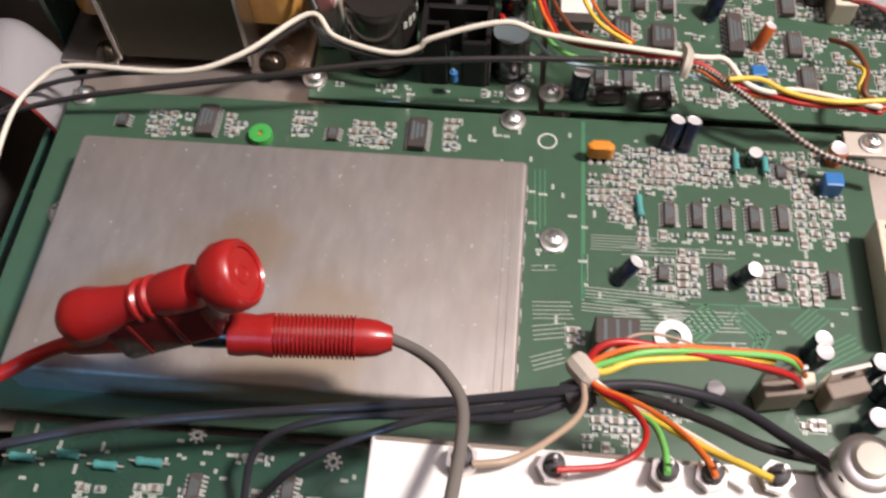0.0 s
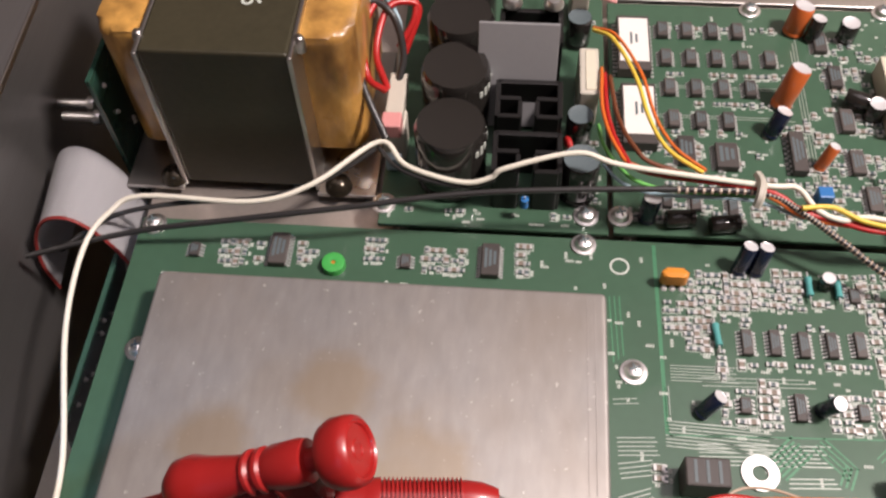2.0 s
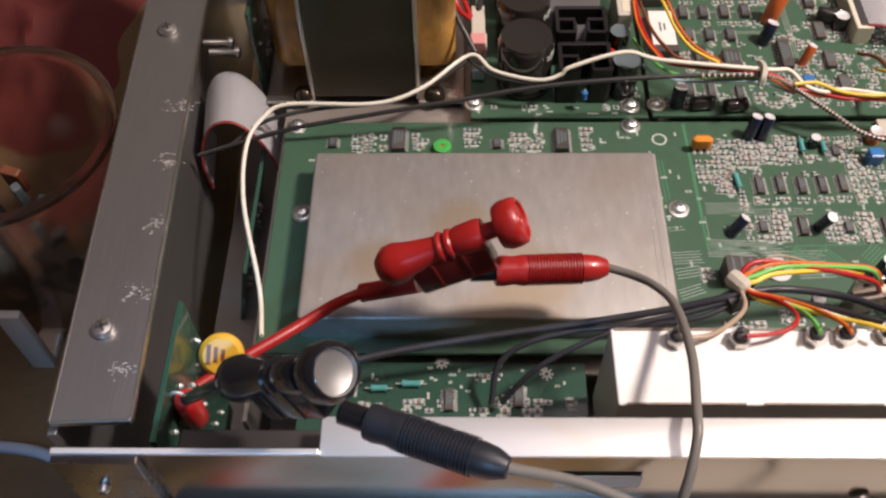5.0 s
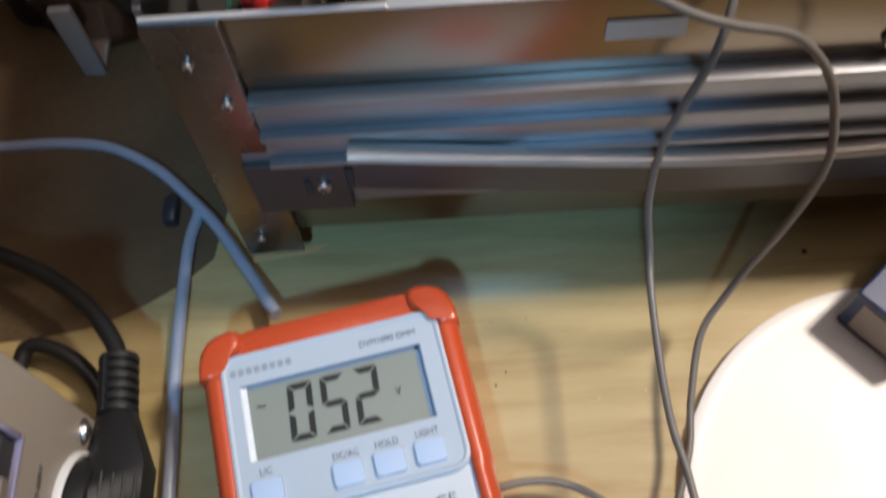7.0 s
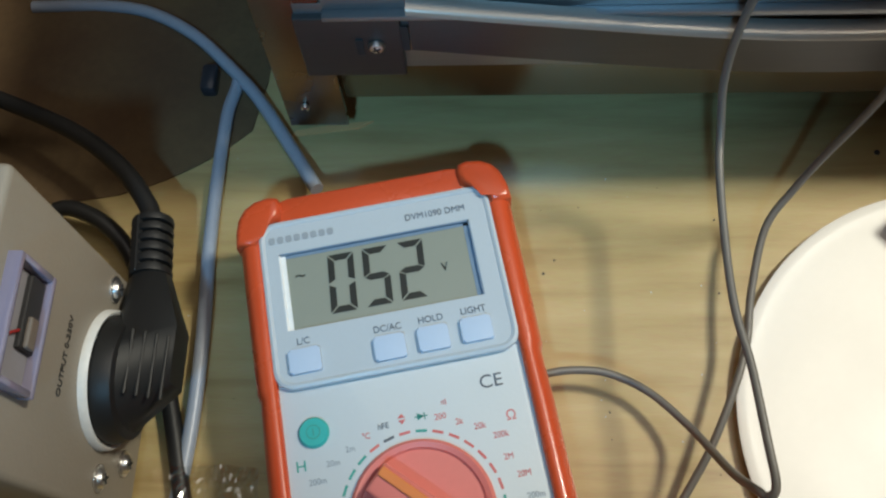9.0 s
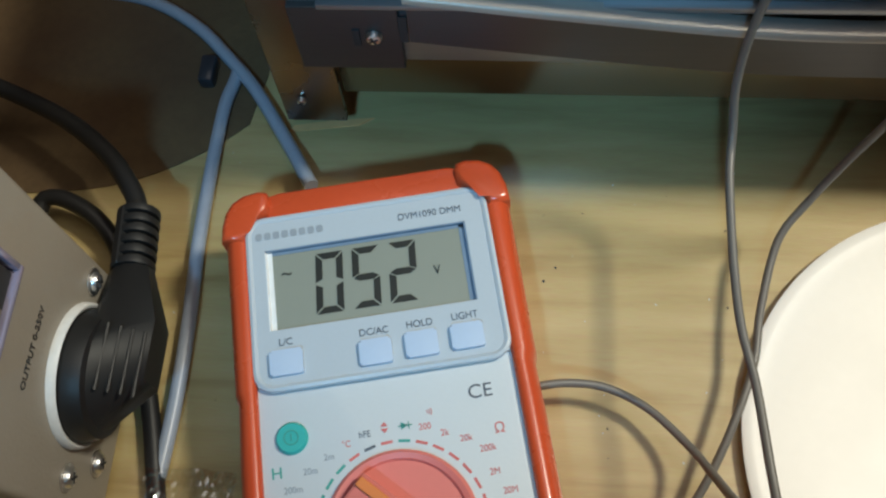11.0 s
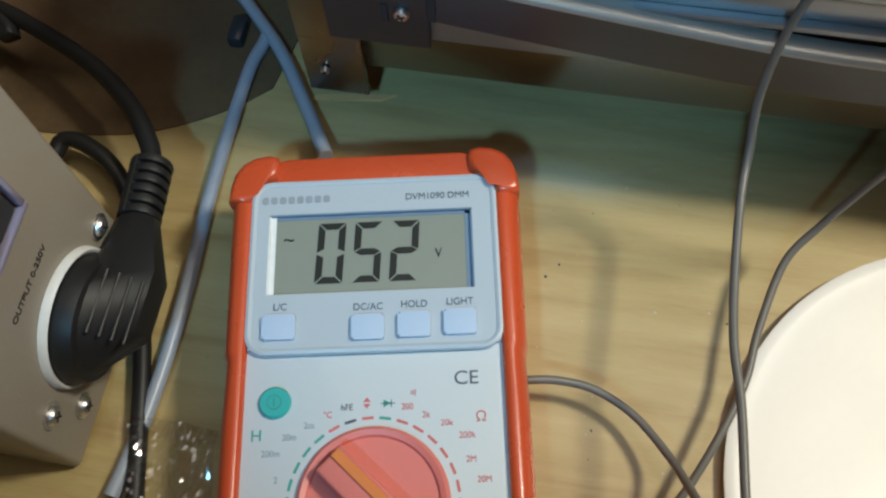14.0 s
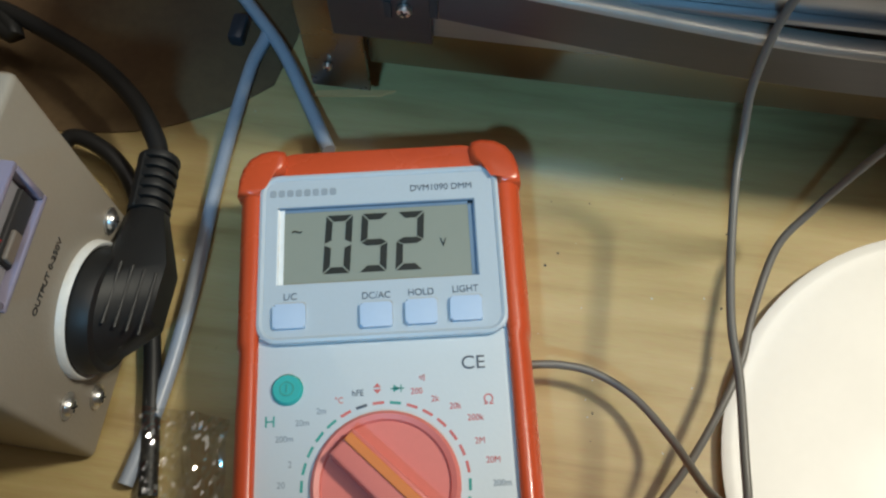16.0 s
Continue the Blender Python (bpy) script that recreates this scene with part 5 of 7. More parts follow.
# mains leads beside the transformer
for name, mat, pts, r in (("red_wire", W_RED, ((0.1042, 0.2032, 0.1050), (0.0995, 0.2024, 0.1120), (0.0973, 0.2157, 0.1180), (0.1020, 0.2268, 0.1220), (0.1104, 0.2308, 0.1200), (0.1121, 0.2260, 0.1150), (0.1073, 0.2189, 0.1080)), 0.0013),
                          ("red_wire", W_RED, ((0.1052, 0.2042, 0.1040), (0.1013, 0.2111, 0.1130), (0.1035, 0.2238, 0.1190), (0.1089, 0.2279, 0.1190), (0.1132, 0.2275, 0.1160), (0.1090, 0.2185, 0.1060)), 0.0013),
                          ("black_wire", W_BLACK, ((0.1066, 0.1846, 0.1040), (0.0983, 0.1990, 0.1130), (0.0947, 0.2145, 0.1190), (0.0988, 0.2241, 0.1220), (0.1059, 0.2213, 0.1190), (0.1093, 0.2145, 0.1100), (0.1081, 0.2080, 0.1040)), 0.0014),
                          ("black_wire", W_BLACK, ((0.0925, 0.2070, 0.0880), (0.0922, 0.2062, 0.1050), (0.0937, 0.2201, 0.1160), (0.1013, 0.2315, 0.1190)), 0.0012),
                          ("blue_wire", W_BLUE, ((0.0916, 0.2480, 0.1150), (0.1002, 0.2328, 0.1190), (0.1073, 0.2231, 0.1150), (0.1078, 0.2139, 0.1030)), 0.0010)):
    wire(name, pts, r * 0.85, mat, name.replace("_", " ") + " looping between transformer and connector", group="mains leads")
# wires to the screening can
hub = (0.1856, 0.0684, 0.1175)
fan = "coloured wires fanning out to the screening can"
for name, mat, pts, r in (("red_wire", W_RED, (hub, (0.1889, 0.0728, 0.1200), (0.1949, 0.0747, 0.1200), (0.2064, 0.0750, 0.1170), (0.2238, 0.0758, 0.1110), (0.2339, 0.0761, 0.1060), (0.2394, 0.0776, 0.0960)), 0.0012),
                          ("orange_wire", W_ORANGE, (hub, (0.1902, 0.0714, 0.1190), (0.1999, 0.0746, 0.1190), (0.2197, 0.0780, 0.1130), (0.2337, 0.0798, 0.1080), (0.2399, 0.0801, 0.0980)), 0.0010),
                          ("green_wire", W_GREEN, (hub, (0.1915, 0.0704, 0.1185), (0.2012, 0.0736, 0.1185), (0.2197, 0.0773, 0.1130), (0.2320, 0.0788, 0.1090), (0.2390, 0.0803, 0.0990)), 0.0011),
                          ("yellow_wire", W_YELLOW, (hub, (0.1904, 0.0682, 0.1180), (0.1964, 0.0710, 0.1180), (0.2065, 0.0735, 0.1160), (0.2171, 0.0760, 0.1130), (0.2298, 0.0784, 0.1080)), 0.0012),
                          ("red_wire", W_RED, (hub, (0.1891, 0.0635, 0.1190), (0.1945, 0.0595, 0.1220), (0.1975, 0.0528, 0.1260), (0.1953, 0.0466, 0.1300), (0.1898, 0.0430, 0.1310), (0.1796, 0.0407, 0.1330)), 0.0010),
                          ("green_wire", W_GREEN, (hub, (0.1914, 0.0617, 0.1190), (0.1987, 0.0554, 0.1240), (0.2002, 0.0481, 0.1300), (0.1999, 0.0415, 0.1340)), 0.0010),
                          ("orange_wire", W_ORANGE, (hub, (0.1890, 0.0641, 0.1190), (0.1968, 0.0597, 0.1220), (0.2036, 0.0529, 0.1270), (0.2076, 0.0456, 0.1320), (0.2090, 0.0418, 0.1330)), 0.0010),
                          ("yellow_wire", W_YELLOW, (hub, (0.1914, 0.0611, 0.1190), (0.1998, 0.0555, 0.1240), (0.2074, 0.0491, 0.1290), (0.2146, 0.0444, 0.1330), (0.2190, 0.0420, 0.1340)), 0.0011),
                          ("white_wire", W_WHITE, (hub, (0.1936, 0.0611, 0.1200), (0.2018, 0.0553, 0.1250), (0.2131, 0.0461, 0.1310)), 0.0008),
                          ("tan_wire", W_TAN, (hub, (0.1854, 0.0579, 0.1210), (0.1783, 0.0488, 0.1260), (0.1707, 0.0428, 0.1300), (0.1638, 0.0411, 0.1310)), 0.0011),
                          ("tan_wire", W_TAN, (hub, (0.1914, 0.0729, 0.1190), (0.1976, 0.0772, 0.1190), (0.2067, 0.0783, 0.1160), (0.2201, 0.0762, 0.1110), (0.2349, 0.0768, 0.1030)), 0.0005)):
    wire(name, pts, r * 0.70, mat, name.replace("_", " ") + " in the fan of coloured wires", group=fan)
m = along((0.1830, 0.0711, 0.1185), (0.1873, 0.0659, 0.1185))
bm = lathe(bmesh.new(), [(0, 0.0006), (0.0024, 0.0008), (0.0029, 0.0022), (0.0028, 0.0062), (0.0018, 0.0076), (0, 0.0078)], m, 10)
tagged(part("cable_clamp", bm, NYLON, smooth=25), "milky white clamp holding the coloured wires", "cable clamp")
coax = "black coaxial cables"
wire("coaxial_cable", [(0.0482, 0.0445, 0.1000), (0.0742, 0.0517, 0.1010), (0.0998, 0.0565, 0.1020), (0.1323, 0.0604, 0.1045), (0.1616, 0.0625, 0.1100), (0.1833, 0.0640, 0.1165), (0.1952, 0.0659, 0.1175), (0.2059, 0.0655, 0.1175), (0.2170, 0.0618, 0.1195), (0.2257, 0.0528, 0.1260), (0.2301, 0.0458, 0.1330), (0.2314, 0.0424, 0.1370)], 0.00125, W_GREY, "black coaxial cable running to the coaxial socket", "cable", coax)
wire("coaxial_cable", [(0.1106, 0.0416, 0.0880), (0.1129, 0.0514, 0.0960), (0.1220, 0.0564, 0.1010), (0.1388, 0.0594, 0.1040), (0.1582, 0.0588, 0.1080), (0.1741, 0.0592, 0.1120), (0.1854, 0.0631, 0.1145)], 0.0010, W_GREY, "thin grey cable bending down to the front board", "cable", coax)
wire("coaxial_cable", [(0.1138, 0.0419, 0.0880), (0.1231, 0.0476, 0.0980), (0.1359, 0.0531, 0.1040), (0.1532, 0.0586, 0.1080), (0.1704, 0.0609, 0.1120), (0.1847, 0.0635, 0.1155)], 0.0010, W_GREY, "thin grey cable bending down to the front board", "cable", coax)
wire("coaxial_cable", [(0.1861, 0.0655, 0.1135), (0.1969, 0.0649, 0.1140), (0.2114, 0.0588, 0.1180), (0.2213, 0.0527, 0.1220), (0.2314, 0.0500, 0.1240)], 0.0012, W_BLACK, "thin black cable under the thick one", "cable", coax)
m = along((0.1824, 0.0631, 0.1135), (0.1866, 0.0648, 0.1140))
tagged(part("cable_tie", lathe(bmesh.new(), [(0, -0.001), (0.0036, 0), (0.0039, 0.003), (0.0036, 0.006), (0, 0.007)], m, 12), W_BLACK, smooth=40), "black tie round the cable bundle", "cable tie")

# ---- ribbon cable and small upright boards behind the front panel ----
ribbon = thing("ribbon_cable", "grey ribbon cable folded into an arch, with one red edge", "ribbon cable")
bm, edge = bmesh.new(), bmesh.new()
arch = [(-0.0010, 0.060), (-0.0025, 0.072), (0.0000, 0.085), (0.0060, 0.0940), (0.0140, 0.0950), (0.0210, 0.0880), (0.0262, 0.0760), (0.0285, 0.062)]
fine = spline([(x, 0, z) for x, z in arch], 5)
rows = []
for k in range(17):
    y = 0.1545 + 0.027 * k / 16
    dz = 0.00022 * (k % 2)
    rows.append([bm.verts.new((p.x - 0.10 * (y - 0.1545), y + 0.10 * (p.z - 0.08), p.z + dz)) for p in fine])
for a, b in zip(rows, rows[1:]):
    for k in range(len(a) - 1):
        bm.faces.new([a[k], a[k + 1], b[k + 1], b[k]])
bmesh.ops.solidify(bm, geom=list(bm.faces), thickness=0.0007)
part("ribbon", bm, RIBBON, ribbon, "flat grey ribbon", 30)
part("red_edge", tube(bmesh.new(), [(p.x, 0.1541 + 0.10 * (p.z - 0.08), p.z) for p in fine], 0.0006, 6, 1), RIBBONEDGE, ribbon, "red edge conductor", 60)


def upright_board(x, y0, y1, z0, z1, label, lean=0.0):
    ob = thing("upright_board", label, "circuit board", group="small boards behind the front panel")
    m = pose(x, (y0 + y1) / 2, z0, 0, lean, 0)
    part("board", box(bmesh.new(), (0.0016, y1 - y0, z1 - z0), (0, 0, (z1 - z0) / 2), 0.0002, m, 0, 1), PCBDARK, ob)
    rnd = random.Random(int(y0 * 1000))
    bm = bmesh.new()
    for _ in range(14):
        lathe(bm, [(0.0009, 0), (0.0005, 0.0009), (0, 0.0011)], m @ pose(0.0009, rnd.uniform(-0.4, 0.4) * (y1 - y0), rnd.uniform(0.15, 0.9) * (z1 - z0), 0, 90, 0), 8)
    tagged(part("solder_joints", bm, SOLDER, ob, "", 60), kind="stuff")
    return ob


upright_board(0.0205, 0.0090, 0.0520, 0.0600, 0.1330, "narrow upright board beside the front panel")
upright_board(0.0195, 0.1865, 0.2220, 0.0620, 0.1215, "small upright board near the transformer")
for place in ((0.0027, 0.2000, 0.0900), (-0.0010, 0.2058, 0.0900)):
    bm = lathe(bmesh.new(), [(0, 0.0070), (0.0022, 0.0068), (0.0026, 0.0058), (0.0026, 0.0045), (0.0016, 0.0042), (0.0016, -0.0060), (0, -0.0060)], Matrix.Translation(place) @ pose(0, 0, 0, 0, 90, 0), 14)
    tagged(part("threaded_post", bm, CHROME, smooth=40), "bright threaded post behind the front panel", "screw")
tail = thing("ribbon_cable", "grey ribbon cable curving down from the cream socket", "ribbon cable")
bm = bmesh.new()
fine = spline([(0.2672, 0, 0.0982), (0.2720, 0, 0.0990), (0.2775, 0, 0.0972), (0.2815, 0, 0.0930), (0.2850, 0, 0.0905), (0.2890, 0, 0.0902)], 5)
rows = [[bm.verts.new((p.x, 0.2065 + 0.026 * k / 16 - 0.25 * (p.x - 0.2672), p.z + 0.00022 * (k % 2))) for p in fine] for k in range(17)]
for a, b in zip(rows, rows[1:]):
    for k in range(len(a) - 1):
        bm.faces.new([a[k], a[k + 1], b[k + 1], b[k]])
bmesh.ops.solidify(bm, geom=list(bm.faces), thickness=0.0007)
part("ribbon", bm, RIBBON, tail, "flat grey ribbon", 30)
part("red_edge", tube(bmesh.new(), [(p.x, 0.2060 - 0.25 * (p.x - 0.2672), p.z) for p in fine], 0.0006, 6, 1), RIBBONEDGE, tail, "red edge conductor", 60)
upright_board(0.0120, 0.1000, 0.1600, 0.0300, 0.0760, "low upright board below the ribbon cable", 12)
c = Vector((0.0191, 0.0628, 0.0860))
disc = thing("disc_capacitor", "yellow dipped disc capacitor on bent leads", "capacitor")
m = Matrix.Translation((0.0290, 0.0460, 0.1120)) @ pose(0, 0, 0, 42, 8, 0)
part("disc", lathe(bmesh.new(), [(0, -0.0024), (0.0054, -0.0022), (0.0067, -0.0008), (0.0067, 0.0008), (0.0054, 0.0022), (0, 0.0024)], m, 28), YELLOW, disc, "", 40)
bm = bmesh.new()
for k in range(3):
    box(bm, (0.0012, 0.0060 - 0.0012 * k, 0.0002), (-0.0036 + 0.0021 * k, 0.0004, 0.00242), 0, m)
part("print_bars", bm, W_BROWN, disc, "plain brown print bars")
for q in (0.0035, -0.0035):
    part("lead_wire", tube(bmesh.new(), [m @ Vector((-0.0068, q, 0)), m @ Vector((-0.0082, q * 1.2, 0)), (0.0210, m.translation.y + q * 1.4, m.translation.z)], 0.00045, 6), SOLDER, disc)
filmcap = thing("film_capacitor", "red film capacitor standing by the upright board", "capacitor")
place = Vector((0.0252, 0.0245, 0.1200))
bm = lathe(bmesh.new(), [(0, -0.0080), (0.0030, -0.0076), (0.0036, -0.0062), (0.0036, 0.0055), (0.0028, 0.0070), (0, 0.0074)], Matrix.Translation(place), 20)
part("capsule", bm, W_RED, filmcap, "", 50)
part("lead_wire", tube(bmesh.new(), [place + Vector((0, 0, 0.0070)), place + Vector((-0.0004, 0, 0.0095)), place + Vector((-0.0025, 0, 0.0100)), (0.0210, place.y, place.z + 0.0080)], 0.00045, 6), SOLDER, filmcap)
bm = box(bmesh.new(), (0.0520, 0.0090, 0.0400), (0.0540, 0.0072, 0.1150), 0.0006)
tagged(part("bracket_block", bm, ARMMETAL), "plain metal block under the folded rim", "bracket")


# ---- grabber test probes ----
def grabber(name, label, butt, cap, belly, joint, tip, rod, body, dark, boot, capmat, s=1.0):
    """Hook probe: finger grip at the butt, stepped barrel up to a button cap; a plug boot enters from below."""
    ob = thing(name, label, "test probe", group="grabber test probes")
    m = along(butt, cap)
    n = (Vector(cap) - Vector(butt)).length
    r = 0.0042 * s
    bm = lathe(bmesh.new(), [(0, -r * 1.0), (r * 0.9, -r * 0.8), (r * 1.45, -r * 0.1), (r * 1.5, r * 0.7), (r * 1.25, r * 1.6), (r * 1.0, n * 0.34), (r * 0.96, n * 0.40), (r * 1.12, n * 0.42), (r * 1.12, n * 0.44), (r * 0.94, n * 0.455), (r * 0.94, n * 0.475), (r * 1.12, n * 0.49), (r * 1.12, n * 0.515), (r * 0.98, n * 0.53), (r * 1.12, n * 0.57),
                             (r * 1.15, n * 0.72), (r * 1.05, n * 0.76), (r * 0.6, n * 0.77), (r * 0.6, n * 0.90)], m, 28)
    part("barrel", bm, body, ob, "glossy stepped barrel with finger grip", 35)
    bm = lathe(bmesh.new(), [(r * 0.6, n * 0.86), (r * 1.5, n * 0.88), (r * 1.72, n * 0.93), (r * 1.72, n * 1.0), (r * 1.62, n * 1.045), (r * 1.42, n * 1.06), (r * 1.32, n * 1.05)], m, 32)
    if capmat is body:
        lathe(bm, [(r * 1.32, n * 1.05), (r * 1.24, n * 1.054), (r * 1.20, n * 1.040), (r * 0.55, n * 1.040), (r * 0.50, n * 1.046), (r * 0.34, n * 1.046), (r * 0.30, n * 1.040), (0, n * 1.040)], m, 32, 1)
    else:
        lathe(bm, [(r * 1.32, n * 1.05), (r * 1.24, n * 1.02), (r * 0.6, n * 1.008), (0, n * 1.005)], m, 32, 1)
    part("push_cap", bm, [body, capmat], ob, "round push button cap", 45)
    axis = (Vector(cap) - Vector(butt)).normalized()
    down = (Vector(belly) - (Vector(butt) + axis * (Vector(belly) - Vector(butt)).dot(axis))).normalized()
    side = axis.cross(down)
    m2 = Matrix((axis, side, down)).transposed().to_4x4()
    m2.translation = Vector(butt) + axis * n * 0.44
    bm = box(bmesh.new(), (n * 0.62, 0.0082 * s, 0.0120 * s), (0, 0, 0.0060 * s), 0.0016 * s, m2)
    for q in (-1, 1):
        box(bm, (0.0012, 0.0090 * s, 0.0090 * s), (q * n * 0.12, 0, 0.0065 * s), 0.0003, m2)
    part("socket_block", bm, dark, ob, "dark translucent socket block", 40)
    m3 = along(joint, tip)
    q = (Vector(tip) - Vector(joint)).length
    part("plug_neck", lathe(bmesh.new(), [(0, -0.0075 * s), (r * 0.72, -0.0075 * s), (r * 0.72, 0.0006), (0, 0.0006)], m3, 20), BLACK, ob, "dark glossy plug neck", 40)
    lathe_pts = [(0, 0), (r * 1.05, 0), (r * 1.12, q * 0.06), (r * 1.02, q * 0.16), (r * 1.08, q * 0.2)]
    for k in range(20):
        z = q * (0.26 + 0.026 * k)
        lathe_pts += [(r * 1.14, z), (r * 1.14, z + q * 0.010), (r * 1.0, z + q * 0.013), (r * 1.0, z + q * 0.024)]
    lathe_pts += [(r * 1.02, q * 0.80), (r * 0.92, q * 0.90), (r * 0.62, q * 0.99), (0, q)]
    part("boot", lathe(bmesh.new(), lathe_pts, m3, 24), boot, ob, "ribbed strain relief boot", 35)
    rod_pts = [Vector(p) for p in rod]
    bm = tube(bmesh.new(), rod_pts[:2], 0.0031 * s, 14, 3)
    tube(bm, rod_pts[1:], 0.0019 * s, 12, 3)
    part("hook_tube", bm, body, ob, "thin tube of the hook", 60)
    return ob


grabber("red_probe", "red grabber probe hanging over the shield lid", (0.0800, 0.0655, 0.1310), (0.1160, 0.0690, 0.1480), (0.0950, 0.0620, 0.1190), (0.1110, 0.0660, 0.1275), (0.1452, 0.0690, 0.1249),
        ((0.0880, 0.0672, 0.1190), (0.0697, 0.0690, 0.1105), (0.0610, 0.0675, 0.1062), (0.0530, 0.0628, 0.1045), (0.0449, 0.0561, 0.1055), (0.0335, 0.0470, 0.1068), (0.0221, 0.0374, 0.1080)), RED, REDDARK, RED, RED)
grabber("black_probe", "black grabber probe with a silvery cap standing at the chassis rim", (0.0468, 0.0150, 0.1570), (0.0738, 0.0015, 0.1865), (0.0660, 0.0035, 0.1500), (0.0805, -0.0010, 0.1680), (0.1109, -0.0135, 0.1720),
        ((0.0467, 0.0149, 0.1571), (0.0442, 0.0123, 0.1600), (0.0338, 0.0185, 0.1420), (0.0267, 0.0226, 0.1300)), BLACK, BLACK, BOOT, CAPGREY, 0.93)

# ---- leads to the meter ----
leads = "grey test leads"
wire("test_lead", [(0.1445, 0.0690, 0.1250), (0.1514, 0.0654, 0.1265), (0.1573, 0.0592, 0.1300), (0.1614, 0.0500, 0.1335), (0.1607, 0.0289, 0.1440), (0.1580, 0.0101, 0.1500), (0.1570, 0.0025, 0.1500), (0.1540, -0.0075, 0.1440), (0.1506, -0.0137, 0.1330), (0.1425, -0.0180, 0.1020), (0.1418, -0.0210, 0.0720), (0.1432, -0.0300, 0.0560), (0.1424, -0.0430, 0.0520), (0.1420, -0.0680, 0.0510), (0.1425, -0.0880, 0.0520), (0.1450, -0.1040, 0.0525), (0.1466, -0.1250, 0.0535), (0.1478, -0.1370, 0.0525), (0.1460, -0.1396, 0.0500), (0.1442, -0.1374, 0.0470), (0.1414, -0.1313, 0.0360), (0.1393, -0.1222, 0.0220), (0.1348, -0.1125, 0.0130), (0.1238, -0.1009, 0.0100), (0.1113, -0.0950, 0.0110), (0.1002, -0.0943, 0.0130), (0.0900, -0.0965, 0.0160), (0.0780, -0.1000, 0.0170)], 0.00132, LEAD, "grey test lead from the red probe, looping above the bench", "test lead", leads)
wire("test_lead", [(0.1100, -0.0132, 0.1720), (0.1266, -0.0117, 0.1600), (0.1413, -0.0141, 0.1520), (0.1536, -0.0148, 0.1470), (0.1702, -0.0136, 0.1400), (0.1804, -0.0170, 0.1300), (0.1860, -0.0213, 0.1160), (0.1880, -0.0275, 0.0980), (0.1850, -0.0300, 0.0700), (0.1790, -0.0320, 0.0450), (0.1720, -0.0375, 0.0300), (0.1635, -0.0480, 0.0220), (0.1578, -0.0690, 0.0170), (0.1552, -0.0850, 0.0150), (0.1500, -0.1000, 0.0140), (0.1417, -0.1182, 0.0110), (0.1330, -0.1328, 0.0070), (0.1230, -0.1480, 0.0035), (0.1130, -0.1640, 0.0020)], 0.00132, LEAD, "grey test lead from the black probe, falling to the bench", "test lead", leads)

# ---- multimeter ----
meter = thing("multimeter", "digital multimeter in an orange rubber holster, reading 052, on the bench", "multimeter", (0.0377, -0.0703, 0.0), 11.5)
TOPZ = 0.0360
bm = bmesh.new()
prism(bm, rounded(0.0830, 0.186, 0.010, 0.0008, -0.0635), 0.004, TOPZ - 0.0022, None, 0, 0.0015)
part("case_lower", bm, CASE, meter, "pale grey case", 40)
# rubber holster: two long sides with a lip, a low top bar and two corner ears
bm = bmesh.new()
for s in (-1, 1):
    prof = [(0.0372, TOPZ - 0.003), (0.0370, TOPZ - 0.0002), (0.0376, TOPZ + 0.0009), (0.0388, TOPZ + 0.0015), (0.0404, TOPZ + 0.0013), (0.0420, TOPZ + 0.0002), (0.0433, TOPZ - 0.0020), (0.0441, TOPZ - 0.0050), (0.0445, 0.026), (0.0444, 0.006), (0.0430, 0.0), (0.0400, 0.0), (0.0400, TOPZ - 0.003)]
    ys = [0.0300, 0.0280, 0.0200, -0.0300, -0.0330, -0.0500, -0.1000, -0.1550]
    wid = [0.000, 0.0005, 0.0008, 0.0004, -0.0004, 0.0, 0.0, 0.0005]
    rings = [[bm.verts.new((0.0010 + s * (x + (w if x > 0.04 else 0)), y, z)) for x, z in prof] for y, w in zip(ys, wid)]
    for a, b in zip(rings, rings[1:]):
        for k in range(len(prof)):
            q = (k + 1) % len(prof)
            bm.faces.new([a[k], a[q], b[q], b[k]])
    bm.faces.new(rings[0])
    bm.faces.new(rings[-1])
    ear = [(0.0297, 0.0254), (0.0290, 0.0305), (0.0300, 0.0332), (0.0330, 0.0340), (0.0376, 0.0333), (0.0412, 0.0312), (0.0435, 0.0278), (0.0447, 0.0236), (0.0451, 0.0180), (0.0380, 0.0168), (0.0378, 0.0205), (0.0360, 0.0238)]
    prism(bm, [(0.0010 + s * x, y) for x, y in ear][::s], 0.001, TOPZ + 0.0024, None, 0, 0.0022)
prism(bm, [(-0.0300, 0.0236), (0.0320, 0.0236), (0.0320, 0.0320), (0.0280, 0.0330), (-0.0260, 0.0330), (-0.0300, 0.0320)], 0.001, TOPZ + 0.0004, None, 0, 0.0010)
prism(bm, rounded(0.0890, 0.012, 0.005, 0.0010, -0.1562), 0.0, TOPZ - 0.001, None, 0, 0.0015)
part("holster", bm, HOLSTER, meter, "orange rubber holster with raised corners", 65)
bm = bmesh.new()
prism(bm, rounded(0.0745, 0.160, 0.005, 0.0010, -0.0700), TOPZ - 0.0060, TOPZ - 0.0012, None, 0, 0.0006)
part("face", bm, CASE, meter, "pale grey front face", 40)
BZ = TOPZ + 0.0008
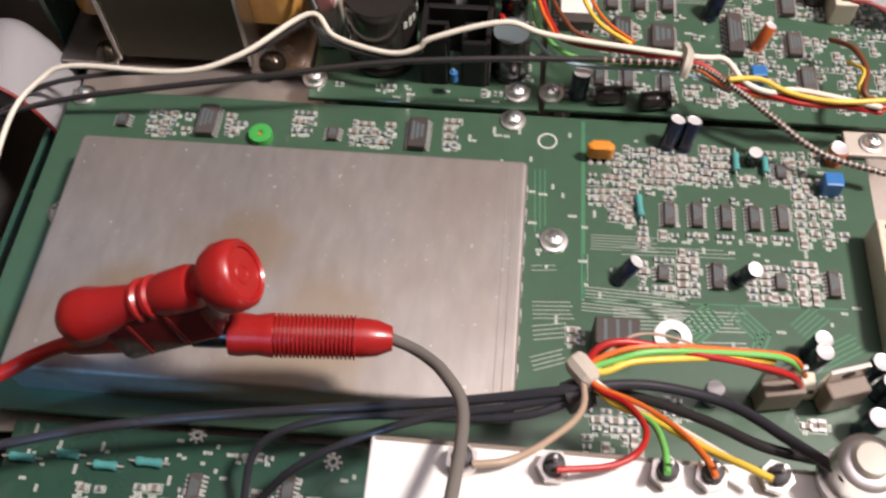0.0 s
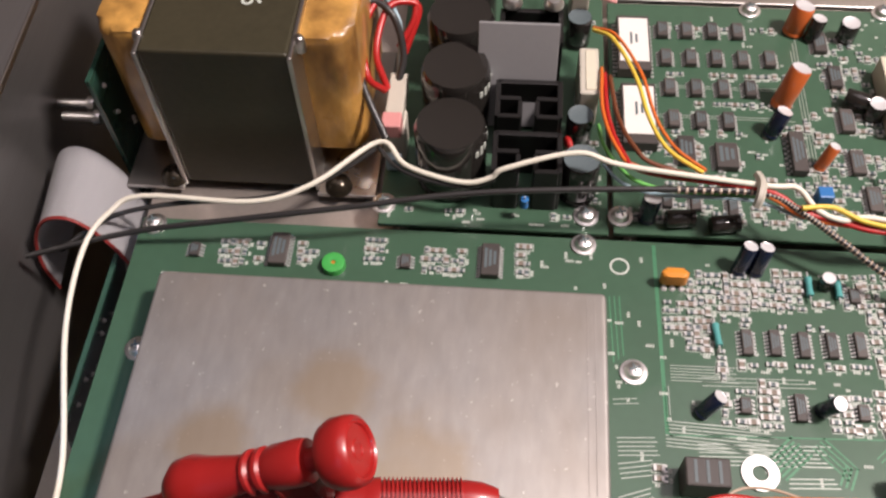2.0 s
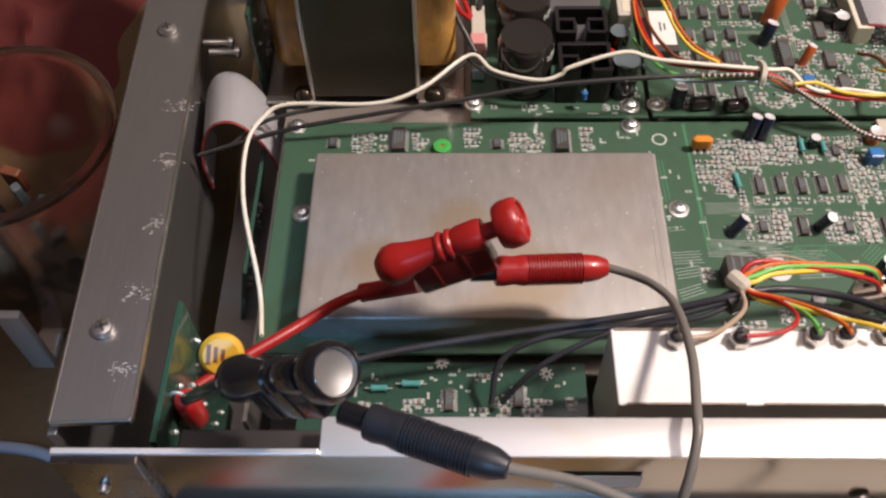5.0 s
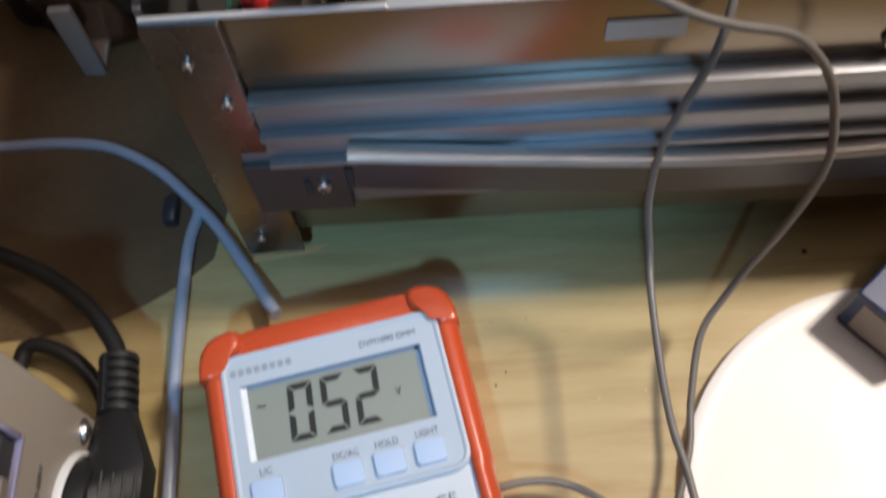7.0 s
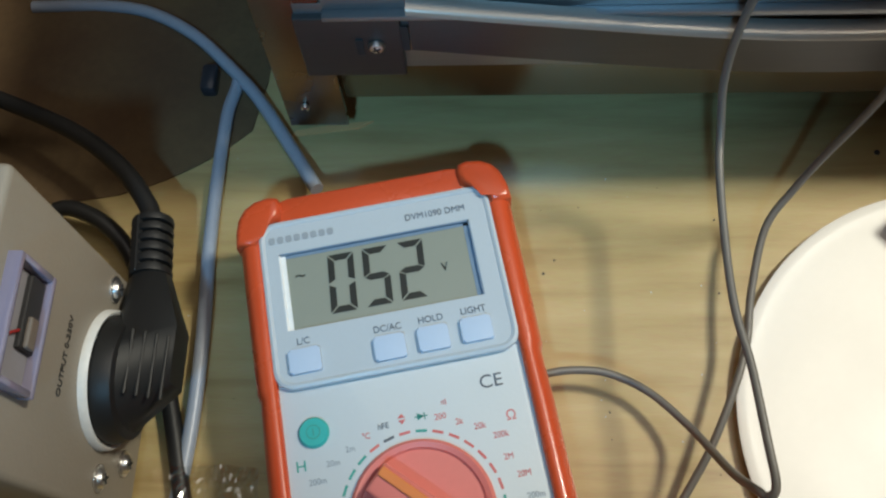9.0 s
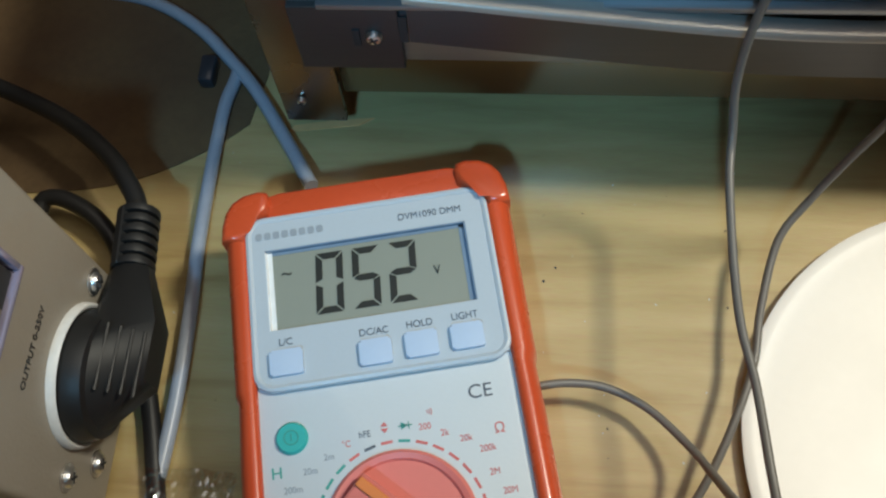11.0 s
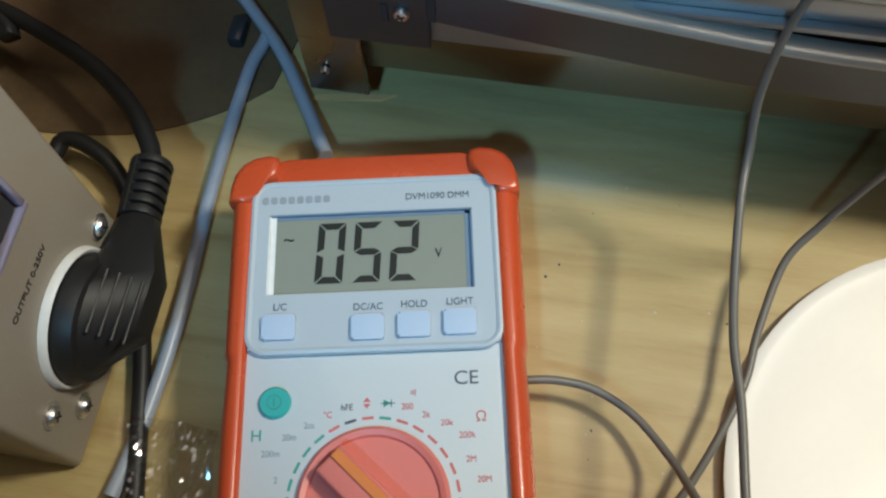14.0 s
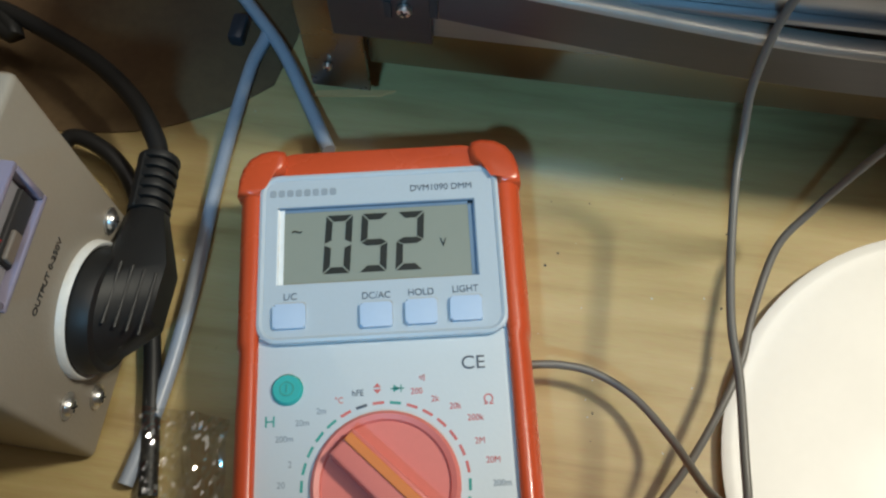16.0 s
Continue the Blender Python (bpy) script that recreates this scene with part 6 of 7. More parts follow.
# raised bezel with the display opening
bm = bmesh.new()
x0, x1, y0, y1 = -0.0310, 0.0310, -0.0131, 0.0131
outer = rounded(0.0735, 0.0540, 0.0050, 0.0010, -0.0035, 5)
for rect in ((-0.0355, 0.0376, y1, 0.0232), (-0.0355, 0.0376, -0.0300, y0), (-0.0355, x0, y0, y1), (x1, 0.0376, y0, y1)):
    a0, a1, b0, b1 = rect
    box(bm, (a1 - a0, b1 - b0, 0.0024), ((a0 + a1) / 2, (b0 + b1) / 2, BZ - 0.0012))
rim = [(0.0010 + x * 1.0, y) for x, y in ((p[0] - 0.0010, p[1]) for p in outer)]
tube(bm, [(x, y - (0.0012 * (1 - ((x - 0.001) / 0.037) ** 2) if y < -0.02 else 0), BZ - 0.0006) for x, y in outer + outer[:1]], 0.0012, 8, 1)
part("bezel", bm, PANELGREY, meter, "blue-grey raised bezel", 40)
# white strip paints the lit left side, dark blue strips the shaded sides
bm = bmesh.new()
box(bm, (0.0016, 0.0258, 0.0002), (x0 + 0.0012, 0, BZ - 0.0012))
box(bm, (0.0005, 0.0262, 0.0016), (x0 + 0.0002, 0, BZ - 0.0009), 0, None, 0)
part("recess_wall", bm, LCDWALL, meter, "left wall of the display recess, coloured white as lit")
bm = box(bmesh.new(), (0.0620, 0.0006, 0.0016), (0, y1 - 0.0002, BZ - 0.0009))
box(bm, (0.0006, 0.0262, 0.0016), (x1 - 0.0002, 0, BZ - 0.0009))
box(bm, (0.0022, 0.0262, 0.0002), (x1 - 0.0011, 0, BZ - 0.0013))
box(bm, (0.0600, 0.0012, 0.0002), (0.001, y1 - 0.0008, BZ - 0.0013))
part("recess_edge", bm, LCDSHADE, meter, "edge of the display recess, coloured dark blue as shade")
part("display", box(bmesh.new(), (0.0618, 0.0262, 0.0006), (0, 0, BZ - 0.0017)), LCD, meter, "grey-green liquid crystal display")
SEGMENTS = {"0": "abcdef", "5": "acdfg", "2": "abdeg"}


def digit(text, cx, cy, w, h, t):
    slant = 0.06
    def sk(x, y):
        return (cx + x + slant * y, cy + y)
    w2, h2, g = w / 2, h / 2, 0.00035
    shapes = {"a": [(-w2 + g, h2), (w2 - g, h2), (w2 - t - g, h2 - t), (-w2 + t + g, h2 - t)], "d": [(-w2 + g, -h2), (-w2 + t + g, -h2 + t), (w2 - t - g, -h2 + t), (w2 - g, -h2)],
              "b": [(w2, h2 - g), (w2, g), (w2 - t, t / 2 + g), (w2 - t, h2 - t - g)], "c": [(w2, -h2 + g), (w2 - t, -h2 + t + g), (w2 - t, -t / 2 - g), (w2, -g)],
              "f": [(-w2, h2 - g), (-w2 + t, h2 - t - g), (-w2 + t, t / 2 + g), (-w2, g)], "e": [(-w2, -h2 + g), (-w2, -g), (-w2 + t, -t / 2 - g), (-w2 + t, -h2 + t + g)],
              "g": [(-w2 + g, 0), (-w2 + t, t / 2), (w2 - t, t / 2), (w2 - g, 0), (w2 - t, -t / 2), (-w2 + t, -t / 2)]}
    for k in SEGMENTS[text]:
        part("digit_segment", prism(bmesh.new(), [sk(x, y) for x, y in shapes[k]], BZ - 0.0014, BZ - 0.0012), SEGMENT, meter, "black segment of the digit " + text)


digit("0", -0.0122, 0.0002, 0.0084, 0.0198, 0.0021)
digit("5", -0.0010, 0.0002, 0.0084, 0.0198, 0.0021)
digit("2", 0.0102, 0.0002, 0.0084, 0.0198, 0.0021)
lettering("unit_mark", "V", 0.0042, SEGMENT, meter, pose(0.0205, -0.0012, BZ - 0.0012), squeeze=0.8)
lettering("wave_mark", "~", 0.0060, SEGMENT, meter, pose(-0.0250, 0.0052, BZ - 0.0012))
lettering("type_mark", "DVM1090 DMM", 0.0031, PRINTDARK, meter, pose(0.0206, 0.0175, BZ + 0.0001), squeeze=0.95)
bm = bmesh.new()
for k in range(8):
    prism(bm, rounded(0.0021, 0.0024, 0.0007, -0.0325 + k * 0.0027, 0.0180, 3), BZ, BZ + 0.0002)
part("maker_mark", bm, PRINTGREY, meter, "row of plain grey shapes")
for text, u, v, w in (("L/C", -0.0266, -0.0236, 0.0098), ("DC/AC", -0.0006, -0.0245, 0.0096), ("HOLD", 0.0129, -0.0242, 0.0096), ("LIGHT", 0.0263, -0.0239, 0.0096)):
    bm = prism(bmesh.new(), rounded(w, 0.0078, 0.0008, u, v), TOPZ - 0.001, BZ + 0.0014, None, 0, 0.0006)
    part("key", bm, BUTTON, meter, "pale blue key", 40)
    lettering("key_label", text, 0.0031, PRINTDARK, meter, pose(u, v + 0.0064, BZ + 0.0001), squeeze=0.92)
lettering("approval_mark", "CE", 0.0057, PRINTDARK, meter, pose(0.0273, -0.0401, TOPZ - 0.0011), squeeze=1.05)
bm = lathe(bmesh.new(), [(0, 0.0014), (0.0040, 0.0014), (0.0046, 0.0008), (0.0047, 0)], Matrix.Translation((-0.0272, -0.0454, TOPZ - 0.0012)), 28)
key = part("power_key", bm, TEALBTN, meter, "round teal power key", 40)
bm = lathe(bmesh.new(), [(0.0018, 0.0016), (0.0022, 0.0016), (0.0022, 0.0013)], Matrix.Translation((-0.0272, -0.0454, TOPZ - 0.0012)), 20)
box(bm, (0.0004, 0.0022, 0.0002), (-0.0272, -0.0454, TOPZ + 0.0004))
part("power_symbol", bm, PRINTGREEN, key)
lettering("unit_mark", "H", 0.0046, PRINTGREEN, meter, pose(-0.0321, -0.0547, TOPZ - 0.0011))
# rotary switch
DC = Vector((0.0008, -0.0742, TOPZ - 0.0012))
bm = lathe(bmesh.new(), [(0.0212, 0), (0.0210, 0.0012), (0.0200, 0.0022), (0.0185, 0.0016), (0.0180, 0.0006), (0, 0.0006)], Matrix.Translation(DC), 56)
part("dial", bm, DIAL, meter, "round salmon-red rotary switch", 35)
bm = bmesh.new()
mk = Matrix.Translation(DC) @ pose(0, 0, 0, 0, 0, 45)
prism(bm, [(-0.0048, 0.0165), (0.0048, 0.0165), (0.0052, -0.0165), (-0.0052, -0.0165)], 0.0004, 0.0075, mk, 0, 0.0012)
part("grip", bm, DIAL, meter, "salmon-red grip bar", 40)
part("pointer", box(bmesh.new(), (0.0030, 0.0320, 0.0010), (0.0022, 0, 0.0078), 0.0004, mk), DIALRIDGE, meter, "orange pointer ridge")
random.seed(8)
RANGES = ((-3, PRINTDARK, "hFE"), (9, PRINTRED, ""), (21, PRINTGREEN, ""), (33, PRINTRED, "200"), (45, PRINTRED, "2k"), (57, PRINTRED, "20k"), (69, PRINTRED, "200k"), (81, PRINTRED, "2M"), (93, PRINTRED, "20M"), (105, PRINTGREEN, "200m"), (117, PRINTGREEN, "2"), (129, PRINTGREEN, "20"), (141, PRINTGREEN, "200"),
          (-15, PRINTRED, "°C"), (-27, PRINTGREEN, "2m"), (-39, PRINTGREEN, "20m"), (-51, PRINTGREEN, "200m"), (-63, PRINTGREEN, "2"), (-75, PRINTGREEN, "20"), (-87, PRINTRED, "20"))
for deg, mat, text in RANGES:
    a = radians(deg - 12.8)
    m = Matrix.Translation(DC + Vector((0.0236 * math.sin(a), 0.0236 * math.cos(a), 0))) @ pose(0, 0, 0, 0, 0, -(deg - 12.8))
    part("range_mark", box(bmesh.new(), (0.0033, 0.0008, 0.0001), (0, 0, 0.00008), 0, m), mat, meter)
    if text:
        far = 0.0262 + (0.0016 * len(text) * abs(math.sin(a)))
        lettering("range_label", text, 0.0026, mat if mat is not PRINTGREEN else PRINTGREY, meter, Matrix.Translation(DC + Vector((far * math.sin(a), far * math.cos(a) + 0.0003, 0.0001))), squeeze=0.9)
c = DC + Vector((-0.0018, 0.0279, 0.0001))
bm = prism(bmesh.new(), [(-0.0011, 0.0003), (0.0011, 0.0003), (0, 0.0016)], 0, 0.0001, Matrix.Translation(c))
prism(bm, [(-0.0011, -0.0003), (0, -0.0016), (0.0011, -0.0003)], 0, 0.0001, Matrix.Translation(c))
part("range_symbol", bm, PRINTRED, meter)
c = DC + Vector((0.0041, 0.0276, 0.0001))
bm = prism(bmesh.new(), [(-0.0012, -0.0011), (0.0008, 0), (-0.0012, 0.0011)], 0, 0.0001, Matrix.Translation(c))
box(bm, (0.0003, 0.0022, 0.0001), (0.0010, 0, 0.00005), 0, Matrix.Translation(c))
box(bm, (0.0040, 0.0003, 0.0001), (0, 0, 0.00005), 0, Matrix.Translation(c))
part("range_symbol", bm, PRINTGREEN, meter)
lettering("unit_mark", "Ω", 0.0042, PRINTRED, meter, pose(0.0311, -0.0514, TOPZ - 0.0011))
c = DC + Vector((0.0104, 0.0305, 0.0001))
bm = bmesh.new()
for k in range(3):
    tube(bm, [c + Vector((0.0006 * k + 0.0004 * math.cos(t), (0.0005 + 0.0003 * k) * math.sin(t), 0)) for t in (-1.1, -0.5, 0, 0.5, 1.1)], 0.00012, 5, 2)
part("range_symbol", bm, PRINTRED, meter)

# ---- grey mains leads behind the multimeter ----
mains = "pale grey mains leads"
wire("mains_lead", [(0.0098, -0.0264, 0.0100), (-0.0014, -0.0076, 0.0055), (-0.0170, 0.0160, 0.0045), (-0.0301, 0.0311, 0.0040), (-0.0461, 0.0468, 0.0035), (-0.0668, 0.0588, 0.0030), (-0.0887, 0.0624, 0.0030), (-0.1159, 0.0623, 0.0030)], 0.0026, BLUELEAD, "pale grey lead passing behind the multimeter", "cable", mains)
wire("mains_lead", [(-0.0315, -0.1500, 0.0030), (-0.0287, -0.1302, 0.0030), (-0.0273, -0.1055, 0.0030), (-0.0276, -0.0770, 0.0030), (-0.0291, -0.0487, 0.0030), (-0.0295, -0.0183, 0.0030), (-0.0288, 0.0093, 0.0030), (-0.0268, 0.0210, 0.0026), (-0.0262, 0.0265, 0.0026)], 0.0026, BLUELEAD, "pale grey lead lying between multimeter and transformer box", "cable", mains)
bm = box(bmesh.new(), (0.0060, 0.0120, 0.0070), (-0.0372, 0.0250, 0.0036), 0.0015, None)
tagged(part("lead_clip", bm, W_GREY, smooth=40), "small dark clip on the mains lead", "clip")

# ---- variable transformer box ----
VX = -0.0440
var = thing("variable_transformer", "beige enamelled variable transformer box with panel meter and outlet", "transformer box")
bm = box(bmesh.new(), (0.1300, 0.0724, 0.1115), (VX - 0.0650, -0.1071, 0.05715), 0.0022, None, 0, 3)
part("housing", bm, VARIAC, var, "beige enamelled steel housing", 40)
for x in (VX - 0.115, VX - 0.015):
    for y in (-0.135, -0.080):
        part("foot", cylinder(bmesh.new(), 0.006, 0.0014, (x, y, 0.0007)), BOOT, var)
# panel meter, seen at an angle
c0 = Vector((VX, -0.1078, 0.0962))
m = Matrix.Translation(c0) @ pose(0, 0, 0, 90, 0, 90)
meterframe = part("panel_meter", box(bmesh.new(), (0.0305, 0.0180, 0.0008), (0, 0, 0.0000), 0, m), WINDOWFRAME, var, "violet framed panel meter", 40)
for a, b, w, h in ((0, 0.0088, 0.0324, 0.0020), (0, -0.0088, 0.0324, 0.0020), (-0.0152, 0, 0.0020, 0.0156), (0.0152, 0, 0.0020, 0.0156)):
    part("frame_bar", box(bmesh.new(), (w, h, 0.0042), (a, b, 0.0017), 0.0006, m), WINDOWFRAME, meterframe, "", 40)
part("meter_scale", box(bmesh.new(), (0.0280, 0.0154, 0.0006), (0, 0, 0.0006), 0, m), METERFACE, meterframe, "greyish meter scale")
bm = tube(bmesh.new(), [m @ Vector((0.002, -0.006, 0.0015)), m @ Vector((-0.004, 0.006, 0.0015))], 0.0004, 6, 2)
part("needle", bm, W_RED, meterframe)
part("meter_coil", box(bmesh.new(), (0.0190, 0.0075, 0.0018), (0.0040, -0.0036, 0.0015), 0.0005, m), INK, meterframe)
part("meter_magnet", box(bmesh.new(), (0.0080, 0.0040, 0.0016), (-0.0010, -0.0034, 0.0028), 0.0005, m), CERAMIC, meterframe)
# round outlet
so = Vector((-0.0435, -0.1049, 0.0369))
ms = Matrix.Translation(so) @ pose(0, 0, 0, 0, 90, 0)
part("outlet", lathe(bmesh.new(), [(0, 0.0005), (0.0196, 0.0005), (0.0198, 0.0018), (0.0206, 0.0022), (0.0212, 0.0016), (0.0214, -0.0004)], ms, 40), WHITEPLASTIC, var, "round white outlet rim", 40)
for place in ((-0.0438, -0.0779, 0.0430), (-0.0438, -0.1337, 0.0323), (-0.0438, -0.1262, 0.0150)):
    cross_screw("screw", var, Matrix.Translation(place) @ pose(0, 0, 0, 0, 90, 0), 0.0030, 0.0042)
tx = Vector((-0.0438, -0.1066, 0.0673))
lettering("outlet_label", "OUTPUT 0-250V", 0.0032, INK, var, Matrix.Translation(tx) @ pose(0, 0, 0, 90, 0, 90) @ pose(0, 0, 0, 0, 0, 0))

# ---- black mains plug in the outlet ----
plug = thing("mains_plug", "black moulded mains plug pushed into the outlet", "plug")
elbow = Vector((-0.0382, -0.0987, 0.0360))
neck = Vector((-0.0379, -0.0701, 0.0310))
end = Vector((-0.0411, -0.0480, 0.0280))
bm = bmesh.new()
lathe(bm, [(0, 0.0010), (0.0190, 0.0010), (0.0196, 0.0030), (0.0180, 0.0075), (0.0150, 0.0085), (0, 0.0086)], ms, 32)
part("plug_face", bm, PLUG, plug, "round plug face", 40)
bm = bmesh.new()
hull = [ms @ Vector((0.0170 * math.cos(a), 0.0170 * math.sin(a), 0.0070)) for a in (radians(15 * k) for k in range(24))]
hull += [so + Vector((0.0205, y, z)) for y in (-0.0020, 0.0160) for z in (-0.0070, 0.0055)]
mn = along(so + Vector((0.012, 0.0, 0)), neck)
reach = (neck - so - Vector((0.012, 0.0, 0))).length
hull += [mn @ Vector((0.0070 * math.cos(a), 0.0060 * math.sin(a), reach)) for a in (radians(30 * k) for k in range(12))]
for p in hull:
    bm.verts.new(p)
bmesh.ops.convex_hull(bm, input=list(bm.verts))
bmesh.ops.delete(bm, geom=[v for v in bm.verts if not v.link_faces], context="VERTS")
body = part("plug_body", bm, PLUG, plug, "wedge-shaped moulded plug body", 30)
for k in range(4):
    x = 0.0105 + 0.0028 * k
    part("grip_rib", box(bmesh.new(), (0.0011, 0.0200, 0.0010), (0, 0, 0), 0.0003, Matrix.Translation(so + Vector((x, 0.0020, 0.0163 - (x - 0.007) * 0.80))) @ pose(0, 0, 0, 0, 38, 0), 0, 1), PLUG, body)
m = along(neck, end)
n = (end - neck).length
part("strain_relief", lathe(bmesh.new(), [(0.0050, -0.004), (0.0050, n), (0, n)], m, 18), PLUG, plug, "slotted strain relief", 40)
for k in range(6):
    z = n * (0.02 + 0.175 * k)
    part("relief_rib", lathe(bmesh.new(), [(0.0046, z), (0.0068, z + 0.0001), (0.0070, z + n * 0.05), (0.0069, z + n * 0.11), (0.0046, z + n * 0.115)], m, 20), PLUG, plug, "", 40)
for a in (55, 235):
    part("relief_web", box(bmesh.new(), (0.0022, 0.0034, n * 0.95), (0.0060, 0, n * 0.5), 0.0004, m @ pose(0, 0, 0, 0, 0, a), 0, 1), PLUG, plug)
wire("black_cable", [end, (-0.0455, -0.0392, 0.0270), (-0.0569, -0.0253, 0.0260), (-0.0736, -0.0122, 0.0250), (-0.0945, -0.0013, 0.0240), (-0.1202, 0.0088, 0.0230), (-0.1121, -0.0013, 0.0220), (-0.16, 0.02, 0.0200), (-0.26, 0.05, 0.0040)], 0.0033, PLUG, "black power cord leaving the plug", "cable", "black power cords")
wire("black_cable", [(-0.0231, -0.1526, 0.0034), (-0.0339, -0.1097, 0.0034), (-0.0444, -0.0785, 0.0034), (-0.0524, -0.0582, 0.0045), (-0.0603, -0.0452, 0.0080), (-0.0716, -0.0367, 0.0100), (-0.0842, -0.0340, 0.0100), (-0.0950, -0.0450, 0.0060), (-0.1500, -0.0300, 0.0036)], 0.0031, PLUG, "black power cord passing under the plug", "cable", "black power cords")

# ---- white plate, navy box, film ----
plate = thing("round_plate", "shallow round white enamelled plate on the bench", "plate", (0.2351, -0.1085, 0.0))
bm = lathe(bmesh.new(), [(0, 0.0002), (0.0770, 0.0002), (0.0808, 0.0012), (0.0826, 0.0034), (0.0828, 0.0042), (0.0820, 0.0046), (0.0790, 0.0043), (0.0750, 0.0041), (0, 0.0040)], None, 96)
part("plate_body", bm, DISC, plate, "", 50)
carton = thing("navy_box", "small navy cardboard box with white flower-like mark, on the plate", "box", (0.2440, -0.0360, 0.0046), 40)
bm = box(bmesh.new(), (0.0420, 0.0300, 0.0240), (0, 0, 0.0121), 0.0010)
part("carton", bm, NAVY, carton, "navy card")
part("label_panel", box(bmesh.new(), (0.0004, 0.0230, 0.0180), (-0.0211, -0.001, 0.0115)), CARDINNER, carton, "grey printed end panel")
bm = bmesh.new()
for k in range(9):
    a = radians(40 * k)
    prism(bm, rounded(0.0050, 0.0026, 0.0012, 0.0042, 0), 0, 0.0002, pose(-0.004, 0.001, 0.0242, 0, 0, 40 * k))
cylinder(bm, 0.0035, 0.0004, (-0.004, 0.001, 0.0243), 16)
part("flower_mark", bm, LABEL, carton, "plain white flower-like shape")

film = thing("clear_film", "crumpled clear plastic film on the bench", "plastic film")
bm = bmesh.new()
rnd = random.Random(3)
o = Vector((-0.0133, -0.1424, 0.0040))
grid = []
for i in range(25):
    row = []
    for j in range(37):
        x, y = (i / 24 - 0.5) * 0.028, (j / 36 - 0.72) * 0.060
        z = 0.0055 + 0.0060 * noise.noise(Vector((x * 110, y * 100, 3))) + 0.0022 * abs(noise.noise(Vector((x * 300, y * 260, 1))))
        row.append(bm.verts.new(o + Vector((x + 0.18 * -y, y, max(-0.0035, z)))))
    grid.append(row)
for a, b in zip(grid, grid[1:]):
    for k in range(36):
        bm.faces.new([a[k], a[k + 1], b[k + 1], b[k]])
bmesh.ops.solidify(bm, geom=list(bm.faces), thickness=0.0002)
film_sheet = part("film_sheet", bm, FOIL, film, "creased shiny film")
film_sheet.visible_shadow = False

# splinter of bare wood and marks on the bench top
bm = prism(bmesh.new(), [(-0.016, -0.0010), (0.010, -0.0016), (0.016, 0.0006), (0.002, 0.0016), (-0.014, 0.0014)], 0.0, 0.0008, Matrix.Translation((0.0120, 0.0046, 0.0000)) @ pose(0, 0, 0, 0, 0, 9))
tagged(part("wood_splinter", bm, TAPESTRIP), "pale bare splinter on the bench top", "wood splinter")
for place, r in (((0.2146, -0.0074, 0.0000), 0.0011), ((0.0951, -0.0503, 0.0000), 0.0004), ((0.1518, -0.0628, 0.0000), 0.0004), ((0.0911, -0.0554, 0.0000), 0.0005)):
    tagged(part("bench_hole", lathe(bmesh.new(), [(0, 0.0002), (r, 0.0002), (r, -0.0002)], Matrix.Translation(place), 12), INK), "small dark hole in the bench top", "hole", "marks on the bench top")

rnd = random.Random(17)
for name, mat, count, label in (("pale_fleck", SILK, 34, "tiny pale flecks on the varnish"), ("dark_fleck", INK, 26, "tiny dark flecks on the varnish")):
    bm = bmesh.new()
    for _ in range(count):
        m = pose(rnd.uniform(-0.04, 0.16), rnd.uniform(-0.135, 0.0), 0.0001, 0, 0, rnd.uniform(0, 180)) @ Matrix.Diagonal((rnd.uniform(0.6, 2.2), 1, 1, 1))
        cylinder(bm, rnd.uniform(0.00012, 0.00030), 0.0001, (0, 0, 0), 7, m)
    tagged(part(name, bm, mat, bench, label), kind="stuff")

# ---- clutter in the dark behind the front panel ----
tub = thing("plastic_tub", "clear plastic tub of dark scrap on the bench", "tub", (-0.0770, 0.1500, 0.0))
bm = lathe(bmesh.new(), [(0, 0.0005), (0.0330, 0.0005), (0.0360, 0.0030), (0.0440, 0.0930), (0.0465, 0.0950), (0.0465, 0.0975), (0.0425, 0.0975), (0.0345, 0.0040), (0, 0.0025)], None, 40)
part("tub_wall", bm, TUB, tub, "", 50)
rnd = random.Random(21)
for k in range(26):
    a, q = rnd.uniform(0, 6.28), rnd.uniform(0, 0.026)
    m = pose(q * math.cos(a), q * math.sin(a), 0.010 + 0.0018 * k, rnd.uniform(0, 180), rnd.uniform(0, 180), rnd.uniform(0, 180))
    bm = box(bmesh.new(), (rnd.uniform(0.006, 0.018), rnd.uniform(0.004, 0.010), rnd.uniform(0.002, 0.006)), (0, 0, 0), 0.0008, m)
    part("scrap", bm, rnd.choice((JUNK, JUNK, W_BROWN, GREYCHIP)), tub)
jar = thing("chrome_tool", "dark handled tool with a chrome collar", "tool", (-0.1084, 0.1444, 0.0000))
bm = lathe(bmesh.new(), [(0.014, 0), (0.016, 0.004), (0.016, 0.060), (0.013, 0.064)], None, 24)
part("handle", bm, BOOT, jar, "", 40)
part("collar", lathe(bmesh.new(), [(0.013, 0.064), (0.0145, 0.066), (0.0145, 0.076), (0.010, 0.080), (0.008, 0.090), (0, 0.090)], None, 24), CHROME, jar, "chrome collar", 40)
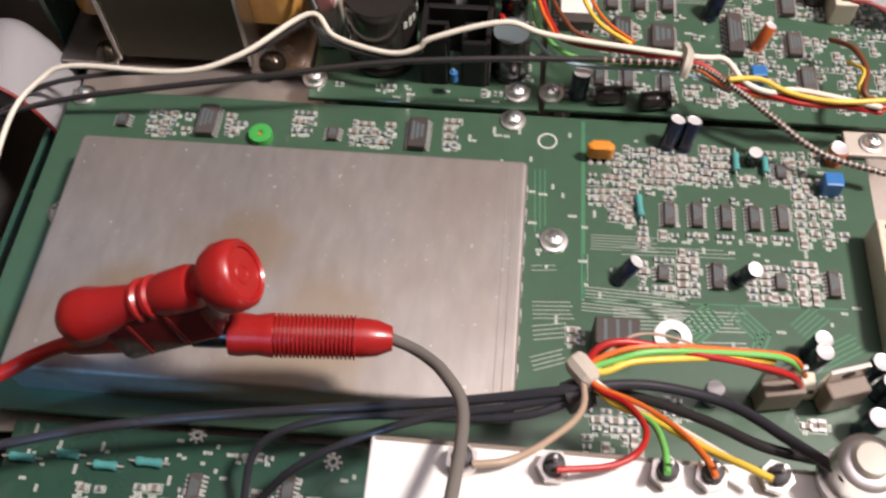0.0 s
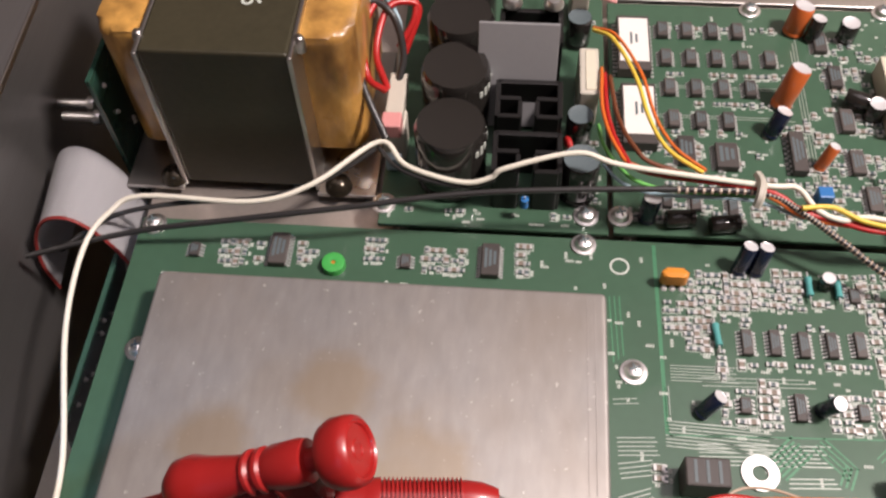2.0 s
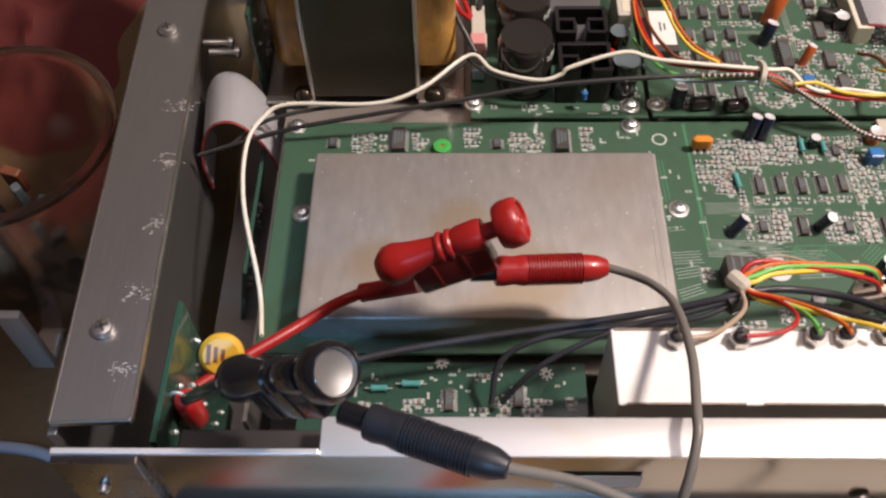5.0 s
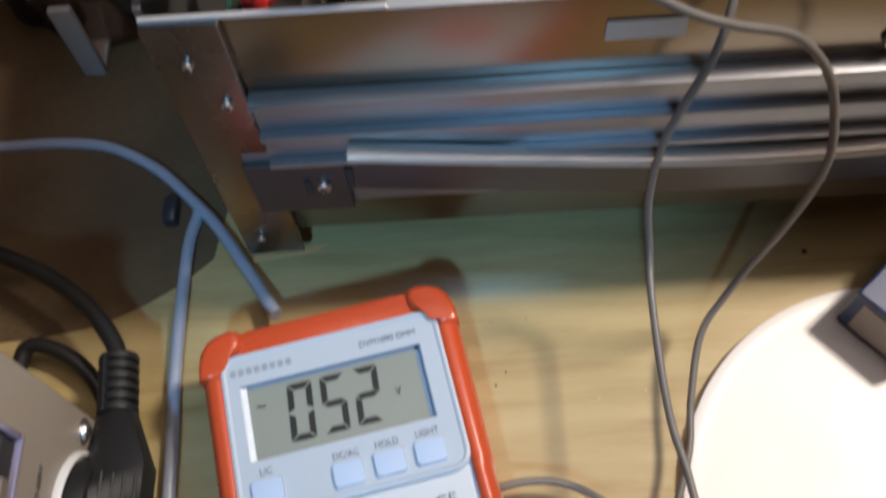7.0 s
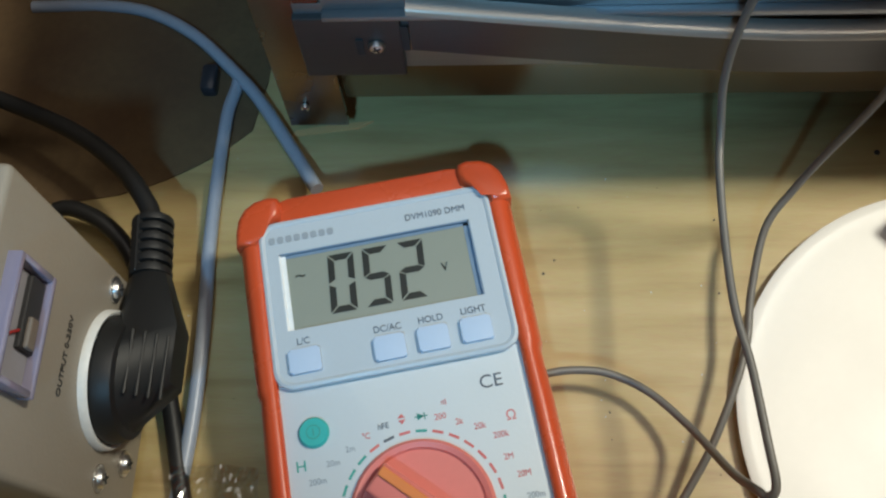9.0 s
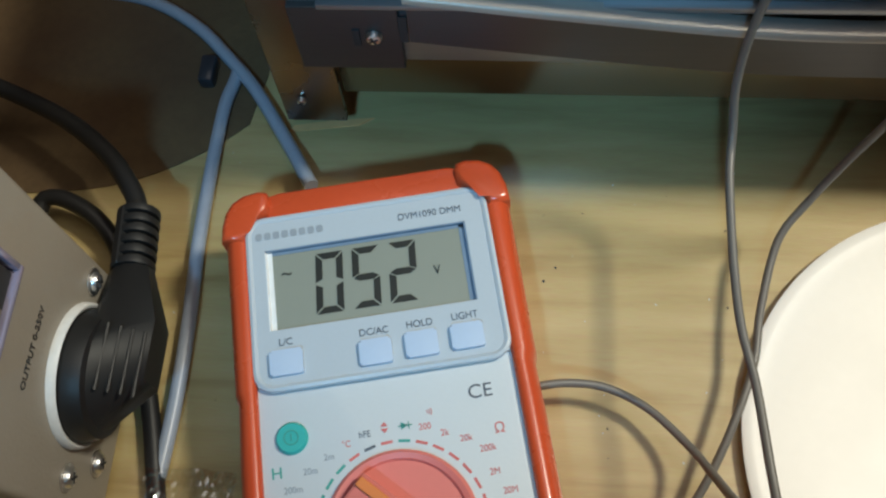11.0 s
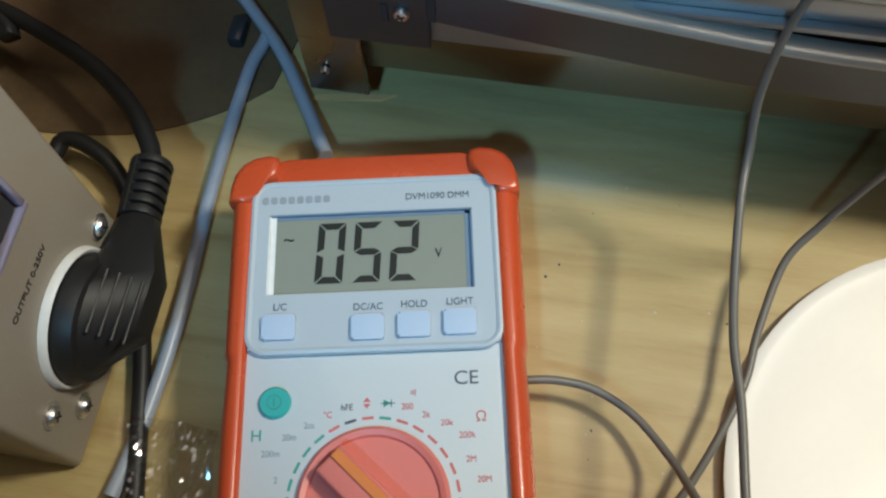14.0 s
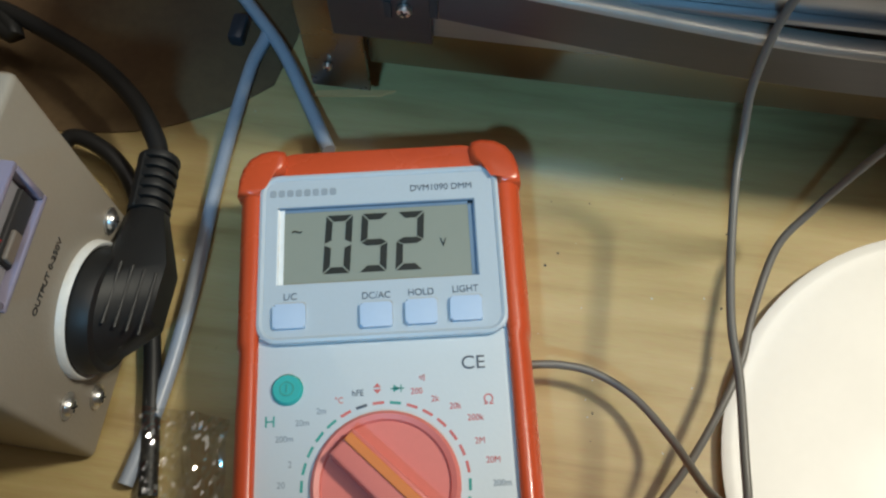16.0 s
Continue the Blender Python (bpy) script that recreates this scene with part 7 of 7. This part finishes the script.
bm = box(bmesh.new(), (0.0100, 0.0040, 0.0440), (-0.0790, 0.1010, 0.0220), 0.0010, None)
box(bm, (0.0100, 0.0200, 0.0040), (-0.0790, 0.1100, 0.0041), 0.0010, None)
tagged(part("white_bracket", bm, STICKER, smooth=40), "white plastic angle bracket standing on the bench", "bracket")
def crumpled(name, label, mat, x0, x1, y0, y1, height, seed, n=56):
    """Cloth lying on the bench: low folds that flatten towards a wavering, rounded edge."""
    ob = thing(name, label, "cloth")
    bm = bmesh.new()
    top, under = [], []
    for i in range(n + 1):
        for j in range(n + 1):
            u, v = i / n, j / n
            x = x0 + (x1 - x0) * u + 0.012 * noise.noise(Vector((u * 2, v * 7, seed)))
            y = y0 + (y1 - y0) * v + 0.012 * noise.noise(Vector((u * 7, v * 2, seed + 4)))
            y += 0.030 * max(0.0, u * 9 - 8) ** 2 * (1 - v) ** 6
            edge = min(1, 4 * min(u, v, 1 - u, 1 - v))
            z = height * (0.5 + 0.5 * noise.noise(Vector((x * 16, y * 16, seed)))) + height * 0.4 * noise.noise(Vector((x * 50, y * 50, seed + 2)))
            top.append(bm.verts.new((x, y, 0.0007 + min(0.0010, edge * 0.004) + max(0.0, z * edge))))
            under.append(bm.verts.new((x, y, 0.0003)))
    w = n + 1
    for i, j in itertools.product(range(n), range(n)):
        q = [i * w + j, (i + 1) * w + j, (i + 1) * w + j + 1, i * w + j + 1]
        bm.faces.new([top[k] for k in q])
        bm.faces.new([under[k] for k in reversed(q)])
        for (a, b), (di, dj) in zip(zip(q, q[1:] + q[:1]), ((0, -1), (1, 0), (0, 1), (-1, 0))):
            near = (i + di, j + dj)
            if not (0 <= near[0] < n and 0 <= near[1] < n):
                bm.faces.new([under[a], under[b], top[b], top[a]])
    part("cloth_sheet", bm, mat, ob, "", 40)
    return ob


# Brown cloth drawn forward past its real extent to imitate the chassis shadow.
crumpled("brown_cloth", "dark brown stained cloth on the bench, its front standing in for chassis shade", MAT, -0.46, -0.019, -0.026, 0.560, 0.003, 3)
crumpled("red_cloth", "dark red crumpled cloth on the bench", CLOTH, -0.42, -0.080, 0.230, 0.560, 0.055, 7)
